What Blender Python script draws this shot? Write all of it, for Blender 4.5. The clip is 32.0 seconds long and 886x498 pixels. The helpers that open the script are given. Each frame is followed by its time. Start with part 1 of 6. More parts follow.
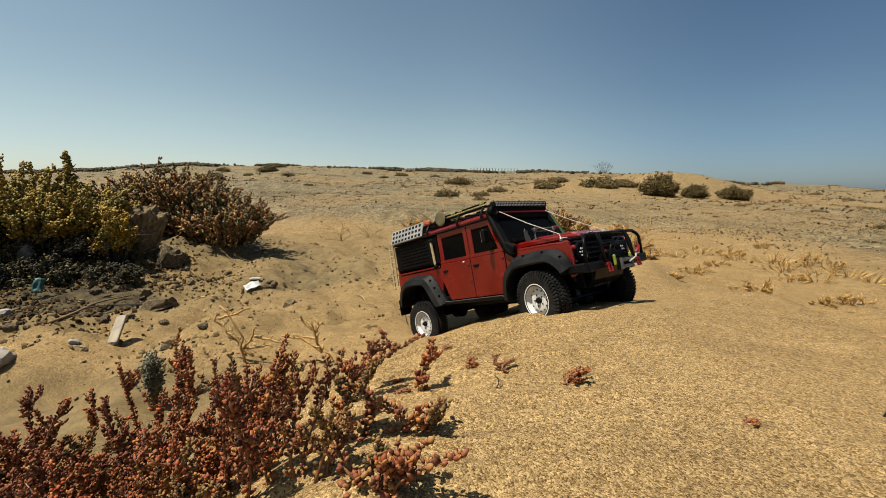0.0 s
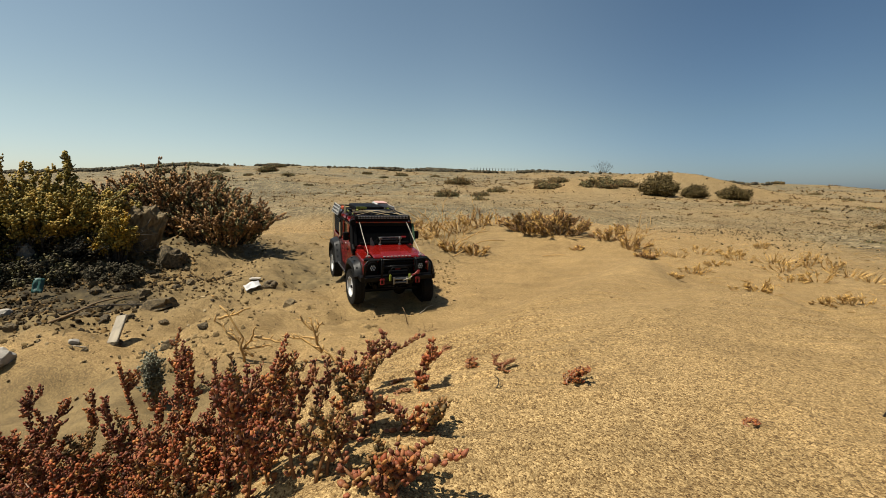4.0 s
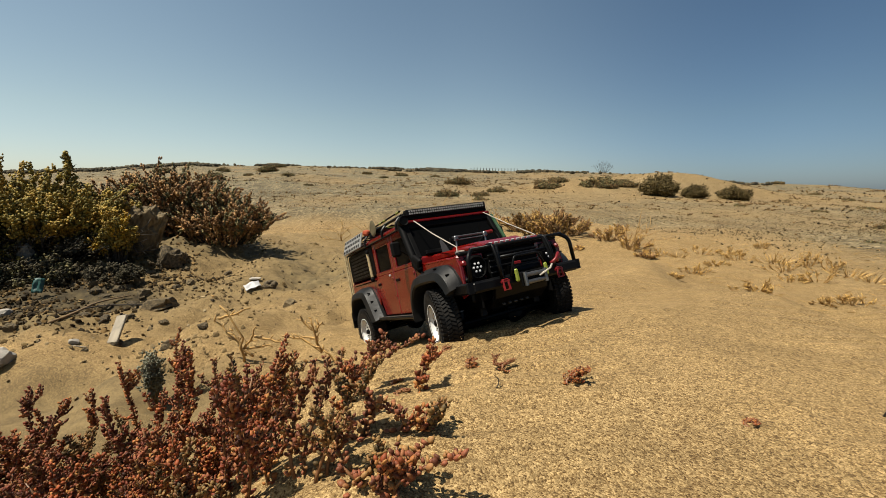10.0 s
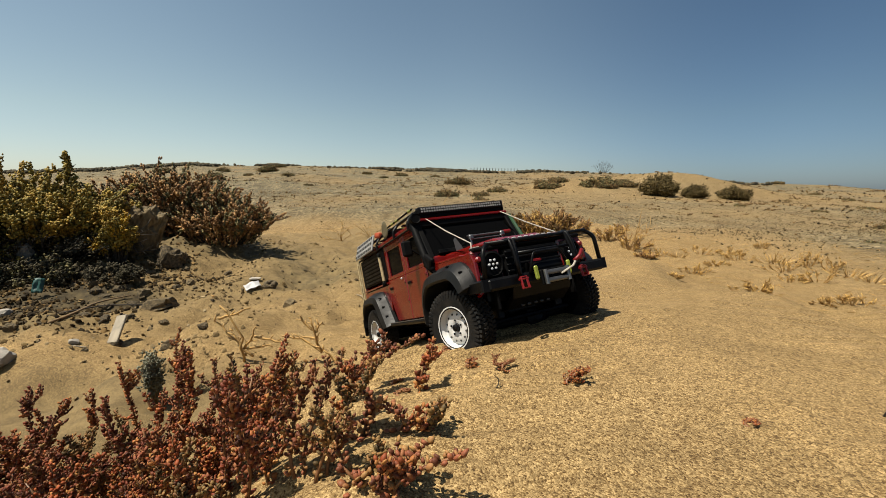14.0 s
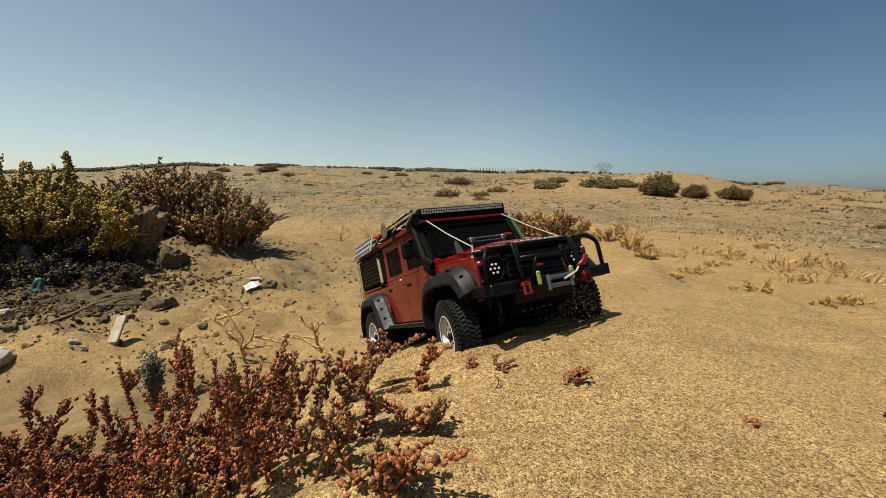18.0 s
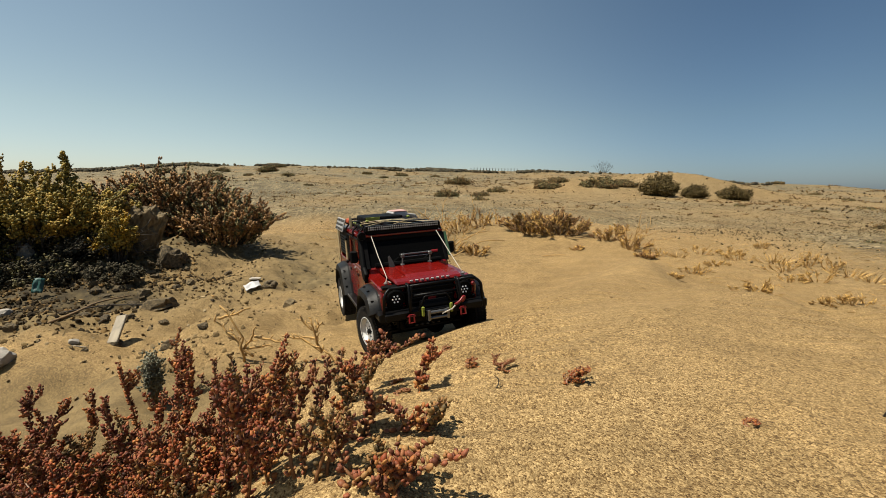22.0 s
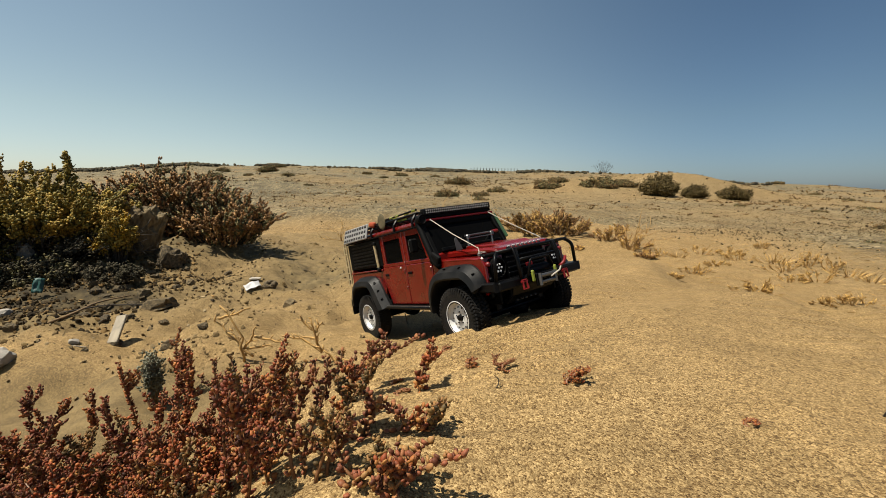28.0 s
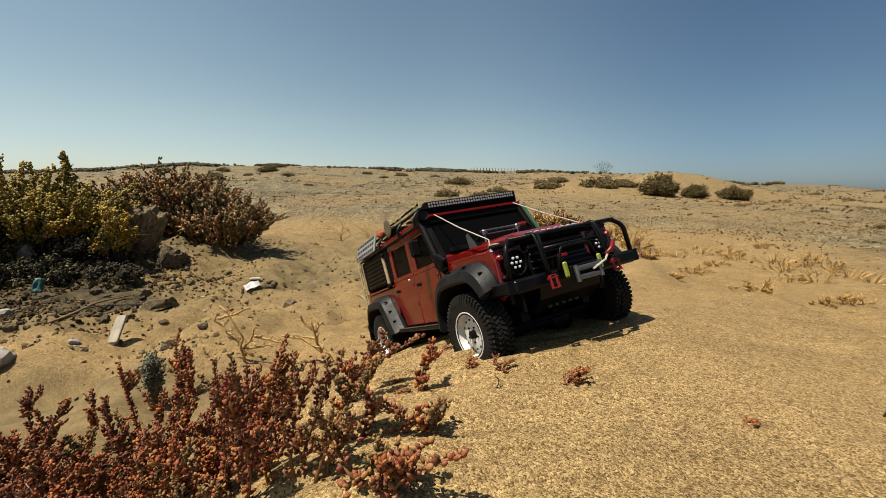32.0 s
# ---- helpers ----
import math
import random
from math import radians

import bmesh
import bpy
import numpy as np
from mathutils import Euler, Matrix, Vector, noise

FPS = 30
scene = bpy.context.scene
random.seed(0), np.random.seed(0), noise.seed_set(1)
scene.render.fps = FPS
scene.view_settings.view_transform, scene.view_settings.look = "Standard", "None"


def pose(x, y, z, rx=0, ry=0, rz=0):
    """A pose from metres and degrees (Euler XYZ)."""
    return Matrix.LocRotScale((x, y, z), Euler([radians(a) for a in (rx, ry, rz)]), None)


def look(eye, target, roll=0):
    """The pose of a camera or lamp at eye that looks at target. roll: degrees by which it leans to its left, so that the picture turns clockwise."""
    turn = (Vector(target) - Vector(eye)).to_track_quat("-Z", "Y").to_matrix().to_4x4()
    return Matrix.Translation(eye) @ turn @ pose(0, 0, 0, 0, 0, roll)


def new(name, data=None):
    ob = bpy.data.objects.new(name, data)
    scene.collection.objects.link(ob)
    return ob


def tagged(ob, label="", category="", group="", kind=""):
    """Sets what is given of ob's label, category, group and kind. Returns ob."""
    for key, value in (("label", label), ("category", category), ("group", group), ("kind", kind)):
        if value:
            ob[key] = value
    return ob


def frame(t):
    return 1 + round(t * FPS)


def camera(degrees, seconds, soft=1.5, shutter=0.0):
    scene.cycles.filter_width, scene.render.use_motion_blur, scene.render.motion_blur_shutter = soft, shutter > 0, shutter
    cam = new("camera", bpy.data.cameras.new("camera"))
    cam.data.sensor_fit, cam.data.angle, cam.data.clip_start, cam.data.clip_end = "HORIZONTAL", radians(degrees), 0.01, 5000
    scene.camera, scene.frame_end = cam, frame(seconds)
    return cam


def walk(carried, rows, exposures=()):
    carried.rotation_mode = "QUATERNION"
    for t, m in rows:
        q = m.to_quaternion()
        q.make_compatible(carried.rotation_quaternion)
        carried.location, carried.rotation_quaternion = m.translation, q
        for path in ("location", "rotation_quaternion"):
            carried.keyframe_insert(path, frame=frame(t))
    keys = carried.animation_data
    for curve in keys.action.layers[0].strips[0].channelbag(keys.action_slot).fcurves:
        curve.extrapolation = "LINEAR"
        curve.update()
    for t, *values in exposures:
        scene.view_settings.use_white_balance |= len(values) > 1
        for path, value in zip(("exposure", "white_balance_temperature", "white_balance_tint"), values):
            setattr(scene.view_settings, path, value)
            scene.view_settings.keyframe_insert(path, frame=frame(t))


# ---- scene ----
# camera: on a low stand in the sand, never moved
cam = camera(92.55, 32.0, soft=0.8)
EYE = pose(0, 0, 0.37, 82.3, 0, 0)
walk(cam, [(0.0, EYE), (32.0, EYE)], exposures=[(0.0, 0.62), (32.0, 0.62)])

# daylight: clear sky, high sun over the camera's left shoulder
SUN_TO = Vector((-0.365, -0.155, 0.914)).normalized()
world = bpy.data.worlds.new("sky")
scene.world = world
world.use_nodes = True
sky = world.node_tree.nodes.new("ShaderNodeTexSky")
sky.sky_type = "NISHITA"
sky.sun_disc = False
sky.sun_elevation = math.asin(SUN_TO.z)
sky.sun_rotation = math.atan2(SUN_TO.x, SUN_TO.y)
sky.air_density, sky.dust_density, sky.ozone_density = 0.9, 1.25, 1.0
sky.altitude = 500
# sky tinted brighter left, darker right, fitted to the camera's view
WN, WL = world.node_tree.nodes, world.node_tree.links
way = WN.new("ShaderNodeTexCoord")
side = WN.new("ShaderNodeVectorMath")
side.operation = "DOT_PRODUCT"
side.inputs[1].default_value = (-0.5, 0.0, 0.0)
WL.new(way.outputs["Generated"], side.inputs[0])
lift = WN.new("ShaderNodeMath")
lift.inputs[1].default_value = 0.5
WL.new(side.outputs["Value"], lift.inputs[0])
side_tint = WN.new("ShaderNodeValToRGB")
side_tint.color_ramp.interpolation = "EASE"
SIDE_TINTS = [(0.0, (0.49, 0.58, 0.64)), (0.2, (0.69, 0.80, 0.84)), (0.5, (1.33, 1.30, 1.12)), (0.8, (1.64, 1.54, 1.26)), (1.0, (1.70, 1.59, 1.31))]
while len(side_tint.color_ramp.elements) < len(SIDE_TINTS):
    side_tint.color_ramp.elements.new(0.5)
for el, (at, tone) in zip(side_tint.color_ramp.elements, SIDE_TINTS):
    el.position, el.color = at, (*tone, 1)
WL.new(lift.outputs[0], side_tint.inputs[0])
side_mix = WN.new("ShaderNodeMix")
side_mix.data_type, side_mix.blend_type = "RGBA", "MULTIPLY"
side_mix.inputs[0].default_value = 1.0
WL.new(sky.outputs[0], side_mix.inputs[6])
WL.new(side_tint.outputs[0], side_mix.inputs[7])
# and tinted by height: bluer at the skyline, warmer just above
high = WN.new("ShaderNodeSeparateXYZ")
WL.new(way.outputs["Generated"], high.inputs[0])
low = WN.new("ShaderNodeValToRGB")
low.color_ramp.elements.new(0.5)
for el, (at, tone) in zip(low.color_ramp.elements, [(0.0, (0.93, 0.935, 1.07)), (0.15, (1.03, 1.01, 0.96)), (0.40, (0.97, 1.0, 0.98))]):
    el.position, el.color = at, (*tone, 1)
WL.new(high.outputs["Z"], low.inputs[0])
band = WN.new("ShaderNodeMix")
band.data_type, band.blend_type = "RGBA", "MULTIPLY"
band.inputs[0].default_value = 1.0
WL.new(side_mix.outputs[2], band.inputs[6])
WL.new(low.outputs[0], band.inputs[7])
WL.new(band.outputs[2], WN["Background"].inputs[0])
WN["Background"].inputs[1].default_value = 0.058
sun = new("sun", bpy.data.lights.new("sun", "SUN"))
sun.data.energy, sun.data.angle, sun.data.color = 4.95, radians(0.53), (1.0, 0.925, 0.79)
sun.matrix_world = look(SUN_TO * 50, (0, 0, 0))


# ---- materials ----
def shader(name):
    m = bpy.data.materials.new(name)
    m.use_nodes = True
    return m, m.node_tree.nodes, m.node_tree.links, m.node_tree.nodes["Principled BSDF"]


def add(nodes, kind, **values):
    n = nodes.new(kind)
    for k, v in values.items():
        n.inputs[k.replace("_", " ")].default_value = v
    return n


def ramp(nodes, *stops):
    n = nodes.new("ShaderNodeValToRGB")
    e = n.color_ramp.elements
    while len(e) < len(stops):
        e.new(0.5)
    for el, (p, c) in zip(e, stops):
        el.position = p
        el.color = (*c, 1) if len(c) == 3 else (c[0], c[0], c[0], 1)
    return n


def blend(nodes, links, kind, fac, a, b):
    n = nodes.new("ShaderNodeMix")
    n.data_type, n.blend_type = "RGBA", kind
    for socket, v in ((n.inputs[0], fac), (n.inputs[6], a), (n.inputs[7], b)):
        if isinstance(v, bpy.types.NodeSocket):
            links.new(v, socket)
        elif isinstance(v, (int, float)):
            socket.default_value = v
        else:
            socket.default_value = (*v, 1)
    return n.outputs[2]


def paint(name, color, rough=0.5, metal=0.0, scale=60.0, vary=0.25, bump=0.15, dust=0.0, coat=0.0, spec=0.5, per_object=0.0):
    """A surface with fine grain and broader stains, and sandy dust on it where asked."""
    m, nd, ln, bsdf = shader(name)
    tc = nd.new("ShaderNodeTexCoord")
    fine = add(nd, "ShaderNodeTexNoise", Scale=scale * 5, Detail=3.0)
    broad = add(nd, "ShaderNodeTexNoise", Scale=scale, Detail=4.0)
    for n in (fine, broad):
        ln.new(tc.outputs["Object"], n.inputs["Vector"])
    lo = tuple(c * (1 - vary) for c in color)
    hi = tuple(min(1, c * (1 + vary)) for c in color)
    r = ramp(nd, (0.3, lo), (0.7, hi))
    ln.new(broad.outputs[0], r.inputs[0])
    f = ramp(nd, (0.3, (1 - vary * 0.6,)), (0.7, (1.0,)))
    ln.new(fine.outputs[0], f.inputs[0])
    col = blend(nd, ln, "MULTIPLY", 1.0, r.outputs[0], f.outputs[0])
    if per_object:
        info = nd.new("ShaderNodeObjectInfo")
        o = ramp(nd, (0.0, (1 - per_object,)), (1.0, (1 + per_object * 0.5,)))
        ln.new(info.outputs["Random"], o.inputs[0])
        col = blend(nd, ln, "MULTIPLY", 1.0, col, o.outputs[0])
    if dust:
        d = ramp(nd, (0.45, (0.0,)), (0.75, (dust,)))
        ln.new(broad.outputs[0], d.inputs[0])
        col = blend(nd, ln, "MIX", d.outputs[0], col, (0.25, 0.185, 0.107))
    ln.new(col, bsdf.inputs["Base Color"])
    rr = ramp(nd, (0.3, (max(0.02, rough * 0.8),)), (0.7, (min(1, rough * 1.2),)))
    ln.new(broad.outputs[0], rr.inputs[0])
    ln.new(rr.outputs[0], bsdf.inputs["Roughness"])
    bsdf.inputs["Metallic"].default_value = metal
    bsdf.inputs["Specular IOR Level"].default_value = spec
    bsdf.inputs["Coat Weight"].default_value = coat
    bsdf.inputs["Coat Roughness"].default_value = 0.06
    if bump:
        b = add(nd, "ShaderNodeBump", Strength=bump, Distance=0.002)
        ln.new(fine.outputs[0], b.inputs["Height"])
        ln.new(b.outputs[0], bsdf.inputs["Normal"])
    return m


def leafy(name, low, high, tip, rough=0.5, glow=0.0):
    """Leaves: colour differs from leaf to leaf, with a finer mottling."""
    m, nd, ln, bsdf = shader(name)
    geo = nd.new("ShaderNodeNewGeometry")
    tc = nd.new("ShaderNodeTexCoord")
    r = ramp(nd, (0.0, low), (0.55, high), (1.0, tip))
    ln.new(geo.outputs["Random Per Island"], r.inputs[0])
    n = add(nd, "ShaderNodeTexNoise", Scale=25.0, Detail=3.0)
    ln.new(tc.outputs["Object"], n.inputs["Vector"])
    f = ramp(nd, (0.3, (0.55,)), (0.7, (1.15,)))
    ln.new(n.outputs[0], f.inputs[0])
    ln.new(blend(nd, ln, "MULTIPLY", 1.0, r.outputs[0], f.outputs[0]), bsdf.inputs["Base Color"])
    bsdf.inputs["Roughness"].default_value = rough
    bsdf.inputs["Subsurface Weight"].default_value = glow
    bsdf.inputs["Specular IOR Level"].default_value = 0.22
    bsdf.inputs["Subsurface Radius"].default_value = (0.004, 0.002, 0.001)
    return m


def sand_material():
    """Coarse yellow sand: grains of 1 to 2 mm, darker and paler patches, grey gravel out on the plain, shade painted
    at the bank.
    """
    m, nd, ln, bsdf = shader("sand")
    tc = nd.new("ShaderNodeTexCoord")
    P = tc.outputs["Object"]
    grain = add(nd, "ShaderNodeTexVoronoi", Scale=900.0)
    big = add(nd, "ShaderNodeTexNoise", Scale=2.2, Detail=5.0)
    mid = add(nd, "ShaderNodeTexNoise", Scale=38.0, Detail=5.0)
    wide = add(nd, "ShaderNodeTexNoise", Scale=0.35, Detail=6.0, Roughness=0.6)
    for n in (grain, big, mid, wide):
        ln.new(P, n.inputs["Vector"])
    base = ramp(nd, (0.3, (0.248, 0.166, 0.069)), (0.7, (0.281, 0.191, 0.083)))
    ln.new(big.outputs[0], base.inputs[0])
    sep = nd.new("ShaderNodeSeparateColor")
    ln.new(grain.outputs["Color"], sep.inputs[0])
    g = ramp(nd, (0.0, (0.27, 0.21, 0.14)), (0.22, (0.64, 0.58, 0.48)), (0.6, (0.98, 0.98, 0.98)), (1.0, (1.48, 1.50, 1.56)))
    ln.new(sep.outputs[0], g.inputs[0])
    col = blend(nd, ln, "MULTIPLY", 1.0, base.outputs[0], g.outputs[0])
    mm = ramp(nd, (0.3, (0.90, 0.90, 0.90)), (0.7, (1.06, 1.06, 1.06)))
    ln.new(mid.outputs[0], mm.inputs[0])
    col = blend(nd, ln, "MULTIPLY", 1.0, col, mm.outputs[0])
    coarse = add(nd, "ShaderNodeTexVoronoi", Scale=400.0)
    ln.new(P, coarse.inputs["Vector"])
    csep = nd.new("ShaderNodeSeparateColor")
    ln.new(coarse.outputs["Color"], csep.inputs[0])
    cr = ramp(nd, (0.0, (0.58, 0.55, 0.50)), (0.3, (0.90, 0.90, 0.89)), (0.75, (1.04, 1.04, 1.04)), (1.0, (1.32, 1.34, 1.37)))
    ln.new(csep.outputs[0], cr.inputs[0])
    col = blend(nd, ln, "MULTIPLY", 1.0, col, cr.outputs[0])
    field = add(nd, "ShaderNodeTexNoise", Scale=7.0, Detail=6.0, Roughness=0.7)
    ln.new(P, field.inputs["Vector"])
    fr = ramp(nd, (0.32, (0.85, 0.84, 0.82)), (0.68, (1.10, 1.10, 1.10)))
    ln.new(field.outputs[0], fr.inputs[0])
    col = blend(nd, ln, "MULTIPLY", 1.0, col, fr.outputs[0])
    # streaks put ripple shading and darker grains into the colour, apart from the relief
    lie = nd.new("ShaderNodeMapping")
    lie.inputs["Rotation"].default_value = (0.0, 0.0, 0.10)
    lie.inputs["Scale"].default_value = (2.6, 30.0, 2.6)
    ln.new(P, lie.inputs["Vector"])
    wind = add(nd, "ShaderNodeTexNoise", Scale=1.0, Detail=3.0, Roughness=0.6)
    ln.new(lie.outputs[0], wind.inputs["Vector"])
    wr = ramp(nd, (0.34, (0.88, 0.875, 0.865)), (0.5, (1.0, 1.0, 1.0)), (0.7, (1.06, 1.06, 1.06)))
    ln.new(wind.outputs[0], wr.inputs[0])
    col = blend(nd, ln, "MULTIPLY", 1.0, col, wr.outputs[0])
    # gravel plain: grey stones mixed in beyond the basin
    at = nd.new("ShaderNodeVertexColor")
    at.layer_name = "gravel"
    asep = nd.new("ShaderNodeSeparateColor")
    ln.new(at.outputs[0], asep.inputs[0])
    stones = add(nd, "ShaderNodeTexVoronoi", Scale=62.0)
    ln.new(P, stones.inputs["Vector"])
    ssep = nd.new("ShaderNodeSeparateColor")
    ln.new(stones.outputs["Color"], ssep.inputs[0])
    sc = ramp(nd, (0.0, (0.022, 0.0195, 0.0125)), (0.35, (0.104, 0.086, 0.049)), (0.8, (0.195, 0.157, 0.088)), (1.0, (0.37, 0.295, 0.18)))
    ln.new(ssep.outputs[0], sc.inputs[0])
    # bare and overgrown mottling of the slopes, stretched to look right from the camera
    slope = nd.new("ShaderNodeMapping")
    slope.inputs["Scale"].default_value = (1.0, 0.28, 1.0)
    ln.new(P, slope.inputs["Vector"])
    growth = add(nd, "ShaderNodeTexNoise", Scale=4.2, Detail=8.0, Roughness=0.78)
    ln.new(slope.outputs[0], growth.inputs["Vector"])
    gr = ramp(nd, (0.38, (0.38, 0.365, 0.31)), (0.49, (0.86, 0.85, 0.80)), (0.62, (1.22, 1.20, 1.13)))
    ln.new(growth.outputs[0], gr.inputs[0])
    stony = blend(nd, ln, "MULTIPLY", 1.0, sc.outputs[0], gr.outputs[0])
    patch = nd.new("ShaderNodeMath")
    patch.operation = "MULTIPLY"
    pr = ramp(nd, (0.36, (0.35,)), (0.54, (1.0,)))
    ln.new(wide.outputs[0], pr.inputs[0])
    ln.new(pr.outputs[0], patch.inputs[0])
    ln.new(asep.outputs[0], patch.inputs[1])
    col = blend(nd, ln, "MIX", patch.outputs[0], col, stony)
    # dark grit of the rubble bank; also paints shade under bushes and on rough basin sand
    shade_grit = ramp(nd, (0.35, (0.090, 0.066, 0.030)), (0.65, (0.158, 0.115, 0.051)))
    ln.new(mid.outputs[0], shade_grit.inputs[0])
    col = blend(nd, ln, "MIX", asep.outputs[1], col, shade_grit.outputs[0])
    # black painted on the bank for dark clods and the shade in their gaps
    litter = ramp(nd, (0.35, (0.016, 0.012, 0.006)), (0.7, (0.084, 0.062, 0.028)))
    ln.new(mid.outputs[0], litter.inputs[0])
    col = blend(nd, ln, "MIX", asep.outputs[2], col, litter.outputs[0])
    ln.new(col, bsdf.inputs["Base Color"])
    bsdf.inputs["Roughness"].default_value = 0.85
    bsdf.inputs["Specular IOR Level"].default_value = 0.25
    b1 = add(nd, "ShaderNodeBump", Strength=0.55, Distance=0.0013)
    ln.new(grain.outputs["Distance"], b1.inputs["Height"])
    b1.invert = True
    b2 = add(nd, "ShaderNodeBump", Strength=0.14, Distance=0.006)
    ln.new(mid.outputs[0], b2.inputs["Height"])
    ln.new(b1.outputs[0], b2.inputs["Normal"])
    ln.new(b2.outputs[0], bsdf.inputs["Normal"])
    return m


def glass_material():
    m, nd, ln, bsdf = shader("smoked_glass")
    bsdf.inputs["Base Color"].default_value = (0.003, 0.003, 0.003, 1)
    bsdf.inputs["Roughness"].default_value = 0.07
    bsdf.inputs["Transmission Weight"].default_value = 0.1
    bsdf.inputs["Specular IOR Level"].default_value = 0.12
    bsdf.inputs["IOR"].default_value = 1.2
    return m


def glow_material(name, color, strength):
    m, nd, ln, bsdf = shader(name)
    bsdf.inputs["Base Color"].default_value = (*color, 1)
    bsdf.inputs["Emission Color"].default_value = (*color, 1)
    bsdf.inputs["Emission Strength"].default_value = strength
    return m


M_SAND = sand_material()
M_RED = paint("red_paint", (0.128, 0.00339, 0.0017), 0.24, scale=18, vary=0.16, bump=0.04, dust=0.006, coat=0.3)
M_BLACK = paint("black_plastic", (0.0024, 0.0024, 0.00252), 0.6, spec=0.09, scale=40, vary=0.3, dust=0.006)
M_FLARE = paint("grey_flare_plastic", (0.0072, 0.0075, 0.0078), 0.5, spec=0.22, scale=40, vary=0.25, dust=0.02)
M_METAL_BLACK = paint("black_steel", (0.0027, 0.0027, 0.003), 0.4, spec=0.14, scale=50, vary=0.3, dust=0.006)
M_RUBBER = paint("tyre_rubber", (0.0078, 0.00768, 0.0075), 0.75, spec=0.2, scale=60, vary=0.3, bump=0.4, dust=0.05)
M_WHEEL = paint("white_wheel", (0.60, 0.60, 0.58), 0.35, scale=30, vary=0.10, bump=0.05, dust=0.08)
M_STEEL = paint("bare_steel", (0.168, 0.168, 0.168), 0.35, metal=0.8, scale=60, vary=0.2, dust=0.1)
M_GLASS = glass_material()
M_TAN = paint("tan_wood", (0.384, 0.3, 0.162), 0.6, scale=60, vary=0.3)
M_ROPE = paint("pale_rope", (0.408, 0.372, 0.312), 0.9, scale=200, vary=0.25, bump=0.4)
M_REDPLASTIC = paint("red_shackle", (0.156, 0.0048, 0.006), 0.4, scale=60, vary=0.15)
M_YELLOW = paint("fluorescent_yellow", (0.192, 0.228, 0.024), 0.45, scale=60, vary=0.15)
M_GREEN = paint("green_canvas", (0.009, 0.051, 0.015), 0.8, scale=80, vary=0.3)
M_OLIVE = paint("olive_steel", (0.102, 0.084, 0.042), 0.6, scale=60, vary=0.35, dust=0.2)
M_PALE = paint("pale_plastic", (0.396, 0.396, 0.396), 0.5, scale=40, vary=0.12, dust=0.12)
M_GREYBOARD = paint("grey_board_plastic", (0.259, 0.259, 0.252), 0.6, scale=40, vary=0.2, dust=0.2)
M_RIMHOLE = paint("shaded_steel", (0.042, 0.042, 0.042), 0.6, scale=60, vary=0.2)
M_ORANGE = paint("orange_cloth", (0.36, 0.062, 0.020), 0.8, scale=80, vary=0.25)
M_PINK = paint("faded_pink_plastic", (0.45, 0.27, 0.24), 0.6, scale=60, vary=0.25)
M_LENS = paint("clear_lens", (0.45, 0.468, 0.48), 0.12, scale=80, vary=0.1, bump=0.0)
M_LED = glow_material("white_led", (0.45, 0.45, 0.45), 0.12)
M_ROCK = paint("grey_stone", (0.15, 0.108, 0.049), 0.95, scale=13, vary=0.55, bump=1.0, dust=0.6, per_object=0.35)
M_DARKROCK = paint("dark_lava_stone", (0.0942, 0.0674, 0.0299), 0.95, scale=13, vary=0.5, bump=1.0, dust=0.6, per_object=0.35)
M_GREYROCK = paint("weathered_grey_stone", (0.18, 0.165, 0.135), 0.95, scale=6, vary=0.5, bump=1.0, dust=0.2)
M_PALEROCK = paint("pale_stone", (0.33, 0.3, 0.252), 0.85, scale=4, vary=0.2, bump=0.5, per_object=0.2)
M_PEBBLE = leafy("pebbles", (0.0607, 0.0434, 0.0217), (0.167, 0.12, 0.0579), (0.319, 0.246, 0.137), 0.85)
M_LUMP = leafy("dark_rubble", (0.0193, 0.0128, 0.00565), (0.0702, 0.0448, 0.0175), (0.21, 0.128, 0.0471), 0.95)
M_WOOD = paint("bleached_wood", (0.18, 0.114, 0.054), 0.85, scale=40, vary=0.35, bump=0.5)
M_DRIFT = paint("dark_driftwood", (0.036, 0.0282, 0.0204), 0.9, scale=40, vary=0.4, bump=0.6)
M_TANTWIG = paint("tan_dry_twig", (0.402, 0.244, 0.0808), 0.85, scale=60, vary=0.3, bump=0.4)
M_BOARD = paint("weathered_white_board", (0.3, 0.258, 0.192), 0.8, scale=30, vary=0.25, bump=0.4)
M_TEAL = paint("teal_plastic", (0.009, 0.06, 0.051), 0.5, scale=30, vary=0.3)
M_STRAW = leafy("dry_straw", (0.195, 0.11, 0.0352), (0.409, 0.249, 0.0783), (0.585, 0.396, 0.157), 0.8)
M_REDLEAF = leafy("red_succulent_leaf", (0.06, 0.02, 0.00944), (0.324, 0.0801, 0.0273), (0.432, 0.208, 0.0577), 0.6, 0.1)
M_MAROON = leafy("maroon_succulent_leaf", (0.048, 0.0198, 0.011), (0.228, 0.0546, 0.0265), (0.36, 0.16, 0.0607), 0.6, 0.1)
M_PINKLEAF = leafy("pale_pink_succulent_leaf", (0.0937, 0.0314, 0.0165), (0.281, 0.0927, 0.044), (0.337, 0.196, 0.0668), 0.6, 0.1)
M_OLIVELEAF = leafy("olive_succulent_leaf", (0.0486, 0.0338, 0.0143), (0.216, 0.132, 0.0459), (0.378, 0.19, 0.0663), 0.6, 0.1)
M_REDSTEM = paint("red_stem", (0.204, 0.09, 0.033), 0.6, scale=60, vary=0.3)
M_YELLEAF = leafy("yellow_leaf", (0.12, 0.085, 0.016), (0.32, 0.205, 0.034), (0.46, 0.31, 0.068), 0.6, 0.05)
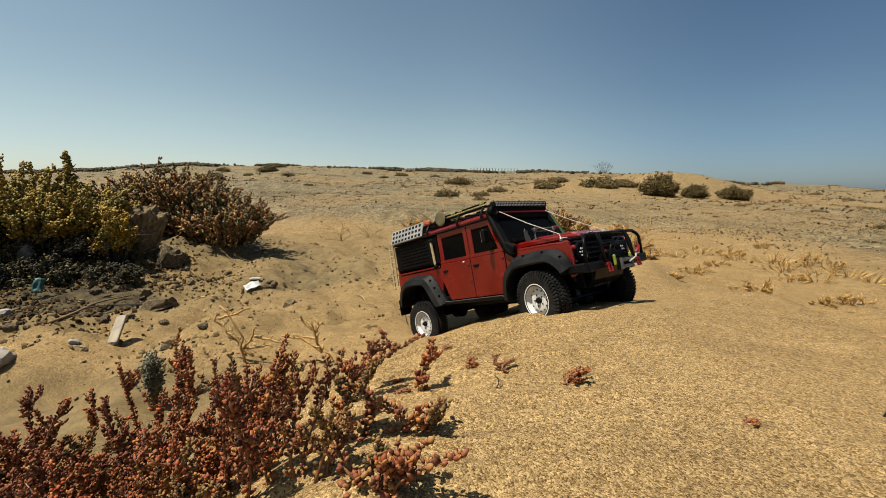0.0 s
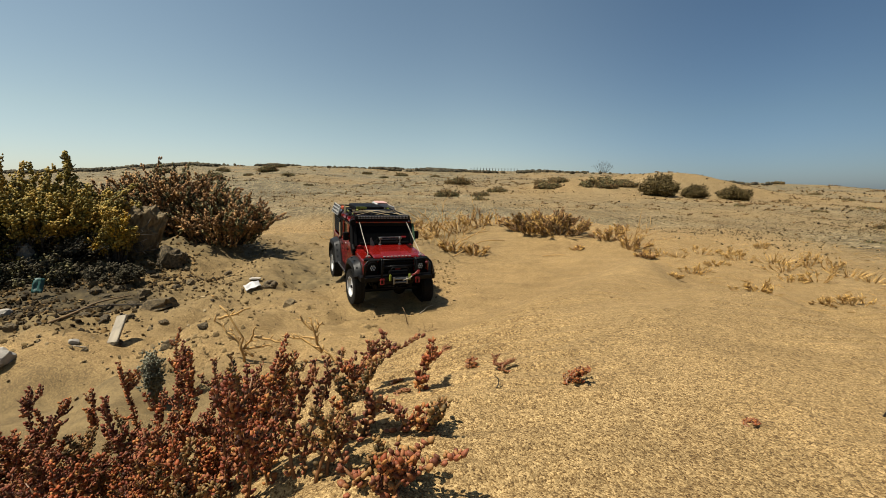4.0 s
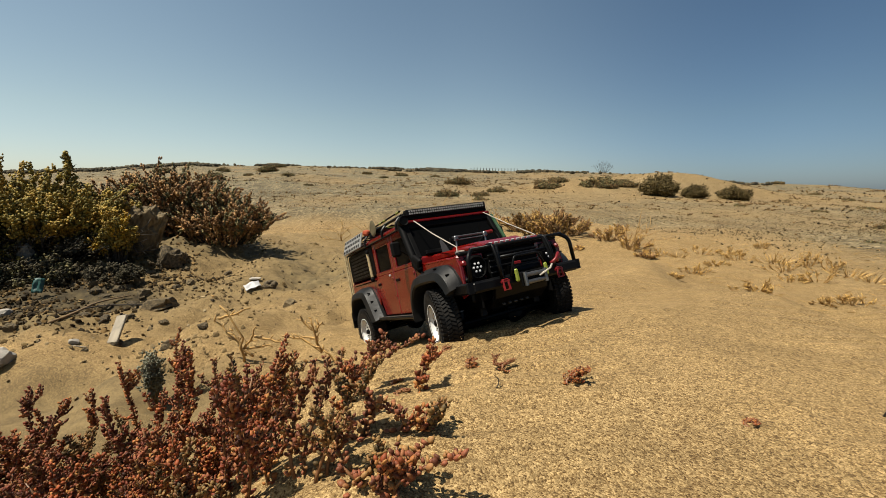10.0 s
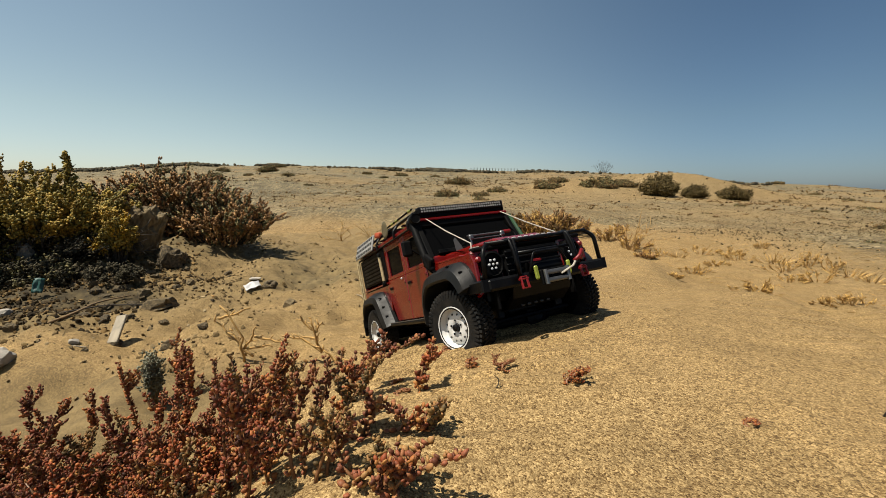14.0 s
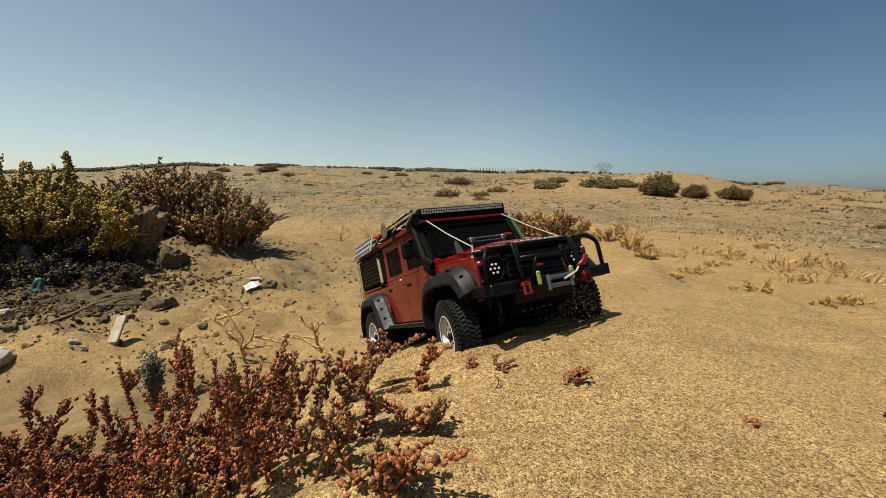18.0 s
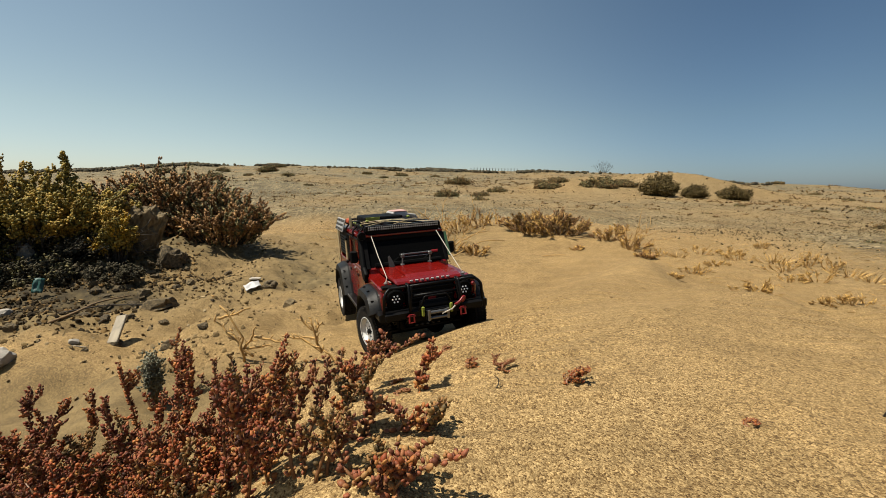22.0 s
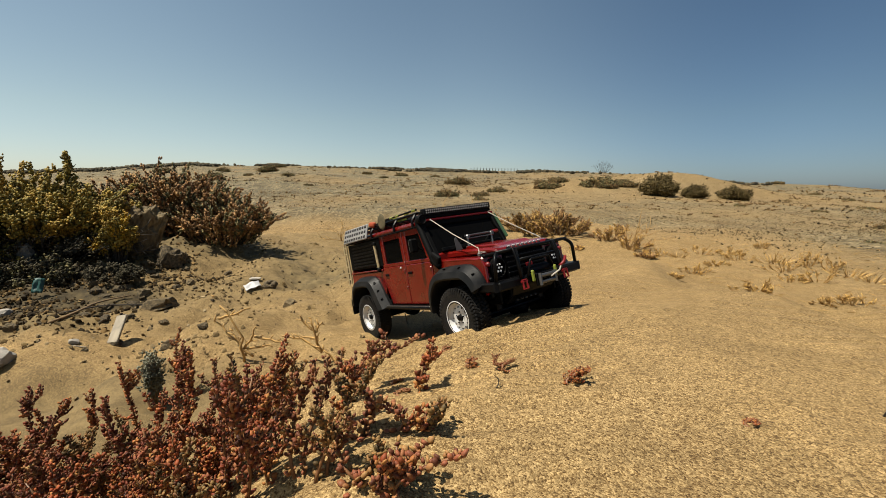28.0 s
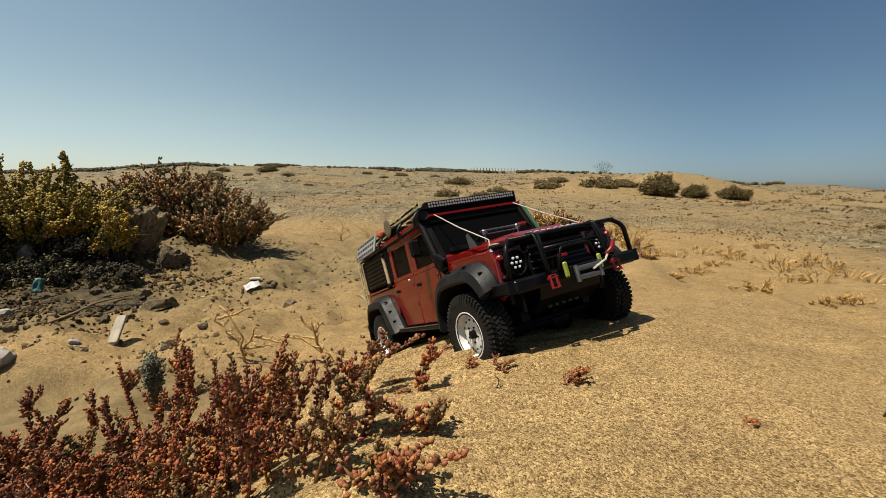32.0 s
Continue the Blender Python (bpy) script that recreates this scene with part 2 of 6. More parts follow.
M_GOLDLEAF = leafy("golden_leaf", (0.18, 0.102, 0.009), (0.444, 0.252, 0.018), (0.51, 0.336, 0.048), 0.5, 0.05)
M_GREENLEAF = leafy("olive_leaf", (0.0756, 0.0644, 0.0149), (0.232, 0.175, 0.0345), (0.403, 0.293, 0.069), 0.6, 0.05)
M_BROWNLEAF = leafy("brown_shrub_leaf", (0.0832, 0.0479, 0.0218), (0.287, 0.153, 0.0628), (0.469, 0.287, 0.117), 0.75)
M_DUSKLEAF = leafy("dusky_green_shrub_leaf", (0.0379, 0.0379, 0.019), (0.129, 0.117, 0.0517), (0.276, 0.224, 0.0949), 0.75)
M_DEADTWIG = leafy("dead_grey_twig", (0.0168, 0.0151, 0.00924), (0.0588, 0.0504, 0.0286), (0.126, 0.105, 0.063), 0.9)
M_GRAIN = leafy("flying_sand", (0.18, 0.114, 0.042), (0.276, 0.186, 0.078), (0.36, 0.27, 0.144), 0.9)
M_CLOD = leafy("sand_clod", (0.0864, 0.0586, 0.027), (0.184, 0.126, 0.054), (0.259, 0.184, 0.084), 0.95)
M_DRYLEAF = leafy("dry_shrub_twig", (0.066, 0.036, 0.0132), (0.168, 0.096, 0.033), (0.264, 0.174, 0.072), 0.75)
M_GOLDTWIG = leafy("golden_dry_twig", (0.212, 0.106, 0.0246), (0.488, 0.291, 0.0772), (0.619, 0.409, 0.133), 0.75)
M_GREYLEAF = leafy("blue_grey_leaf", (0.066, 0.066, 0.042), (0.15, 0.15, 0.0986), (0.252, 0.252, 0.18), 0.7)
M_SCRUB = leafy("far_scrub", (0.040, 0.030, 0.010), (0.105, 0.076, 0.026), (0.19, 0.135, 0.050), 0.8)


# ---- mesh tools ----
def solid(name, bm, material, smooth=False):
    me = bpy.data.meshes.new(name)
    bm.normal_update()
    bm.to_mesh(me)
    bm.free()
    me.materials.append(material)
    if smooth:
        me.polygons.foreach_set("use_smooth", np.ones(len(me.polygons), bool))
    return me


def part(name, bm, material, parent, label="", smooth=False):
    ob = new(name, solid(name, bm, material, smooth))
    ob.parent = parent
    if label:
        tagged(ob, label)
    return ob


def mesh():
    return bmesh.new()


def box(bm, c, size, bevel=0.0, turn=(0, 0, 0), segments=1):
    """A box of that size about c, turned by degrees, its edges bevelled."""
    m = pose(*c, *turn) @ Matrix.Diagonal((*size, 1))
    vs = bmesh.ops.create_cube(bm, size=1.0, matrix=m)["verts"]
    if bevel:
        es = list({e for v in vs for e in v.link_edges})
        bmesh.ops.bevel(bm, geom=es, offset=bevel, segments=segments, affect="EDGES", profile=0.5)
    return bm


def prism(bm, outline, y0, y1, bevel=0.0):
    """An (x, z) outline drawn out from y0 to y1."""
    a = [bm.verts.new((x, y0, z)) for x, z in outline]
    b = [bm.verts.new((x, y1, z)) for x, z in outline]
    n = len(a)
    fs = [bm.faces.new(a), bm.faces.new(b[::-1])]
    for i in range(n):
        j = (i + 1) % n
        fs.append(bm.faces.new((a[j], a[i], b[i], b[j])))
    bmesh.ops.recalc_face_normals(bm, faces=fs)
    if bevel:
        es = list({e for f in fs[:2] for e in f.edges})
        bmesh.ops.bevel(bm, geom=es, offset=bevel, segments=1, affect="EDGES", profile=0.5)
    return bm


def tube(bm, path, r, n=8, closed=False, r_end=None):
    """A round bar along a path of points, tapering to r_end."""
    path = [Vector(p) for p in path]
    rings = []
    count = len(path)
    for i, p in enumerate(path):
        if closed:
            t = path[(i + 1) % count] - path[i - 1]
        else:
            t = path[min(i + 1, count - 1)] - path[max(i - 1, 0)]
        t.normalize()
        u = t.orthogonal().normalized() if i == 0 else (u - t * u.dot(t)).normalized()
        v = t.cross(u)
        rr = r if r_end is None else r + (r_end - r) * i / max(1, count - 1)
        rings.append([bm.verts.new(p + rr * (math.cos(a) * u + math.sin(a) * v)) for a in (2 * math.pi * k / n for k in range(n))])
    for i in range(count if closed else count - 1):
        a, b = rings[i], rings[(i + 1) % count]
        for k in range(n):
            bm.faces.new((a[k], a[(k + 1) % n], b[(k + 1) % n], b[k]))
    if not closed:
        bm.faces.new(rings[0][::-1])
        bm.faces.new(rings[-1])
    return bm


def lathe(bm, profile, n=32, axis="y", center=(0, 0, 0), caps=True):
    """A profile of (radius, along) turned round the axis."""
    rings = []
    for r, h in profile:
        ring = []
        for k in range(n):
            a = 2 * math.pi * k / n
            c, s = r * math.cos(a), r * math.sin(a)
            p = {"y": (c, h, s), "x": (h, c, s), "z": (c, s, h)}[axis]
            ring.append(bm.verts.new(Vector(p) + Vector(center)))
        rings.append(ring)
    for a, b in zip(rings, rings[1:]):
        for k in range(n):
            bm.faces.new((a[k], a[(k + 1) % n], b[(k + 1) % n], b[k]))
    if caps:
        bm.faces.new(rings[0][::-1])
        bm.faces.new(rings[-1])
    bmesh.ops.recalc_face_normals(bm, faces=bm.faces[:])
    return bm


def bent(points, radius, n=4):
    """A path with its corners rounded."""
    pts = [Vector(p) for p in points]
    out = [pts[0]]
    for a, b, c in zip(pts, pts[1:], pts[2:]):
        u, v = (a - b), (c - b)
        r = min(radius, u.length * 0.45, v.length * 0.45)
        p, q = b + u.normalized() * r, b + v.normalized() * r
        for i in range(n + 1):
            t = i / n
            out.append(p * (1 - t) ** 2 + b * 2 * t * (1 - t) + q * t * t)
    out.append(pts[-1])
    return out


# ---- the ground: one sheet from the dune to the skyline ----
def lattice(ix, iy, seed):
    h = (ix.astype(np.int64) * 374761393 + iy.astype(np.int64) * 668265263 + seed * 974711) & 0x7FFFFFFF
    h = ((h ^ (h >> 13)) * 1274126177) & 0x7FFFFFFF
    return ((h ^ (h >> 16)) & 0xFFFF) / 65535.0


def bumps(x, y, size, seed=0):
    """Smooth noise from -1 to 1 with cells of that size."""
    u, v = np.asarray(x, float) / size, np.asarray(y, float) / size
    iu, iv = np.floor(u), np.floor(v)
    fu, fv = u - iu, v - iv
    fu, fv = fu * fu * (3 - 2 * fu), fv * fv * (3 - 2 * fv)
    a, b = lattice(iu, iv, seed), lattice(iu + 1, iv, seed)
    c, d = lattice(iu, iv + 1, seed), lattice(iu + 1, iv + 1, seed)
    return 2 * ((a * (1 - fu) + b * fu) * (1 - fv) + (c * (1 - fu) + d * fu) * fv) - 1


def step(a, b, v):
    t = np.clip((v - a) / (b - a), 0, 1)
    return t * t * (3 - 2 * t)


def hump(x, y, cx, cy, rx, ry, turn=0.0):
    c, s = math.cos(turn), math.sin(turn)
    dx, dy = x - cx, y - cy
    return np.exp(-(((c * dx + s * dy) / rx) ** 2 + ((-s * dx + c * dy) / ry) ** 2))


def height(x, y):
    x, y = np.asarray(x, float), np.asarray(y, float)
    d = np.hypot(x, y)
    az = np.degrees(np.arctan2(x, np.maximum(y, 1e-6)))
    # dune that the car climbs: its face looks away from the camera and to the left
    s0 = 0.5 * x - 0.87 * y
    s = 0.75 * x - 0.66 * y
    dune = 0.105 * step(-0.70, -0.37, s) + 0.30 * np.clip(0.6 * x - 0.75 * y + 0.50, 0, 0.24) * step(-0.52, -0.42, s) - 0.12 * np.clip(x - 0.3, 0, 0.5) * step(-0.5, -0.3, s)
    lee = 1 - 0.92 * step(0.68, 1.02, x + 0.05 * bumps(x, y, 0.5, 3) + 0.10 * np.clip(0.9 - y, 0, 1))
    dune = dune * np.where(y > 0, lee, 1) * (0.12 + 0.88 * step(-0.45, -0.06, x + 0.25 * (y - 0.4)))
    ripple = np.sin((s0 - 0.45 * x) * 230 + 4 * bumps(x, y, 0.22, 5)) + 0.5 * np.sin((s0 - 0.3 * x) * 410 + 5 * bumps(x, y, 0.15, 15)) + 1.1 * np.sin((s0 - 0.2 * x) * 88 + 3 * bumps(x, y, 0.35, 17))
    z = 0.008 + dune + 0.0034 * ripple * step(-0.62, -0.42, s) * (0.45 + 0.55 * bumps(x, y, 0.3, 6)) * step(1.6, 0.9, y) + 0.004 * bumps(x, y, 0.18, 4) * step(0.15, 0.5, d)
    z = z + 0.006 * hump(x, y, 0.37, 0.88, 0.05, 0.008, 0.35)
    z = z + 0.019 * hump(x, y, -0.13, 0.90, 0.17, 0.15)
    z = z + 0.020 * hump(x, y, -0.22, 1.52, 0.30, 0.40) + 0.015 * hump(x, y, 0.09, 0.665, 0.24, 0.15)
    # trampled hollow and rubble bank on the left
    left = step(-0.12, -0.45, x) * step(2.6, 1.2, y) * step(-0.2, 0.3, y)
    z = z + left * (0.034 * bumps(x, y, 0.17, 7) + 0.007 * bumps(x, y, 0.06, 8))
    # deep footprints in the hollow
    for fx, fy, fr in ((-0.60, 0.60, 0.9), (-0.44, 0.66, 0.5), (-0.70, 0.74, 0.2), (-0.50, 0.80, 1.2), (-0.33, 0.86, 0.4)):
        z = z - 0.026 * hump(x, y, fx, fy, 0.085, 0.05, fr) + 0.016 * hump(x, y, fx + 0.09, fy + 0.02, 0.05, 0.10, fr)
    z = z + 0.16 * hump(x, y, -1.75, 2.0, 0.75, 0.6) + 0.05 * hump(x, y, -1.25, 1.7, 0.5, 0.4)
    # sandy mound with the brown shrubs, and low swells round the basin
    z = z + 0.13 * hump(x, y, 0.62, 2.75, 0.85, 0.55, -0.25) + 0.06 * hump(x, y, -1.0, 4.3, 1.5, 0.5)
    z = z + 0.010 * bumps(x, y, 0.5, 9) * step(0.9, 1.6, d) + (0.006 + 0.009 * step(0.15, -0.3, x)) * (bumps(x, y, 0.12, 10) + 0.5 * bumps(x, y, 0.05, 16)) * step(0.8, 1.3, d) * step(4.5, 3, d)
    z = z + 0.014 * step(1.7, 2.1, y) * step(0.3, -0.2, x) * step(4.5, 3, d) * (bumps(x, y, 0.14, 25) + 0.5 * bumps(x, y, 0.06, 26))
    trod = step(-0.04, -0.22, x + 0.22 * (y - 1.0)) * step(0.75, 0.95, y) * step(3.2, 2.2, y)
    z = z + 1.4 * trod * (0.007 * bumps(x, y, 0.085, 27) + 0.0045 * bumps(x, y, 0.04, 28) - 0.006 * np.maximum(0, bumps(x, y, 0.13, 29)))
    # wheel ruts where the car comes and goes
    for off, w in ((-0.34, 0.03), (-0.14, 0.03)):
        z = z - 0.008 * np.exp(-((x - off - 0.30 * (1.3 - y) + 0.02 * bumps(x, y, 0.3, 11)) / w) ** 2) * step(0.75, 1.0, y) * step(2.4, 1.7, y)
    # the plain rises gently to the skyline
    rise = np.interp(az, [-52.3, -45.8, -39.7, -35.0, -30.2, -25.5, -20.4, -12.1, 3.5, 13.0, 19.3, 28.7, 35.7, 41.3, 46.0, 53.4],
                     [0.78, 1.08, 1.33, 1.68, 2.0, 1.86, 1.97, 1.87, 1.56, 1.47, 1.33, 0.81, 0.3, 0.18, -0.17, -0.37])
    far = np.clip((d - 3.6) / 41.0, 0, 1)
    tail = np.clip((d - 44.6), 0, None)
    z = z + np.where(y > -3, rise * far - 0.03 * tail, 0.0) * step(-12, 0, y)
    rough = step(4, 12, d)
    z = z + rough * (0.05 * bumps(x, y, 1.6, 12) + 0.07 * bumps(x, y, 4.0, 13) * step(8, 25, d) + 0.012 * bumps(x, y, 0.4, 14))
    z = z + step(6, 9, d) * step(8, -2, az) * (0.10 * bumps(x, y, 2.6, 18) + 0.035 * bumps(x, y, 0.9, 19)) * step(40, 25, d)
    # bush dunes on the hillside
    z = z + 0.34 * hump(x, y, 4.9, 9.4, 1.7, 1.0, 0.3) + 0.16 * hump(x, y, 6.3, 9.4, 1.6, 0.9, 0.2) + 0.18 * hump(x, y, 2.9, 9.8, 1.2, 0.9)
    z = z - 0.10 * hump(x, y, 9.5, 10.5, 3.0, 2.5)
    # the whole land leans up towards the hill
    return z + 0.021 * np.clip(y, -5, 45)


def place_z(x, y):
    return float(height(np.array([x]), np.array([y]))[0])


def build_ground():
    az = np.radians(np.concatenate([np.linspace(-54, 54, 620), np.linspace(58, 302, 62)]))
    rad = np.concatenate([[0.02], np.geomspace(0.1, 0.25, 36)[:-1], np.geomspace(0.25, 2.2, 400)[:-1], np.geomspace(2.2, 60, 180), np.geomspace(70, 3000, 22)])
    A, R = np.meshgrid(az, rad)
    X, Y = R * np.sin(A) + 0.012, R * np.cos(A) - 0.03
    Z = height(X, Y)
    na, nr = len(az), len(rad)
    me = bpy.data.meshes.new("ground")
    i, j = np.meshgrid(np.arange(nr - 1), np.arange(na), indexing="ij")
    k = (j + 1) % na
    quads = np.stack([i * na + j, i * na + k, (i + 1) * na + k, (i + 1) * na + j], -1).reshape(-1, 4)
    me.vertices.add(na * nr)
    me.vertices.foreach_set("co", np.stack([X, Y, Z], -1).ravel())
    me.loops.add(quads.size)
    me.loops.foreach_set("vertex_index", quads[:, ::-1].ravel().astype(np.int32))
    me.polygons.add(len(quads))
    me.polygons.foreach_set("loop_start", np.arange(0, quads.size, 4, dtype=np.int32))
    me.polygons.foreach_set("use_smooth", np.ones(len(quads), bool))
    me.update()
    me.validate()
    # its colour masks: grey gravel (red channel), dark grit with painted shade (green channel), black of clods and gap
    # shade (blue channel)
    n = bumps(X, Y, 1.2, 20) + 0.6 * bumps(X, Y, 0.4, 21)
    d = np.hypot(X, Y)
    streak = bumps(X + 0.3 * Y, Y * 2.5, 2.4, 22) + 0.6 * bumps(X, Y * 2.0, 0.8, 23)
    grav = step(3.2, 4.2, d + 0.4 * n) * (1.0 - 0.6 * step(6.0, 9, d + 1.2 * n)) + (0.5 + 0.4 * step(-0.3, 0.5, streak)) * step(6, 10, d)
    grav *= 1 - 0.55 * step(0.25, 0.6, hump(X, Y, 4.6, 9.0, 5.4, 2.7) + 0.12 * n)
    grav += 0.3 * step(0.5, -2.0, X) * step(4.0, 6.0, d)
    grav *= 1 - 0.20 * step(-0.5, 2.5, X) * step(3.5, 5, d)
    grav = np.maximum(grav, step(1.05, 1.7, X - 0.25 * Y + 0.3 * n) * step(1.2, 2.0, Y) * 0.85 * step(9, 6, d))
    grav = np.where(Y < -1, 0.25 * step(0, 0.8, n), grav)
    # bank: dark grit, deepened under the bushes in place of shade
    shade_grit = 0.75 * step(0.3, 0.8, hump(X, Y, -1.36, 1.32, 0.36, 0.28) + 0.25 * n) + 0.9 * step(0.25, 0.75, hump(X, Y, -1.75, 1.95, 0.75, 0.55) + 0.18 * n) + 0.35 * step(0.2, 0.6, hump(X, Y, -1.1, 1.5, 0.7, 0.6) + 0.25 * n)
    # darker in the foreground hollow and at the bank's foot
    shade_grit = shade_grit + 0.7 * step(0.2, 0.7, hump(X, Y, -0.64, 0.62, 0.40, 0.24) + 0.15 * n) + 0.5 * step(0.3, 0.8, hump(X, Y, -1.15, 1.02, 0.34, 0.16) + 0.25 * n)
    # trampled basin toned darker for the shading of its rough surface
    shade_grit = shade_grit + 0.26 * step(0.2, 0.7, hump(X, Y, -0.55, 1.22, 0.62, 0.42) + 0.3 * n)
    shade_grit = shade_grit + 0.5 * step(0.2, 0.7, hump(X, Y, -0.55, 2.35, 0.75, 0.85) + 0.35 * n)
    # dark clods and the shade between them, painted black
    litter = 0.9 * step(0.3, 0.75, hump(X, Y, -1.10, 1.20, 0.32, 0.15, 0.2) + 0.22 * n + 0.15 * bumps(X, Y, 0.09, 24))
    col = np.stack([np.clip(grav, 0, 1), np.clip(shade_grit, 0, 1), np.clip(litter, 0, 1), 1 + 0 * d], -1).astype(np.float32)
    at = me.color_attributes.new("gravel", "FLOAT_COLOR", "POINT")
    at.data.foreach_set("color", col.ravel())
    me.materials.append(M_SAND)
    return tagged(new("ground", me), "coarse yellow desert sand rising to a gravelly hillside", "ground", kind="structure")


ground = build_ground()


# ---- the model off-road car: x forward, y to its left, z up, origin on the ground between the axles ----
WHEEL_R = 0.0505
AXLE_X = 0.162


def arch(cx, cz, r, a0, a1, n=9):
    return [(cx + r * math.cos(radians(a0 + (a1 - a0) * i / n)), cz + r * math.sin(radians(a0 + (a1 - a0) * i / n))) for i in range(n + 1)]


def rounded(line):
    """The line with its corners cut, its ends kept."""
    out = [line[0]]
    for (a, b), (c, d) in zip(line, line[1:]):
        out += [(0.75 * a + 0.25 * c, 0.75 * b + 0.25 * d), (0.25 * a + 0.75 * c, 0.25 * b + 0.75 * d)]
    return out + [line[-1]]


def build_wheel(car, x, y, z, side):
    """A wheel whose outer face looks to side (1: left, -1: right). Hub mesh with tyre, rim and bolts as its parts."""
    hub = part("wheel", lathe(mesh(), [(0.006, side * -0.012), (0.008, side * -0.010), (0.008, side * 0.008), (0.0055, side * 0.012), (0.0055, side * 0.017), (0.003, side * 0.019)], 12), M_METAL_BLACK, car, "off-road wheel with white steel rim")
    hub.location = (x, y, z)
    bm = lathe(mesh(), [(0.029, -0.021), (0.045, -0.0225), (0.0515, -0.021), (0.0540, -0.017), (0.0548, -0.006), (0.0548, 0.006), (0.0540, 0.017), (0.0515, 0.021), (0.045, 0.0225), (0.029, 0.021)], 40, caps=False)
    lugs = 52
    for k in range(lugs):
        for row, yy in enumerate((-0.0165, -0.0055, 0.0055, 0.0165)):
            a = 2 * math.pi * (k + 0.5 * (row % 2)) / lugs
            r = 0.0548 if abs(yy) < 0.01 else 0.0538
            m = Matrix.Rotation(-a, 4, "Y") @ Matrix.Translation((r, yy, 0)) @ Matrix.Rotation(radians(20 * (1 if row % 2 else -1)), 4, "X")
            if abs(yy) > 0.01:
                m = m @ Matrix.Rotation(radians(-12 if yy > 0 else 12), 4, "Z")
            bmesh.ops.create_cube(bm, size=1.0, matrix=m @ Matrix.Diagonal((0.0050, 0.0095, 0.0040, 1)))
        for sy in (-1, 1):
            a = 2 * math.pi * (k + (0.5 if sy > 0 else 0)) / lugs
            m = Matrix.Rotation(-a, 4, "Y") @ Matrix.Translation((0.0497, sy * 0.0215, 0)) @ Matrix.Diagonal((0.0075, 0.0030, 0.0032, 1))
            bmesh.ops.create_cube(bm, size=1.0, matrix=m)
    part("tyre", bm, M_RUBBER, hub, "black mud-terrain tyre dusted with sand")
    s = side
    bm = lathe(mesh(), [(0.034, s * -0.019), (0.0345, s * 0.0), (0.0350, s * 0.020), (0.0325, s * 0.0222), (0.0305, s * 0.0205), (0.0292, s * 0.010), (0.0272, s * 0.0070), (0.0245, s * 0.0090), (0.0185, s * 0.0130), (0.0135, s * 0.0120), (0.0085, s * 0.0120), (0.0060, s * 0.0100)], 36)
    rim = part("rim", bm, M_WHEEL, hub, "white steel rim with round holes", True)
    part("wheel_back", lathe(mesh(), [(0.034, s * -0.0196), (0.034, s * -0.0225), (0.02, s * -0.024)], 20), M_BLACK, hub)
    for k in range(12):
        a = 2 * math.pi * k / 12
        bm = lathe(mesh(), [(0.0017, s * 0.0085), (0.0017, s * 0.0128), (0.0014, s * 0.0131)], 10, center=(0.0205 * math.cos(a), 0, 0.0205 * math.sin(a)))
        part("vent_hole", bm, M_RIMHOLE, rim)
    for k in range(5):
        a = 2 * math.pi * (k + 0.5) / 5
        part("wheel_nut", lathe(mesh(), [(0.0015, s * 0.011), (0.0015, s * 0.0140), (0.0008, s * 0.0146)], 6, center=(0.0112 * math.cos(a), 0, 0.0112 * math.sin(a))), M_BLACK, rim)
    # tyre and rim scaled to the size they show from the camera
    for ob in [hub] + list(hub.children_recursive):
        k = 0.87 if ob.name.startswith(("rim", "vent_hole", "wheel_nut")) else 0.88
        ob.data.transform(Matrix.Diagonal((k, 0.70, k, 1)))
    return hub


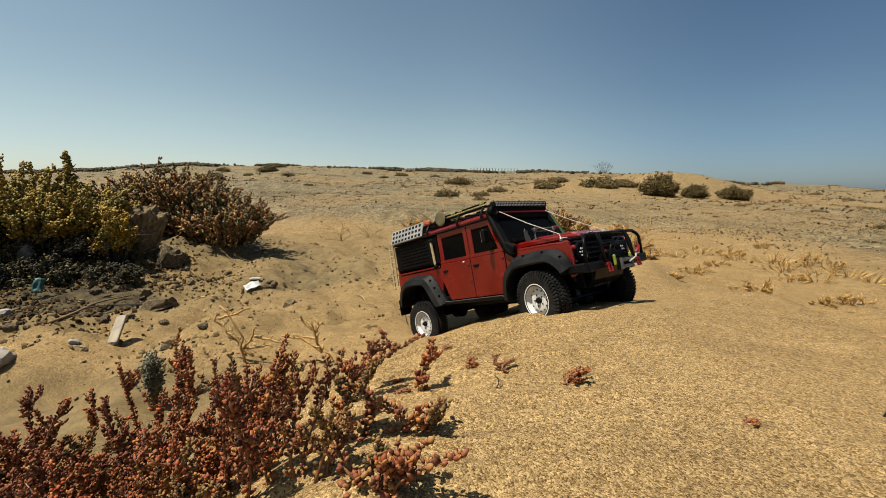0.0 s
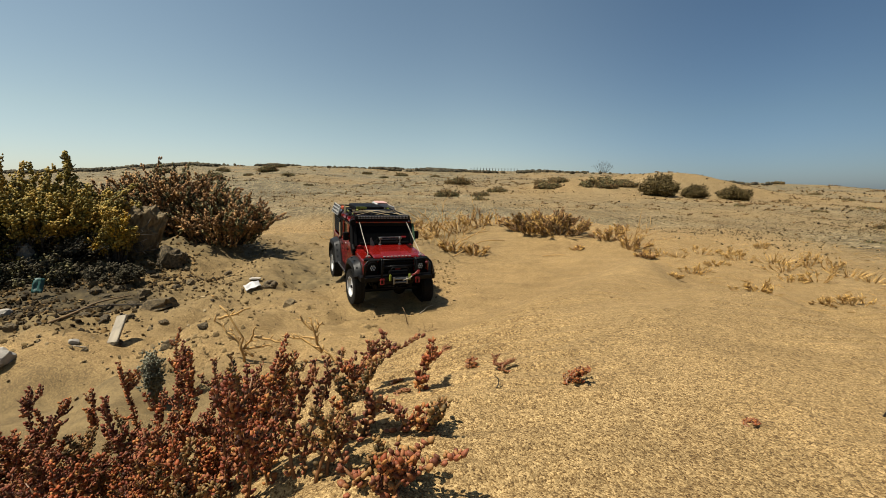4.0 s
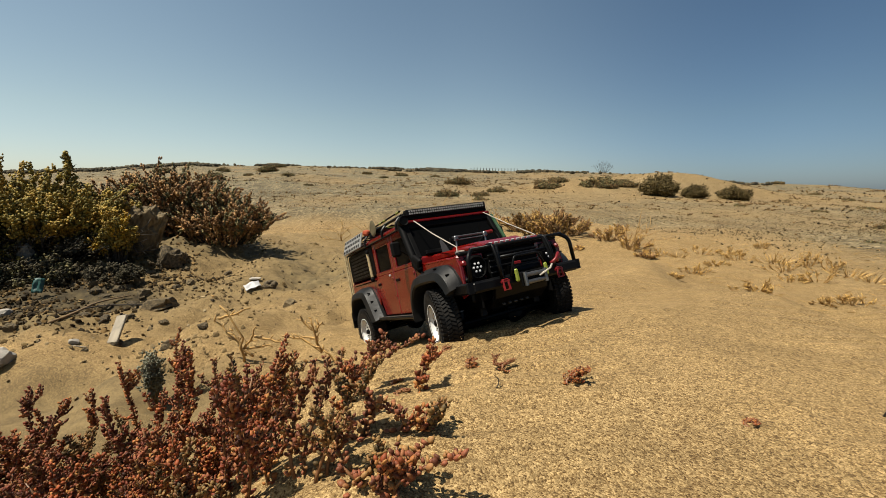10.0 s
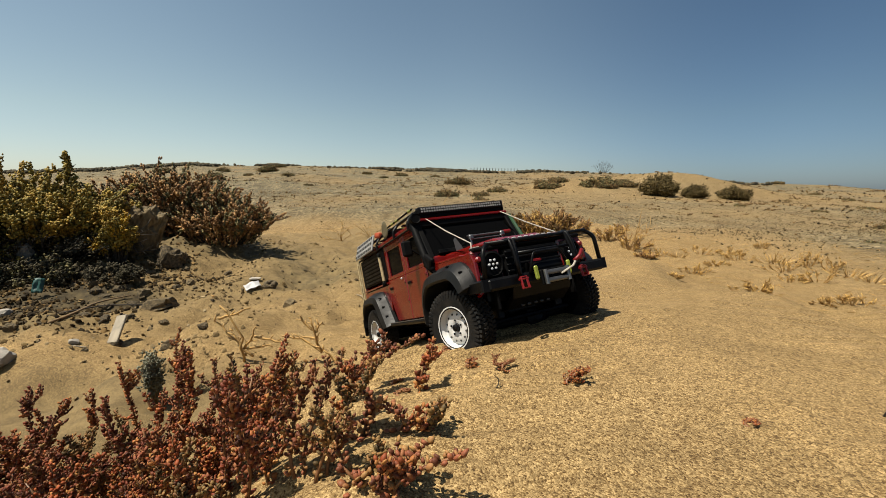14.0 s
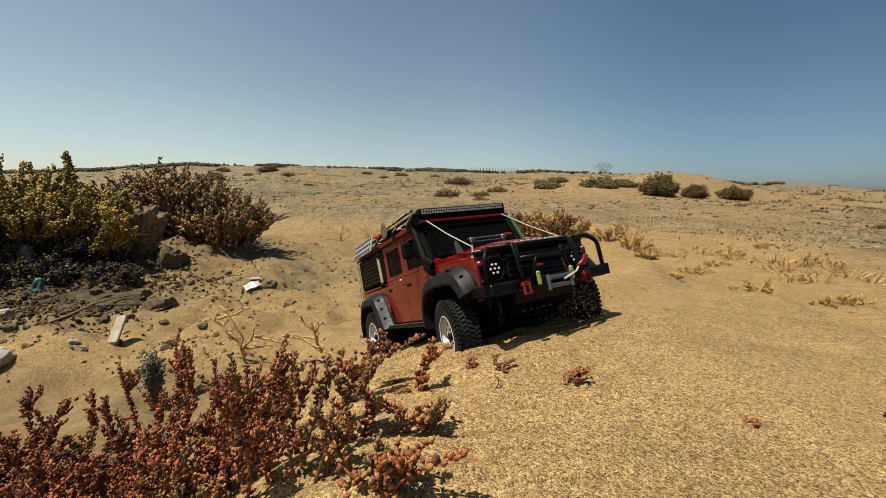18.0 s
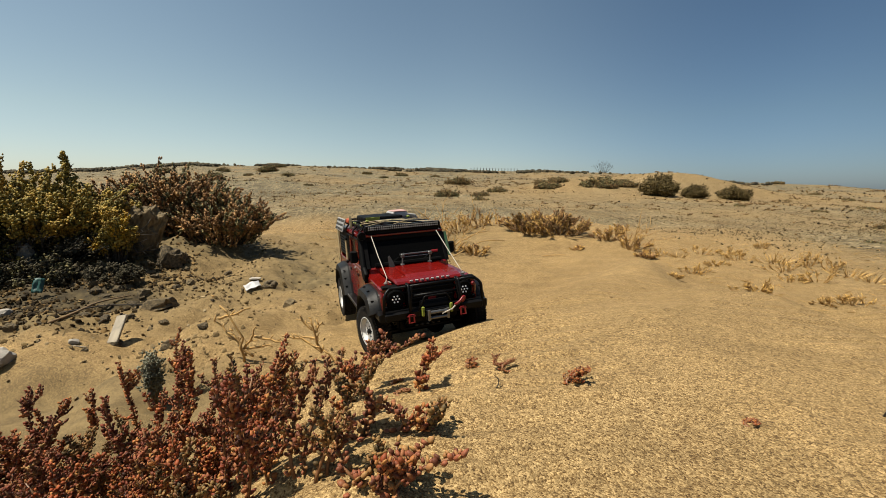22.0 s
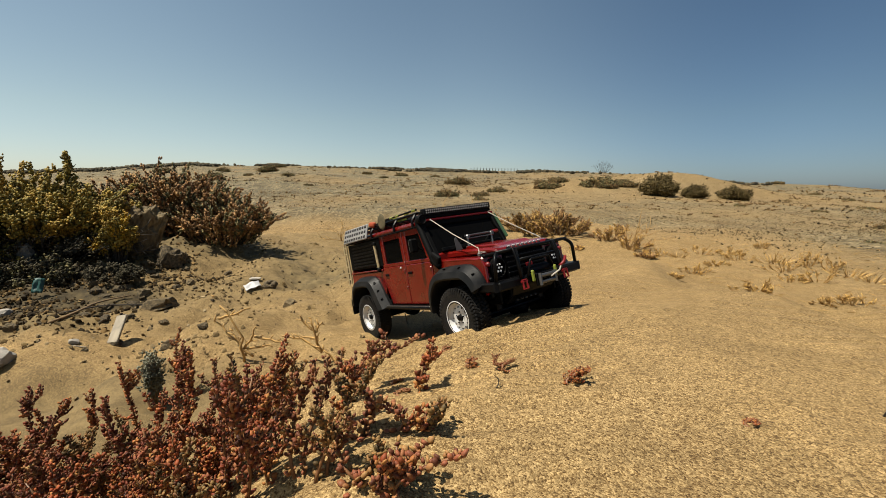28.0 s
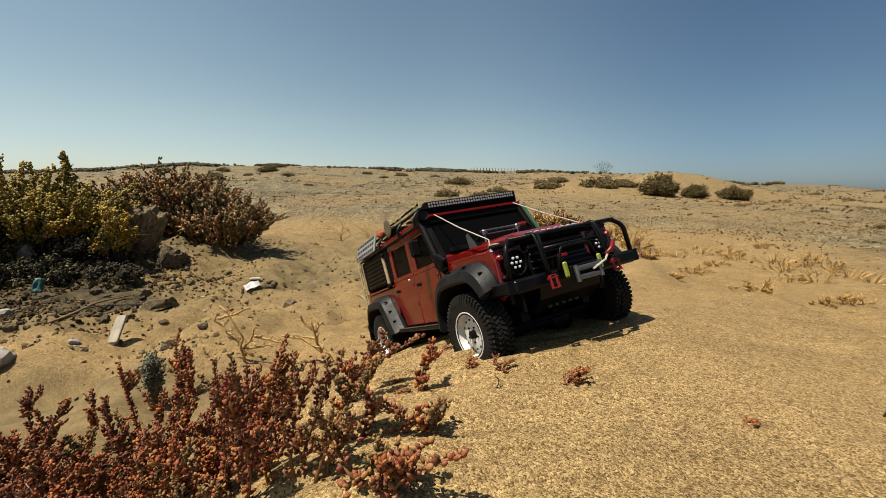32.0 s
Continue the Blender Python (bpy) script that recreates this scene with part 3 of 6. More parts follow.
def build_car():
    car = tagged(new("model_car"), "red model off-road station wagon with roof rack and white wheels", "model car")
    # chassis, floor and dark interior
    bm = box(mesh(), (-0.01, 0, 0.082), (0.38, 0.055, 0.018), 0.003)
    part("chassis", bm, M_METAL_BLACK, car)
    bm = box(mesh(), (-0.08, 0, 0.094), (0.335, 0.178, 0.010), 0.002)
    part("floor_pan", bm, M_BLACK, car)
    for x in (AXLE_X, -AXLE_X):
        bm = tube(mesh(), [(x, -0.085, 0.062), (x, 0.085, 0.062)], 0.0085, 10)
        lathe(bm, [(0.008, -0.014), (0.019, -0.010), (0.019, 0.010), (0.008, 0.014)], 14, "x", (x, 0.028 if x > 0 else 0.0, 0.062))
        part("axle", bm, M_METAL_BLACK, car)
        for sg in (-1, 1):
            bm = tube(mesh(), [(x - 0.012, sg * 0.062, 0.068), (x - 0.016, sg * 0.055, 0.135)], 0.0052, 8)
            part("shock_absorber", bm, M_METAL_BLACK, car)
            bm = mesh()
            coil = [(x - 0.013 - 0.004 * i / 60 + 0.0075 * math.cos(i * 0.62), sg * (0.061 - 0.006 * i / 60) + 0.0075 * math.sin(i * 0.62), 0.074 + 0.055 * i / 60) for i in range(61)]
            tube(bm, coil, 0.0012, 5)
            part("coil_spring", bm, M_STEEL, car)
            bm = tube(mesh(), [(x * 0.93, sg * 0.045, 0.060), (x * 0.20, sg * 0.030, 0.078)], 0.0036, 6)
            part("suspension_link", bm, M_METAL_BLACK, car)
    bm = tube(mesh(), [(0.182, -0.08, 0.066), (0.182, 0.08, 0.066)], 0.0032, 6)
    part("steering_rod", bm, M_METAL_BLACK, car)
    # skid plate with small pale bolt heads, gearbox, servo and cross members close the underside
    bm = prism(mesh(), [(0.238, 0.112), (0.232, 0.094), (0.212, 0.080), (0.150, 0.076), (0.150, 0.082), (0.208, 0.086), (0.226, 0.098), (0.230, 0.112)], -0.050, 0.050, 0.001)
    skid = part("skid_plate", bm, M_METAL_BLACK, car, "black steel skid plate under the bumper")
    for k in range(5):
        part("bolt", box(mesh(), (0.2185, -0.028 + 0.011 * k, 0.0835), (0.004, 0.0055, 0.003), 0.0008, (0, 40, 0)), M_RIMHOLE, skid)
    # rails, tray, gearbox, engine block and cross members: unseen, added to block light beneath
    for y in (-0.052, 0.052):
        part("chassis_rail", box(mesh(), (0.0, y, 0.080), (0.40, 0.012, 0.020), 0.002), M_METAL_BLACK, car)
    part("battery_tray", box(mesh(), (-0.070, 0, 0.084), (0.120, 0.120, 0.012), 0.003), M_BLACK, car)
    part("gearbox", box(mesh(), (0.020, 0, 0.080), (0.110, 0.062, 0.030), 0.006, segments=2), M_METAL_BLACK, car)
    part("steering_servo", box(mesh(), (0.185, -0.012, 0.096), (0.022, 0.046, 0.022), 0.002), M_BLACK, car)
    part("engine_block", box(mesh(), (0.150, 0, 0.128), (0.110, 0.118, 0.050), 0.004), M_BLACK, car)
    for x in (0.206, -0.206):
        part("cross_member", box(mesh(), (x, 0, 0.104), (0.014, 0.150, 0.020), 0.003), M_METAL_BLACK, car)
    for x0, x1 in ((AXLE_X, 0.03), (-AXLE_X, 0.0)):
        part("drive_shaft", tube(mesh(), [(x0, 0.0, 0.066), (x1, 0.0, 0.074)], 0.0042, 8), M_STEEL, car)
    for y in (-0.05, 0.05):
        bm = box(mesh(), (0.01, y, 0.128), (0.045, 0.05, 0.016), 0.005)
        box(bm, (-0.012, y, 0.158), (0.014, 0.048, 0.055), 0.005, (0, -10, 0))
        box(bm, (-0.017, y, 0.192), (0.010, 0.026, 0.018), 0.004)
        part("seat", bm, M_BLACK, car)
    bm = box(mesh(), (0.084, 0, 0.160), (0.026, 0.165, 0.022), 0.004)
    part("dashboard", bm, M_BLACK, car)
    bm = tube(mesh(), [(0.058 + 0.004 * math.sin(a), 0.05 + 0.017 * math.cos(a), 0.172 + 0.017 * math.sin(a)) for a in (2 * math.pi * k / 16 for k in range(16))], 0.0016, 6, True)
    part("steering_wheel", bm, M_BLACK, car)

    belt, sill, gut = 0.169, 0.091, 0.236
    W = 0.0955
    for sg in (-1, 1):
        out, inn = sg * W, sg * (W - 0.006)
        name = "left" if sg > 0 else "right"
        # front wing with its wheel opening
        outline = [(0.0905, sill + 0.004), (0.0905, belt)] + [(0.195, 0.1655), (0.224, 0.160), (0.2285, 0.150), (0.2285, 0.108)] + [(AXLE_X + 0.058, 0.104), (AXLE_X + 0.045, 0.126), (AXLE_X + 0.028, 0.142), (AXLE_X - 0.034, 0.142), (AXLE_X - 0.058, 0.124), (AXLE_X - 0.064, 0.10)]
        part("front_wing", prism(mesh(), outline, inn, out, 0.0012), M_RED, car)
        bm = box(mesh(), (0.159, sg * 0.080, 0.1635), (0.134, 0.031, 0.006), 0.0025, (0, 2.2, 0))
        part("wing_top", bm, M_RED, car)
        bm = box(mesh(), (0.159, sg * 0.0895, 0.150), (0.130, 0.008, 0.024), 0.002)
        part("inner_arch", box(bm, (AXLE_X, sg * 0.066, 0.152), (0.13, 0.05, 0.004), 0.001), M_BLACK, car)
        # black plates fill the arches, where only deep shade shows
        for x in (AXLE_X, -AXLE_X):
            part("wheel_well", box(mesh(), (x - 0.003, sg * 0.066, 0.118), (0.128, 0.004, 0.068), 0.001), M_BLACK, car)
        # doors
        front = [(0.0885, sill + 0.028), (0.0885, belt), (0.0005, belt), (0.0005, sill), (0.078, sill)]
        rear = [(-0.0015, sill), (-0.0015, belt), (-0.0915, belt), (-0.0915, sill + 0.040), (-0.075, sill)]
        for lower, x0, x1 in ((front, 0.0005, 0.0885), (rear, -0.0915, -0.0015)):
            door = part("door", prism(mesh(), lower, inn, out + sg * 0.0008, 0.0012), M_RED, car)
            bm = box(mesh(), ((x0 + x1) / 2, sg * (W - 0.0035), belt + 0.0035), (x1 - x0, 0.007, 0.007), 0.001)
            top_front = x1 - (0.022 if x1 > 0 else 0)
            box(bm, ((x0 + top_front) / 2, sg * (W - 0.0055), gut - 0.006), (top_front - x0, 0.006, 0.012), 0.001)
            box(bm, (x0 + 0.006, sg * (W - 0.0045), (belt + gut) / 2), (0.012, 0.006, gut - belt), 0.001)
            if x1 > 0:
                prism(bm, [(x1, belt), (x1 - 0.010, belt), (x1 - 0.032, gut), (x1 - 0.022, gut)], inn, out - sg * 0.001, 0.0008)
            else:
                box(bm, (x1 - 0.005, sg * (W - 0.0045), (belt + gut) / 2), (0.010, 0.006, gut - belt), 0.001)
            part("window_frame", bm, M_RED, door)
            bm = mesh()
            if x1 > 0:
                prism(bm, [(x0 + 0.010, belt), (x1 - 0.008, belt), (x1 - 0.030, gut - 0.008), (x0 + 0.010, gut - 0.008)], sg * (W - 0.0055), sg * (W - 0.0042))
            else:
                box(bm, ((x0 + x1) / 2, sg * (W - 0.005), (belt + gut) / 2 - 0.002), (x1 - x0 - 0.016, 0.0013, gut - belt - 0.006))
            part("window_pane", bm, M_GLASS, door, "smoked side window")
            bm = tube(mesh(), [(x0 + 0.011, sg * (W - 0.0030), gut - 0.013), (x0 + 0.011, sg * (W - 0.0030), belt + 0.006)], 0.0011, 6)
            tube(bm, [(x0 + 0.011, sg * (W - 0.003), belt + 0.007), (x1 - 0.012, sg * (W - 0.003), belt + 0.007)], 0.0011, 6)
            part("window_seal", bm, M_BLACK, door)
            bm = box(mesh(), (x0 + 0.014, sg * (W + 0.0015), belt - 0.016), (0.014, 0.003, 0.005), 0.001)
            part("door_handle", bm, M_BLACK, door)
            for zz in (0.125, 0.158):
                part("door_hinge", box(mesh(), (x1 - 0.004, sg * (W + 0.001), zz), (0.006, 0.003, 0.005), 0.001), M_RED, door)
        bm = lathe(mesh(), [(0.0022, sg * 0.0), (0.0022, sg * 0.002), (0.0014, sg * 0.003)], 12, center=(-0.0185, sg * W, 0.1648))
        part("side_marker", bm, M_LENS, car, "small round white marker")
        # rear quarter: low red panel, dark slatted panel above
        outline = [(-0.0925, sill + 0.042), (-0.0925, belt - 0.006), (-0.255, belt - 0.006), (-0.255, 0.104)] + [(-AXLE_X - 0.064, 0.104), (-AXLE_X - 0.058, 0.124), (-AXLE_X - 0.034, 0.140), (-AXLE_X + 0.016, 0.140), (-AXLE_X + 0.040, 0.119), (-AXLE_X + 0.058, 0.094)]
        part("rear_quarter", prism(mesh(), outline, inn, out, 0.0012), M_RED, car)
        bm = box(mesh(), (-0.174, sg * (W - 0.004), (belt + gut) / 2 + 0.001), (0.158, 0.006, gut - belt - 0.006), 0.0012)
        panel = part("side_panel", bm, M_BLACK, car, "dark slatted rear side panel")
        for k in range(7):
            bm = box(mesh(), (-0.180, sg * (W - 0.0005), belt + 0.010 + 0.0075 * k), (0.105, 0.0022, 0.0036), 0.0006)
            part("slat", bm, M_METAL_BLACK, panel)
        bm = box(mesh(), (-0.174, sg * (W + 0.0002), belt - 0.0035), (0.160, 0.003, 0.0035), 0.0008)
        part("belt_trim", bm, M_RED, car)
        # wheel-arch flares with three notches each
        for x in (AXLE_X, -AXLE_X):
            outer = [(-0.078, 0.086), (-0.077, 0.112), (-0.070, 0.132), (-0.056, 0.148), (-0.040, 0.1565), (0.030, 0.1575), (0.044, 0.153), (0.055, 0.144), (0.0625, 0.132), (0.0655, 0.123)]
            inside = [(-0.066, 0.086), (-0.065, 0.108), (-0.059, 0.124), (-0.048, 0.136), (-0.034, 0.1425), (0.026, 0.1435), (0.036, 0.1405), (0.046, 0.133), (0.0535, 0.125), (0.0565, 0.119)]
            if x < 0:
                outer = [(-0.078, 0.095), (-0.077, 0.112), (-0.070, 0.134), (-0.056, 0.148), (-0.040, 0.155), (0.022, 0.155), (0.038, 0.150), (0.052, 0.132), (0.068, 0.104), (0.078, 0.088)]
                inside = [(-0.066, 0.095), (-0.065, 0.108), (-0.059, 0.124), (-0.048, 0.136), (-0.034, 0.141), (0.016, 0.141), (0.028, 0.136), (0.040, 0.120), (0.054, 0.097), (0.062, 0.086)]
            ring = [(x + a, b) for a, b in outer]
            inner = [(x + a * 0.95, b - 0.0045) for a, b in inside]
            for _ in range(2):
                ring, inner = rounded(ring), rounded(inner)
            bm = mesh()
            prof = []
            for (xo, zo), (xi, zi) in zip(ring, inner):
                prof.append([bm.verts.new(p) for p in ((xo, sg * (W - 0.002), zo), (xo, sg * (W + 0.004), zo), ((xo * 2 + xi) / 3, sg * (W + 0.021), (zo * 2 + zi) / 3 - 0.002), (xi, sg * (W + 0.0245), zi), (xi, sg * (W + 0.022), zi - 0.003), (xi, sg * (W - 0.014), zi - 0.002))])
            for a, b in zip(prof, prof[1:]):
                for k in range(6):
                    bm.faces.new((a[k], a[(k + 1) % 6], b[(k + 1) % 6], b[k]))
            bm.faces.new(prof[0][::-1])
            bm.faces.new(prof[-1])
            bmesh.ops.recalc_face_normals(bm, faces=bm.faces[:])
            flare = part("wheel_flare", bm, M_FLARE, car, "grey plastic wheel-arch flare")
            for k in range(3):
                if x > 0:
                    px, pz, tilt = ((x + 0.052, 0.1415, 50), (x + 0.020, 0.1535, 0), (x - 0.020, 0.1535, 0))[k]
                else:
                    px, pz, tilt = ((x + 0.042, 0.141, 50), (x + 0.053, 0.1235, 58), (x + 0.064, 0.105, 60))[k]
                bm = box(mesh(), (px, sg * (W + 0.0140), pz), (0.0020, 0.0060, 0.0026), 0.0006, (0, tilt, 0))
                part("notch", bm, M_BLACK, flare)
        # sill step
        bm = box(mesh(), (0.002, sg * (W + 0.006), 0.0865), (0.165, 0.022, 0.006), 0.002)
        step_ob = part("side_step", bm, M_METAL_BLACK, car, "black side step with bright edge")
        bm = box(mesh(), (0.002, sg * (W + 0.0155), 0.0900), (0.160, 0.002, 0.0016), 0.0004)
        part("step_edge", bm, M_STEEL, step_ob)
        # mirrors
        bm = box(mesh(), (0.066, sg * 0.112, 0.203), (0.008, 0.017, 0.026), 0.003)
        mir = part("door_mirror", bm, M_BLACK, car)
        part("mirror_arm", tube(mesh(), [(0.070, sg * 0.094, 0.190), (0.068, sg * 0.106, 0.200)], 0.002, 6), M_BLACK, mir)
        part("mirror_glass", box(mesh(), (0.0615, sg * 0.112, 0.203), (0.001, 0.014, 0.022)), M_STEEL, mir)
        # rope from the rack to the wing
        bm = tube(mesh(), [(0.0785, sg * 0.074, 0.2455), (0.138, sg * 0.0752, 0.2105), (0.199, sg * 0.0755, 0.1785), (0.203, sg * 0.079, 0.1700)], 0.0009, 6)
        part("limb_rope", bm, M_ROPE, car, "taut pale limb riser rope")
        bm = lathe(mesh(), [(0.0035, 0), (0.0035, 0.004), (0.002, 0.006)], 8, "z", (0.203, sg * 0.079, 0.166))
        anchor = part("rope_anchor", bm, M_STEEL, car)
        part("rope_hook", tube(mesh(), [(0.199, sg * 0.0760, 0.1725), (0.209, sg * 0.0705, 0.1705), (0.2085, sg * 0.0845, 0.1700)], 0.0008, 5, True), M_ROPE, anchor)
        # headlights
        ring = lathe(mesh(), [(0.0175, 0.0), (0.0175, 0.004), (0.0150, 0.0052), (0.0140, 0.002)], 24, "x", (0.2265, sg * 0.069, 0.143))
        lamp = part("headlight", ring, M_BLACK, car, "round headlight with seven white diodes")
        for k in range(7):
            a, r = 2 * math.pi * k / 6, (0 if k == 6 else 0.0062)
            part("diode", lathe(mesh(), [(0.0016, 0.0), (0.0016, 0.0016), (0.0008, 0.0021)], 8, "x", (0.2303, sg * 0.069 + r * math.cos(a), 0.143 + r * math.sin(a))), M_LED, lamp)
        for zz, r, mt in ((0.152, 0.0040, M_REDPLASTIC), (0.128, 0.0036, M_BLACK)):
            part("side_light", lathe(mesh(), [(r, 0), (r, 0.003), (r * 0.6, 0.005)], 12, "x", (0.227, sg * 0.0885, zz)), mt, car)

    # nose
    bm = box(mesh(), (0.220, 0, 0.139), (0.015, 0.094, 0.046), 0.003)
    grille = part("grille", bm, M_BLACK, car, "black front grille")
    for k in range(5):
        part("grille_bar", box(mesh(), (0.2285, 0, 0.122 + 0.0085 * k), (0.003, 0.092, 0.003), 0.0008), M_METAL_BLACK, grille)
    part("badge", box(mesh(), (0.2305, 0.002, 0.137), (0.002, 0.016, 0.009), 0.0015), M_REDPLASTIC, grille, "small red badge")
    for sg in (-1, 1):
        part("headlight_surround", box(mesh(), (0.2190, sg * 0.0730, 0.1440), (0.013, 0.0455, 0.043), 0.003), M_RED, car)
        part("headlight_panel", box(mesh(), (0.2225, sg * 0.0700, 0.139), (0.010, 0.0335, 0.044), 0.003), M_BLACK, car)
    part("front_panel", box(mesh(), (0.2225, 0, 0.1655), (0.012, 0.186, 0.006), 0.002), M_BLACK, car)
    # bonnet: raised middle between lower shoulders
    outline = [(0.098, 0.1675), (0.098, 0.1800), (0.130, 0.1795), (0.210, 0.1765), (0.2265, 0.1735), (0.2300, 0.1695), (0.2290, 0.1675)]
    part("bonnet", prism(mesh(), outline, -0.0665, 0.0665, 0.003), M_RED, car, "glossy red bonnet")
    bm = prism(mesh(), [(0.118, 0.178), (0.128, 0.1845), (0.200, 0.1810), (0.212, 0.1755)], -0.040, 0.040, 0.002)
    part("bonnet_bulge", bm, M_RED, car)
    for k in range(8):
        y = -0.0365 + 0.073 * k / 7
        part("bonnet_mark", box(mesh(), (0.2283, y, 0.1726), (0.0018, 0.0062, 0.0046), 0.0005, (0, 35, 0)), M_PALE, car, "plain pale mark")
    # grey rail on two clamps before the windscreen, red at its end, and the small plate beside it
    bm = tube(mesh(), [(0.106, -0.022, 0.2040), (0.106, 0.050, 0.2040)], 0.0019, 8)
    tube(bm, [(0.107, -0.016, 0.1985), (0.107, 0.046, 0.1985)], 0.0011, 6)
    rail = part("bonnet_rail", bm, M_STEEL, car, "grey steel rail before the windscreen")
    part("rail_end", tube(mesh(), [(0.106, 0.049, 0.2040), (0.106, 0.064, 0.2045)], 0.0032, 8), M_REDPLASTIC, rail, "red rail end")
    for y in (-0.016, 0.046):
        bm = box(mesh(), (0.107, y, 0.2015), (0.008, 0.009, 0.009), 0.002)
        tube(bm, [(0.107, y, 0.200), (0.108, y - 0.002, 0.180)], 0.0018, 6)
        box(bm, (0.109, y - 0.002, 0.1825), (0.010, 0.008, 0.004), 0.001)
        part("rail_clamp", bm, M_STEEL, rail)
    bm = prism(mesh(), [(-0.007, 0.0), (0.006, 0.0), (0.004, 0.010), (-0.001, 0.025), (-0.005, 0.022)], -0.0008, 0.0008, 0.0003)
    plate = part("spotter_plate", bm, M_RIMHOLE, car, "small grey triangular plate at the windscreen foot")
    plate.matrix_basis = pose(0.108, -0.040, 0.180, 0, -8, 72)
    part("scuttle", box(mesh(), (0.096, 0, 0.172), (0.012, 0.178, 0.018), 0.003), M_RED, car)
    part("scuttle_vent", box(mesh(), (0.0995, 0, 0.186), (0.006, 0.150, 0.007), 0.001, (0, -15, 0)), M_BLACK, car)
    # windscreen
    bm = mesh()
    for sg in (-1, 1):
        prism(bm, [(0.102, 0.180), (0.094, 0.180), (0.066, 0.240), (0.074, 0.240)], sg * 0.084, sg * 0.0925, 0.001)
    box(bm, (0.070, 0, 0.2385), (0.009, 0.184, 0.011), 0.002)
    ws = part("windscreen_frame", bm, M_BLACK, car, "black windscreen surround")
    part("header_lip", box(mesh(), (0.0745, 0, 0.2455), (0.004, 0.180, 0.0045), 0.0012), M_RED, ws)
    part("bar_mount", box(mesh(), (0.066, 0, 0.2520), (0.012, 0.166, 0.0080), 0.001), M_BLACK, car)
    part("windscreen_pane", prism(mesh(), [(0.0975, 0.181), (0.0962, 0.181), (0.0690, 0.235), (0.0703, 0.235)], -0.084, 0.084), M_GLASS, ws, "smoked windscreen")
    for y in (-0.05, 0.02):
        part("wiper", tube(mesh(), [(0.101, y, 0.181), (0.093, y + 0.030, 0.197), (0.0895, y + 0.034, 0.205)], 0.001, 5), M_BLACK, ws)
    # roof and tail
    bm = box(mesh(), (-0.095, 0, 0.2415), (0.330, 0.187, 0.012), 0.0056, segments=3)
    part("roof", bm, M_RED, car, "red roof panel")
    for sg in (-1, 1):
        part("gutter", box(mesh(), (-0.093, sg * 0.0955, 0.2365), (0.334, 0.004, 0.003), 0.0008), M_BLACK, car)
    bm = box(mesh(), (-0.254, 0, 0.165), (0.006, 0.186, 0.140), 0.002)
    tail = part("tailgate", bm, M_RED, car)
    part("rear_window", box(mesh(), (-0.2578, 0, 0.200), (0.002, 0.110, 0.045), 0.0005), M_GLASS, tail)
    wheel = lathe(mesh(), [(0.020, -0.285), (0.050, -0.283), (0.055, -0.272), (0.050, -0.261), (0.020, -0.259)], 28, "x", (0, 0.02, 0.165))
    part("spare_wheel", wheel, M_RUBBER, car)
    part("rear_bumper", box(mesh(), (-0.262, 0, 0.097), (0.016, 0.180, 0.014), 0.003), M_METAL_BLACK, car)
    for sg in (-1, 1):
        part("mud_flap", box(mesh(), (-0.238, sg * 0.100, 0.088), (0.003, 0.034, 0.036), 0.001), M_BLACK, car)
        part("tail_lamp", lathe(mesh(), [(0.006, -0.260), (0.006, -0.256)], 12, "x", (0, sg * 0.083, 0.150)), M_REDPLASTIC, car)

    # snorkel on the right-hand pillar
    sg = -1
    path = bent([(0.116, sg * 0.0965, 0.158), (0.102, sg * 0.0985, 0.168), (0.096, sg * 0.0985, 0.184), (0.071, sg * 0.0965, 0.238), (0.069, sg * 0.0960, 0.248)], 0.010)
    snorkel = part("snorkel", tube(mesh(), path, 0.0060, 10), M_BLACK, car, "black raised air intake", True)
    part("snorkel_base", box(mesh(), (0.107, sg * 0.0985, 0.171), (0.026, 0.009, 0.022), 0.004, (0, 30, 0), 2), M_BLACK, snorkel)
    part("snorkel_head", lathe(mesh(), [(0.0060, -0.008), (0.0085, -0.005), (0.0090, 0.004), (0.0080, 0.006), (0.0070, 0.005)], 18, "x", (0.078, sg * 0.0945, 0.2475)), M_BLACK, snorkel)

    # bull bar, bumper and winch
    bumper = part("front_bumper", box(mesh(), (0.2445, 0, 0.1165), (0.022, 0.196, 0.0155), 0.003), M_METAL_BLACK, car, "black steel winch bumper")
    for sg in (-1, 1):
        bm = prism(mesh(), [(0.2535, 0.1095), (0.2535, 0.1245), (0.232, 0.1245), (0.205, 0.1245), (0.216, 0.110)], sg * 0.092, sg * 0.107, 0.002)
        part("bumper_end", bm, M_METAL_BLACK, bumper)
        bm = tube(mesh(), bent([(0.250, sg * 0.098, 0.120), (0.252, sg * 0.095, 0.158), (0.246, sg * 0.084, 0.1680), (0.247, sg * 0.046, 0.1680)], 0.016, 5), 0.0029, 8)
        part("bull_bar_hoop", bm, M_METAL_BLACK, car, smooth=True)
        bm = tube(mesh(), bent([(0.256, sg * 0.050, 0.120), (0.255, sg * 0.050, 0.150), (0.248, sg * 0.049, 0.1700), (0.236, sg * 0.049, 0.1705)], 0.008, 4), 0.0027, 8)
        part("bull_bar_upright", bm, M_METAL_BLACK, car, smooth=True)
        bm = tube(mesh(), [(0.2565, sg * 0.049, 0.124), (0.2500, sg * 0.044, 0.168)], 0.0024, 6)
        part("bull_bar_brace", bm, M_METAL_BLACK, car)
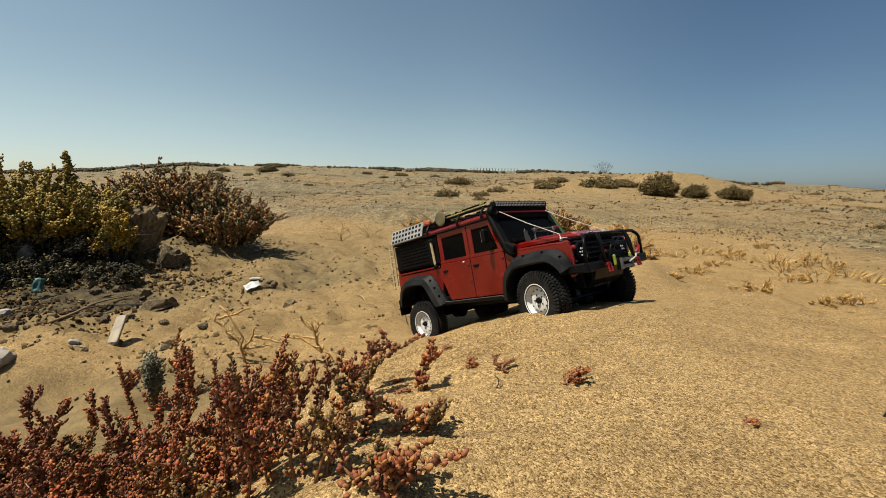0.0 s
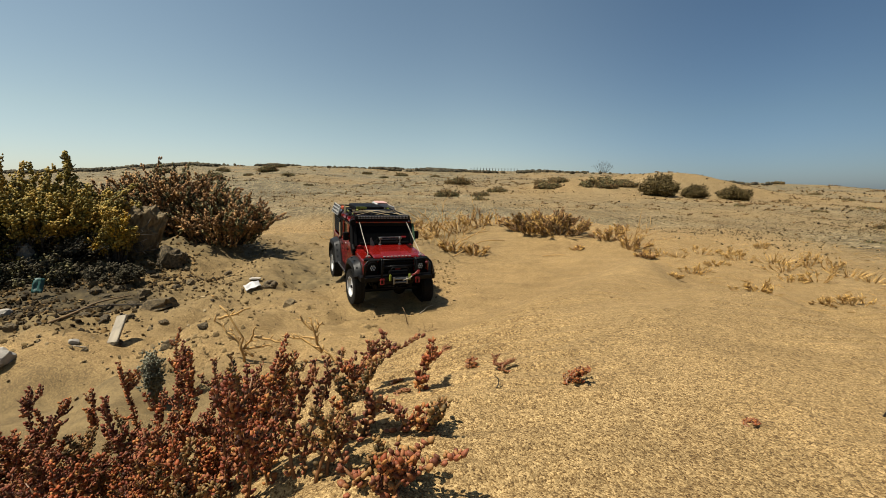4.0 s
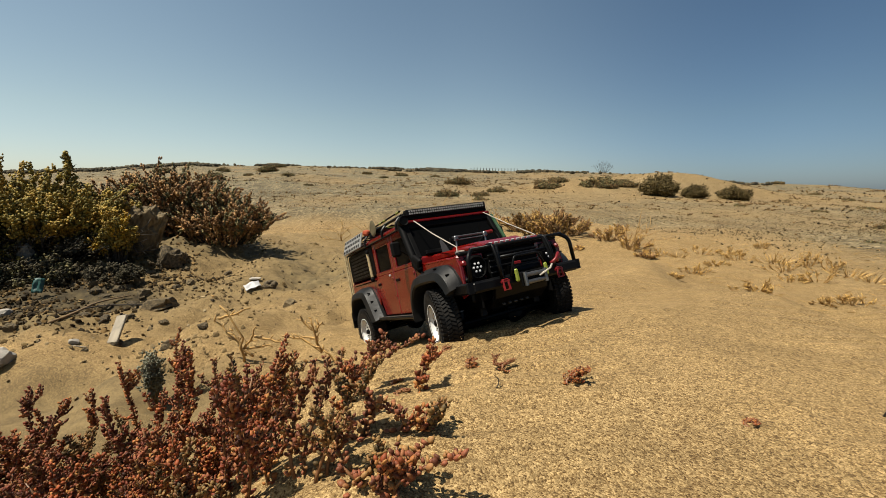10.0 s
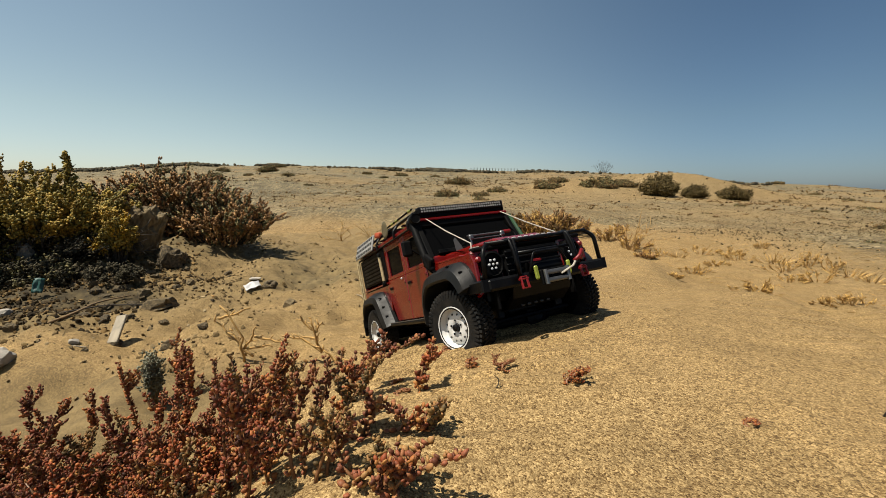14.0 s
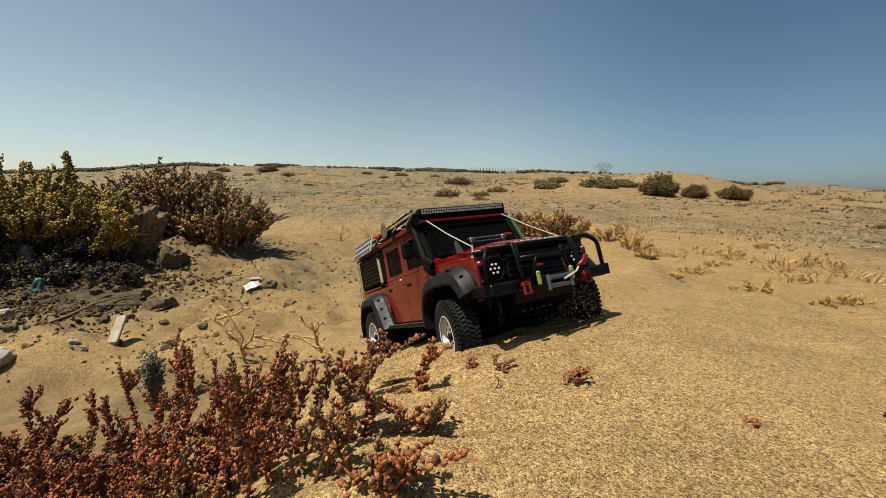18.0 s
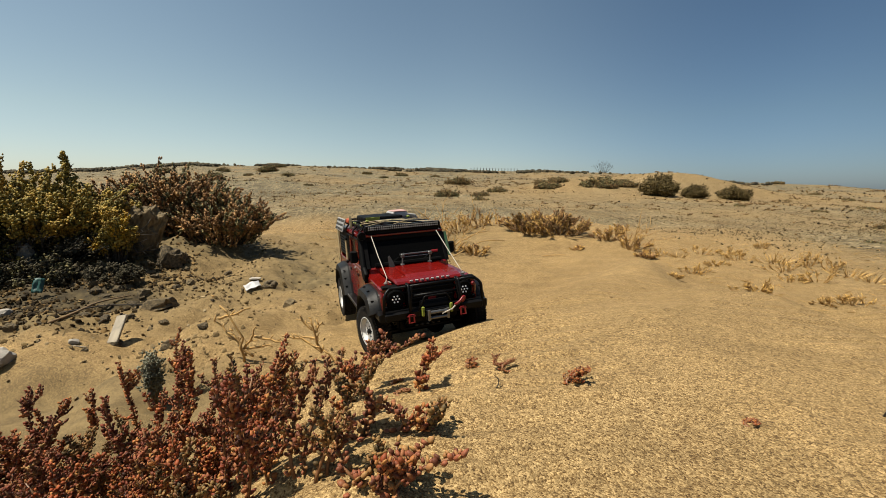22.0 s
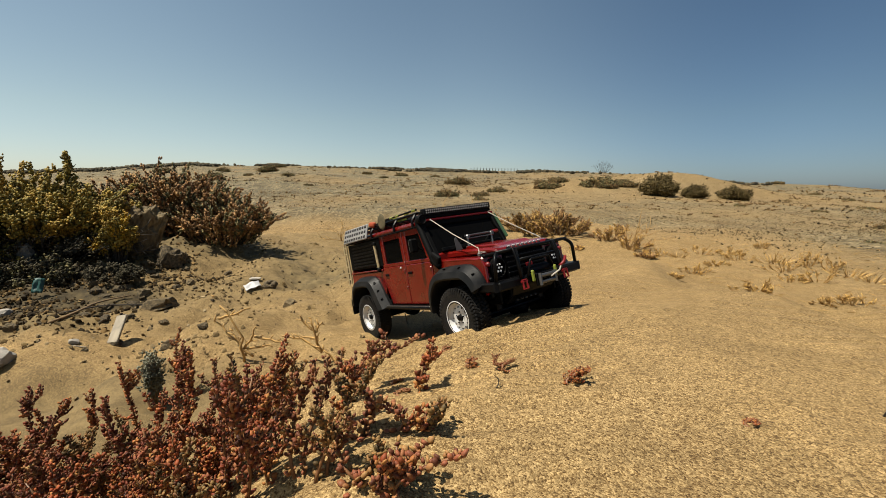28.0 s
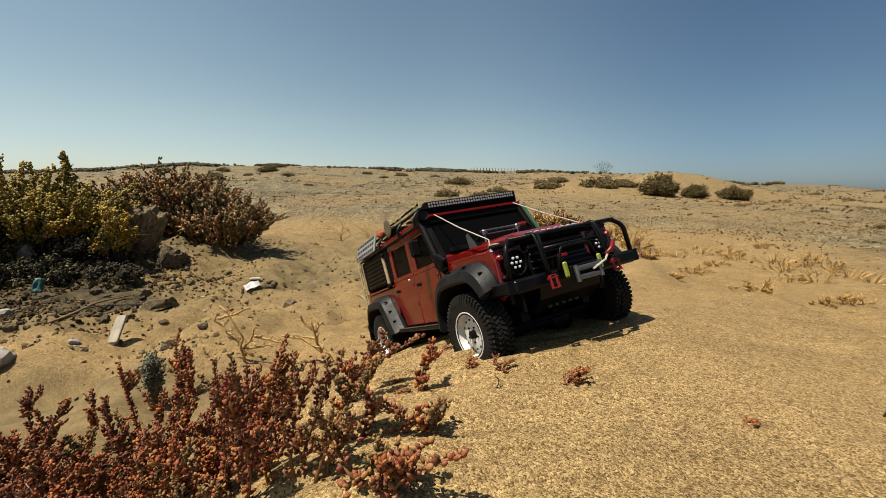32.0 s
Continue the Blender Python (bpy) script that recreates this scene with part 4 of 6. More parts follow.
        bm = tube(mesh(), [(0.262, sg * 0.0465, 0.1190), (0.264, sg * 0.0458, 0.1050), (0.264, sg * 0.0552, 0.1050), (0.262, sg * 0.0545, 0.1190)], 0.0019, 6, True)
        shackle = part("tow_shackle", bm, M_REDPLASTIC, car, "square red tow shackle")
        part("shackle_pin", tube(mesh(), [(0.262, sg * 0.0435, 0.1165), (0.262, sg * 0.0575, 0.1165)], 0.0017, 8), M_REDPLASTIC, shackle)
        part("marker_tab", box(mesh(), (0.261, sg * 0.0275, 0.121), (0.004, 0.0062, 0.018), 0.0015), M_YELLOW, car, "fluorescent yellow tab")
    for z in (0.1680, 0.150):
        bm = tube(mesh(), [(0.247 + (0.004 if z < 0.16 else 0), -0.086 if z > 0.16 else -0.05, z), (0.247 + (0.004 if z < 0.16 else 0), 0.086 if z > 0.16 else 0.05, z)], 0.0026, 8)
        part("bull_bar_rail", bm, M_METAL_BLACK, car, smooth=True)
    bm = tube(mesh(), bent([(0.256, -0.034, 0.122), (0.256, -0.022, 0.1475), (0.256, 0.022, 0.1475), (0.256, 0.034, 0.122)], 0.004, 3), 0.0018, 8)
    part("winch_guard", bm, M_METAL_BLACK, car, smooth=True)
    part("winch", lathe(mesh(), [(0.010, -0.026), (0.010, 0.026)], 14, "y", (0.243, 0, 0.127)), M_METAL_BLACK, car)
    fair = part("fairlead", box(mesh(), (0.262, 0, 0.1135), (0.004, 0.046, 0.020), 0.001), M_BLACK, car, "silver roller fairlead")
    for z in (0.1085, 0.1185):
        part("roller", tube(mesh(), [(0.266, -0.017, z), (0.266, 0.017, z)], 0.0032, 10), M_STEEL, fair)
    for y in (-0.0185, 0.0185):
        part("roller", tube(mesh(), [(0.267, y, 0.104), (0.267, y, 0.123)], 0.0028, 10), M_STEEL, fair)
    bm = tube(mesh(), [(0.268, 0.006, 0.114), (0.272, 0.025, 0.121), (0.270, 0.032, 0.126)], 0.0013, 6)
    part("winch_rope", bm, M_ROPE, car)
    bm = tube(mesh(), bent([(0.268, 0.032, 0.127), (0.272, 0.040, 0.132), (0.268, 0.050, 0.140), (0.262, 0.056, 0.137), (0.262, 0.050, 0.128)], 0.005, 4), 0.0025, 8)
    part("winch_hook", bm, M_REDPLASTIC, car, "red winch hook", True)

    # roof rack with its load
    rack = part("roof_rack", tube(mesh(), bent([(0.055, -0.084, 0.262), (-0.245, -0.084, 0.262), (-0.245, 0.084, 0.262), (0.055, 0.084, 0.262)], 0.01, 3), 0.0026, 6), M_METAL_BLACK, car, "black tubular roof rack")
    tube_b = [(0.055, -0.084, 0.262), (0.055, 0.084, 0.262)]
    part("rack_rail", tube(mesh(), tube_b, 0.0026, 6), M_METAL_BLACK, rack)
    for k in range(9):
        x = -0.225 + 0.032 * k
        part("rack_slat", box(mesh(), (x, 0, 0.2555), (0.010, 0.168, 0.0025), 0.0006), M_METAL_BLACK, rack)
    for sg in (-1, 1):
        for x in (-0.22, -0.12, -0.02, 0.05):
            part("rack_foot", tube(mesh(), bent([(x, sg * 0.096, 0.2365), (x, sg * 0.096, 0.250), (x, sg * 0.084, 0.262)], 0.006, 3), 0.0024, 6), M_METAL_BLACK, rack)
    bar = part("light_bar", box(mesh(), (0.0715, 0, 0.261), (0.011, 0.169, 0.0115), 0.001), M_METAL_BLACK, car, "long black light bar with many small lenses")
    for k in range(34):
        for z in (0.2588, 0.2632):
            part("light_cell", box(mesh(), (0.0768, -0.080 + 0.160 * (k + 0.5) / 34, z), (0.0012, 0.0032, 0.0032), 0.0005), M_GREYBOARD, bar)
    for sg in (-1, 1):
        part("bar_bracket", box(mesh(), (0.068, sg * 0.0855, 0.256), (0.010, 0.003, 0.014), 0.001), M_BLACK, bar)
    # cases, bags and tools on the rack
    case = part("roof_case", box(mesh(), (-0.155, 0.0, 0.2655), (0.115, 0.100, 0.017), 0.004, segments=2), M_BLACK, car, "flat black case")
    part("case_label", box(mesh(), (-0.0972, -0.030, 0.2690), (0.0012, 0.036, 0.0085), 0.0003), M_YELLOW, case, "dull yellow stripe")
    part("roof_bag", box(mesh(), (-0.030, 0.02, 0.2620), (0.110, 0.085, 0.012), 0.005, segments=2), M_BLACK, car)
    part("roof_box", box(mesh(), (-0.200, 0.062, 0.2705), (0.070, 0.044, 0.016), 0.004, segments=2), M_PALE, car, "white box with pink lid")
    part("box_lid", box(mesh(), (-0.195, 0.062, 0.2795), (0.062, 0.038, 0.004), 0.0015), M_PINK, car)
    for sg in (-1, 1):
        m = pose(-0.190, sg * 0.0990, 0.2550, sg * -72, 0, 0)
        board = part("sand_board", box(mesh(), (0, 0, 0), (0.122, 0.034, 0.004), 0.0015), M_GREYBOARD, car, "grey perforated sand board")
        board.matrix_basis = m
        for i in range(9):
            for j in range(3):
                part("board_hole", box(mesh(), (-0.052 + 0.013 * i, -0.011 + 0.011 * j, 0.0017), (0.0080, 0.0062, 0.0016), 0.0004), M_BLACK, board)
    part("orange_bag", box(mesh(), (-0.122, -0.087, 0.267), (0.017, 0.011, 0.012), 0.004, (0, 10, 20), 2), M_ORANGE, car, "small orange cloth bag")
    part("fuel_can", box(mesh(), (-0.085, -0.075, 0.262), (0.036, 0.022, 0.014), 0.005, (0, 0, 5), 2), M_BLACK, car)
    shaft = part("shovel_handle", tube(mesh(), [(-0.065, -0.088, 0.268), (0.060, -0.088, 0.2685)], 0.0017, 8), M_BLACK, car, "black shovel shaft with yellow bands")
    for x in (-0.040, -0.018, 0.045):
        part("shaft_band", tube(mesh(), [(x, -0.088, 0.268), (x + 0.012, -0.088, 0.268)], 0.0021, 8), M_YELLOW, shaft)
    bm = lathe(mesh(), [(0.003, -0.0015), (0.013, -0.0012), (0.0165, 0.0), (0.013, 0.0012), (0.003, 0.0015)], 18, "y", (0, 0, 0))
    blade = part("shovel_blade", bm, M_OLIVE, car, "olive shovel blade")
    blade.matrix_basis = pose(-0.075, -0.090, 0.267)
    bm = tube(mesh(), [(-0.104, -0.1000, 0.172), (-0.107, -0.1000, 0.221)], 0.0030, 8)
    axe = part("axe_handle", bm, M_TAN, car, "tan wooden axe handle strapped upright")
    part("axe_head", box(mesh(), (-0.1075, -0.1005, 0.224), (0.013, 0.006, 0.008), 0.002), M_BLACK, axe)
    part("axe_foot", box(mesh(), (-0.1035, -0.1000, 0.167), (0.009, 0.008, 0.008), 0.002), M_BLACK, axe)
    part("green_roll", tube(mesh(), [(0.072, 0.096, 0.240), (0.098, 0.096, 0.190)], 0.0034, 8), M_GREEN, car, "green canvas roll on the pillar")
    ladder = part("ladder_rail", tube(mesh(), [(-0.2760, -0.0960, 0.140), (-0.2730, -0.0960, 0.240)], 0.0023, 6), M_TAN, car, "tan wooden ladder rail")
    part("ladder_rail", tube(mesh(), [(-0.2610, -0.0965, 0.140), (-0.2580, -0.0965, 0.240)], 0.0023, 6), M_TAN, car)
    for k in range(6):
        z = 0.152 + 0.0155 * k
        part("ladder_rung", tube(mesh(), [(-0.2750, -0.096, z), (-0.2600, -0.0965, z)], 0.0016, 6), M_TAN, ladder)
    # tan cord laced over the load
    for a, b in (((0.05, -0.08), (-0.08, 0.08)), ((0.05, 0.08), (-0.08, -0.08)), ((-0.02, -0.084), (0.05, 0.03)), ((-0.03, 0.084), (0.05, -0.02))):
        part("lashing_cord", tube(mesh(), [(*a, 0.264), ((a[0] + b[0]) / 2, (a[1] + b[1]) / 2, 0.2705), (*b, 0.264)], 0.0010, 5), M_TAN, car)
    for i, (x, y) in enumerate(((-0.02, -0.06), (-0.07, 0.055), (-0.10, -0.03))):
        part("clip", box(mesh(), (x, y, 0.271), (0.012, 0.006, 0.004), 0.001), M_YELLOW, car)
    wheels = []
    for x in (AXLE_X, -AXLE_X):
        for sg in (-1, 1):
            wheels.append((build_wheel(car, x + 0.005, sg * 0.1035, 0.072 if x > 0 else 0.064, sg), x, sg))
    return car, wheels


car, car_wheels = build_car()


# ---- plants ----
def bead():
    """An eight-sided bud, long in z."""
    v = [(0, 0, -1)] + [(math.cos(a), math.sin(a), -0.25) for a in (math.pi / 2 * k for k in range(4))]
    v += [(0.72 * math.cos(a), 0.72 * math.sin(a), 0.62) for a in (math.pi / 2 * (k + 0.5) for k in range(4))] + [(0, 0, 1)]
    f = []
    for k in range(4):
        j = (k + 1) % 4
        f += [(0, 1 + j, 1 + k), (1 + k, 1 + j, 5 + k), (1 + j, 5 + j, 5 + k), (5 + k, 5 + j, 9)]
    return np.array(v, float), f


def bud():
    """A plain eight-faced bud, long in z, for the fine leaves of bushes."""
    v = [(0, 0, -1), (1, 0, 0.1), (0, 1, 0.1), (-1, 0, 0.1), (0, -1, 0.1), (0, 0, 1)]
    return np.array(v, float), [(0, 1 + (k + 1) % 4, 1 + k) for k in range(4)] + [(1 + k, 1 + (k + 1) % 4, 5) for k in range(4)]


def blade():
    """A thin bent three-sided blade, long in z."""
    v = [(-0.5, 0, 0), (0.5, 0, 0), (0, 0.35, 0), (-0.35, 0.1, 0.5), (0.35, 0.1, 0.5), (0, 0.4, 0.5), (0, 0.5, 1)]
    f = [(0, 1, 4), (0, 4, 3), (1, 2, 5), (1, 5, 4), (2, 0, 3), (2, 3, 5), (3, 4, 6), (4, 5, 6), (5, 3, 6)]
    return np.array(v, float), f


def frames(direction, rng):
    """Turned frames whose z runs along the directions, with a chance turn about it."""
    z = direction / np.maximum(np.linalg.norm(direction, axis=1, keepdims=True), 1e-9)
    h = rng.normal(size=z.shape)
    x = np.cross(h, z)
    x /= np.maximum(np.linalg.norm(x, axis=1, keepdims=True), 1e-9)
    return np.stack([x, np.cross(z, x), z], -1)


def many(name, base, at, turn, size, material, smooth=True):
    """One mesh of many small pieces: base shape, places, frames, sizes (k, 3)."""
    v, f = base
    co = np.einsum("kij,nj,kj->kni", turn, v, size) + at[:, None, :]
    n = len(v)
    tri = np.array(f)
    idx = (tri[None] + (np.arange(len(at)) * n)[:, None, None]).reshape(-1, 3)
    me = bpy.data.meshes.new(name)
    me.vertices.add(co.shape[0] * n)
    me.vertices.foreach_set("co", co.ravel())
    me.loops.add(idx.size)
    me.loops.foreach_set("vertex_index", idx.ravel().astype(np.int32))
    me.polygons.add(len(idx))
    me.polygons.foreach_set("loop_start", np.arange(0, idx.size, 3, dtype=np.int32))
    me.polygons.foreach_set("use_smooth", np.full(len(idx), smooth))
    me.materials.append(material)
    me.update()
    me.validate()
    return me


def twigs(name, paths, r0, r1, material, n=4):
    """Many tapering stems in one mesh."""
    bm = mesh()
    for p, k in paths:
        tube(bm, p, r0 * k, n, r_end=r1 * k)
    return solid(name, bm, material, True)


def attach(name, me, parent, label=""):
    ob = new(name, me)
    ob.parent = parent
    if label:
        tagged(ob, label)
    return ob


SPRIGS = [
    (-0.467, 0.411, 0.013, 0.084), (-0.476, 0.458, 0.001, 0.121), (-0.473, 0.472, 0.016, 0.100), (-0.400, 0.375, 0.021, 0.104), (-0.438, 0.488, 0.002, 0.112), (-0.398, 0.476, -0.001, 0.092), (-0.387, 0.494, 0.006, 0.156), (-0.315, 0.391, 0.001, 0.122),
    (-0.447, 0.685, 0.008, 0.122), (-0.357, 0.546, 0.003, 0.151), (-0.281, 0.435, 0.015, 0.150), (-0.269, 0.443, 0.013, 0.121), (-0.182, 0.345, 0.001, 0.105), (-0.135, 0.261, 0.010, 0.098), (-0.142, 0.341, 0.007, 0.096), (-0.127, 0.277, 0.004, 0.087),
    (-0.102, 0.271, 0.006, 0.078), (-0.092, 0.271, 0.007, 0.076), (-0.081, 0.259, 0.006, 0.064), (-0.093, 0.334, 0.026, 0.070), (-0.102, 0.393, 0.051, 0.067), (-0.105, 0.425, 0.079, 0.067), (-0.075, 0.282, 0.026, 0.068), (-0.019, 0.393, 0.003, 0.048),
]
LOW_SPRIGS = [
    (-0.057, 0.297, -0.000, 0.032), (-0.034, 0.297, -0.002, 0.021), (-0.013, 0.306, 0.015, 0.036), (-0.018, 0.306, 0.003, 0.026), (-0.032, 0.236, 0.038, 0.033), (-0.033, 0.240, 0.019, 0.031), (-0.047, 0.251, 0.002, 0.016), (-0.033, 0.240, 0.001, 0.033), (-0.058, 0.240, -0.002, 0.009),
    (-0.369, 0.376, 0.015, 0.084), (-0.251, 0.353, 0.004, 0.110), (-0.226, 0.310, 0.001, 0.088), (-0.075, 0.267, 0.013, 0.045), (-0.397, 0.350, 0.009, 0.068), (-0.175, 0.260, 0.010, 0.083), (-0.316, 0.348, 0.009, 0.078),
]


def sprig_meshes(seed, length, lean, fat, material, low=0.36):
    """A fleshy stem with short side shoots: whorls of plump leaves packed into columns, barer towards the foot."""
    rng = np.random.default_rng(seed)
    n = 9
    path = []
    for i in range(n):
        t = i / (n - 1)
        path.append(np.array((lean[0] * t ** 1.5 + 0.0045 * math.sin(5 * t + seed), lean[1] * t ** 1.5 + 0.0045 * math.cos(4 * t + seed), length * t)))
    runs = [(np.array(path), 1.0)]
    for k in range(int(length / 0.011)):
        lo = rng.uniform(0.18, 0.85)
        foot = np.array([np.interp(lo, np.linspace(0, 1, n), np.array(path)[:, c]) for c in range(3)])
        a, out, up = rng.uniform(0, 6.28), rng.uniform(0.006, 0.017) * min(1.0, length / 0.045), rng.uniform(0.006, 0.022) * min(1.0, length / 0.06)
        side = np.array((math.cos(a) * out, math.sin(a) * out, up))
        bow = np.array((math.cos(a) * out * 0.25, math.sin(a) * out * 0.25, -up * 0.12))
        runs.append((np.array([foot, foot + side * 0.5 + bow, foot + side]), 0.8))
    stem = twigs("stem", [([tuple(p) for p in q], k) for q, k in runs], 0.0015, 0.0008, M_REDSTEM, 5)
    at, way, size = [], [], []
    for q, k in runs:
        reach = np.concatenate([[0], np.cumsum(np.linalg.norm(np.diff(q, axis=0), axis=1))])
        rounds = max(3, int(reach[-1] / (0.0031 * fat)))
        s = np.clip(np.repeat(np.linspace(0.06, 1.0, rounds), 4) + rng.normal(size=4 * rounds) * 0.0011 / reach[-1], 0, 1)
        t = s if k == 1.0 else 0.35 + 0.45 * s
        spot = np.stack([np.interp(s * reach[-1], reach, q[:, c]) for c in range(3)], -1)
        count = len(s)
        ang = np.tile(np.arange(4) * math.pi / 2, rounds) + np.repeat(np.arange(rounds) * 0.8, 4) + rng.normal(size=count) * 0.25
        keep = rng.random(count) < np.where(t < 0.4, low, 0.80)
        off = fat * k * (0.0046 - 0.0024 * t) * rng.uniform(0.55, 1.35, count)
        out = np.stack([np.cos(ang), np.sin(ang), 0.25 + 0.9 * t + 0.3 * rng.random(count)], -1)
        w = fat * rng.uniform(0.0013, 0.0026, count) * (1.10 - 0.34 * t)
        at.append((spot + out * off[:, None] * [1, 1, 0.4])[keep])
        way.append(out[keep])
        size.append(np.stack([w, w * rng.uniform(0.42, 0.75, count), w * rng.uniform(1.05, 1.6, count)], -1)[keep])
    return stem, many("leaves", bead(), np.concatenate(at), frames(np.concatenate(way), rng), np.concatenate(size), material)


def build_succulents():
    rng = random.Random(4)
    mats = (M_REDLEAF, M_REDLEAF, M_MAROON, M_PINKLEAF)
    roots = {}
    spots = [(x, y, dx, h) for x, y, dx, h in SPRIGS + LOW_SPRIGS]
    for k in range(440):
        x = -0.66 + 0.60 * rng.random()
        y = 0.24 + 0.34 * rng.random()
        if x > -0.115 - 0.30 * (y - 0.24) or math.atan2(-x, y) > 0.98 or y > 0.50 + 0.25 * (x + 0.35) or (y < 0.29 and x > -0.15 and k % 4):
            continue
        spots.append((x, y, rng.uniform(-0.03, 0.03), rng.uniform(0.035, 0.085) if k % 3 else rng.uniform(0.018, 0.035)))
    for k, (x, y, dx, h) in enumerate(spots):
        z = place_z(x, y) - 0.003
        near = y < 0.30 and x > -0.06
        fat = 1.35 if near else rng.uniform(0.78, 1.02)
        if x > -0.06 and not near:
            fat = 1.2
        mat = M_OLIVELEAF if x < -0.12 and (k % 7 == 5 or h < 0.032) else mats[2] if x < -0.42 and k % 2 else mats[rng.randrange(4)] if x < -0.12 else (M_PINKLEAF, M_PINKLEAF, M_OLIVELEAF, M_REDLEAF)[k % 4]
        if abs(dx) > 0.055:
            fat, mat = 1.45, M_PINKLEAF
        stem, leaves = sprig_meshes(100 + k, max(0.02, h * (1.06 if -0.42 < x < -0.12 else 1.0)), (dx, rng.uniform(-0.022, 0.022)), fat, mat, 0.8 if x > -0.06 else 0.36)
        key = (round(x / 0.13), round(y / 0.15))
        if key not in roots:
            ob = tagged(new("succulent_plant"), "red fleshy-leaved succulent with upright beaded stems in sand", "succulent", "red succulents in the foreground")
            ob.location = (x, y, z)
            roots[key] = ob
        p = roots[key]
        a = attach("stem", stem, p)
        a.location = Vector((x, y, z)) - p.location
        attach("leaves", leaves, a)


build_succulents()

SEEDLINGS = [
    (0.033, 0.441, 0.012), (0.059, 0.412, 0.016), (0.120, 0.377, 0.020), (0.003, 0.547, 0.009), (-0.049, 0.432, 0.006), (-0.040, 0.389, 0.007), (0.237, 0.307, 0.006),
]


def build_seedlings():
    for k, (x, y, w) in enumerate(SEEDLINGS):
        rng = np.random.default_rng(300 + k)
        ob = tagged(new("succulent_seedling"), "tiny reddish succulent seedling half buried in sand", "succulent", "seedlings on the dune")
        ob.location = (x, y, place_z(x, y))
        for j in range(3 if w < 0.012 else 5):
            a = rng.uniform(0, 6.28)
            stem, leaves = sprig_meshes(320 + 7 * k + j, 0.9 * w * rng.uniform(0.5, 0.9), (w * (0.22 + 0.25 * math.cos(a)), w * 0.2 * math.sin(a)), min(0.75, 0.32 + w * 12), M_PINKLEAF if k % 2 else M_REDLEAF)
            st = attach("stem", stem, ob)
            st.location = (0.25 * w * math.cos(a), 0.2 * w * math.sin(a), -0.001)
            attach("leaves", leaves, st)


build_seedlings()


def shrub(name, label, category, x, y, rx, ry, h, stems, leaves, leaf, mats, stem_mat, seed, upright=0.5, lift=0.15, group="", limb=0.006, slim=2.4, sink=0.01, tight=1.1, ragged=0.78, crowd=1.0, loose=0.55):
    """A shrub: forked limbs fanning out of one foot, and leaves crowded along their outer half, in parts by colour."""
    rng = np.random.default_rng(seed)
    ob = tagged(new(name), label, category, group)
    ob.location = (x, y, place_z(x, y) - sink)
    paths, tips, dirs = [], [], []
    for k in range(stems):
        a = rng.uniform(0, 2 * math.pi)
        r = math.sqrt(rng.random())
        top = h * (1 - (0.62 - 0.3 * upright) * r ** 2) * rng.uniform(ragged, 1.05)
        end = np.array([rx * r * math.cos(a), ry * r * math.sin(a), max(top, h * 0.25)])
        foot = np.array([0.28 * end[0] + rng.normal() * rx * 0.05, 0.28 * end[1] + rng.normal() * ry * 0.05, 0])
        mid = foot * 0.55 + end * 0.45 + np.array([0, 0, -h * 0.10 * r]) + rng.normal(size=3) * h * 0.03
        paths.append(([tuple(foot), tuple(mid), tuple(end)], 1.0))
        for j in range(3):
            t = rng.uniform(0.35, 0.9)
            b = mid * (1 - t) + end * t
            e = b + (end - mid) * rng.uniform(0.25, 0.5) + rng.normal(size=3) * h * 0.09
            paths.append(([tuple(b), tuple((b + e) / 2 + rng.normal(size=3) * 0.004), tuple(e)], 0.5))
            tips.append((b, e))
        tips.append((mid, end))
    tagged(attach("wood", twigs("wood", paths, limb, limb * 0.25, stem_mat, 4), ob), kind="stuff")
    per = max(1, leaves // len(tips))
    groups = [[] for _ in mats]
    for b, e in tips:
        g = rng.integers(len(mats))
        t = (lift + (1.03 - lift) * rng.random(per) ** crowd)[:, None]
        p = b * (1 - t) + e * t + rng.normal(size=(per, 3)) * leaf * tight
        d = (e - b)[None] / np.linalg.norm(e - b) * 1.1 + rng.normal(size=(per, 3)) * loose
        groups[g].append((p, d))
    for g, mt in zip(groups, mats):
        if not g:
            continue
        p, d = np.concatenate([a for a, _ in g]), np.concatenate([b for _, b in g])
        p[:, 2] = np.maximum(p[:, 2], 0.004)
        s = leaf * rng.uniform(0.6, 1.25, len(p))
        tagged(attach("foliage", many("foliage", bud(), p, frames(d, rng), np.stack([s / slim, s / slim, s], -1), mt), ob), kind="stuff")
    return ob


# the large bushes on the rubble bank
yellow_bush = shrub("yellow_bush", "olive and yellow fleshy-leaved desert bush on rubble", "bush", -1.555, 1.48, 0.44, 0.27, 0.305, 250, 66000, 0.0074, (M_GREENLEAF, M_GREENLEAF, M_YELLEAF), M_DRIFT, 11, 0.45, 0.05, limb=0.005, slim=1.65, tight=0.62, crowd=0.8)
shrub("yellow_bush", "low golden-yellow fleshy-leaved bush beside the rock", "bush", -1.13, 1.45, 0.042, 0.05, 0.175, 30, 5200, 0.0060, (M_GOLDLEAF, M_YELLEAF, M_GREENLEAF), M_DRIFT, 12, 0.9, 0.25, limb=0.004, slim=1.65, tight=0.9)
shrub("yellow_bush", "olive fleshy-leaved bush reaching down to the rubble", "bush", -1.43, 1.25, 0.12, 0.10, 0.15, 60, 9000, 0.0060, (M_GREENLEAF, M_GREENLEAF, M_YELLEAF), M_DRIFT, 16, 0.8, 0.0, limb=0.005, slim=1.65, tight=0.9)
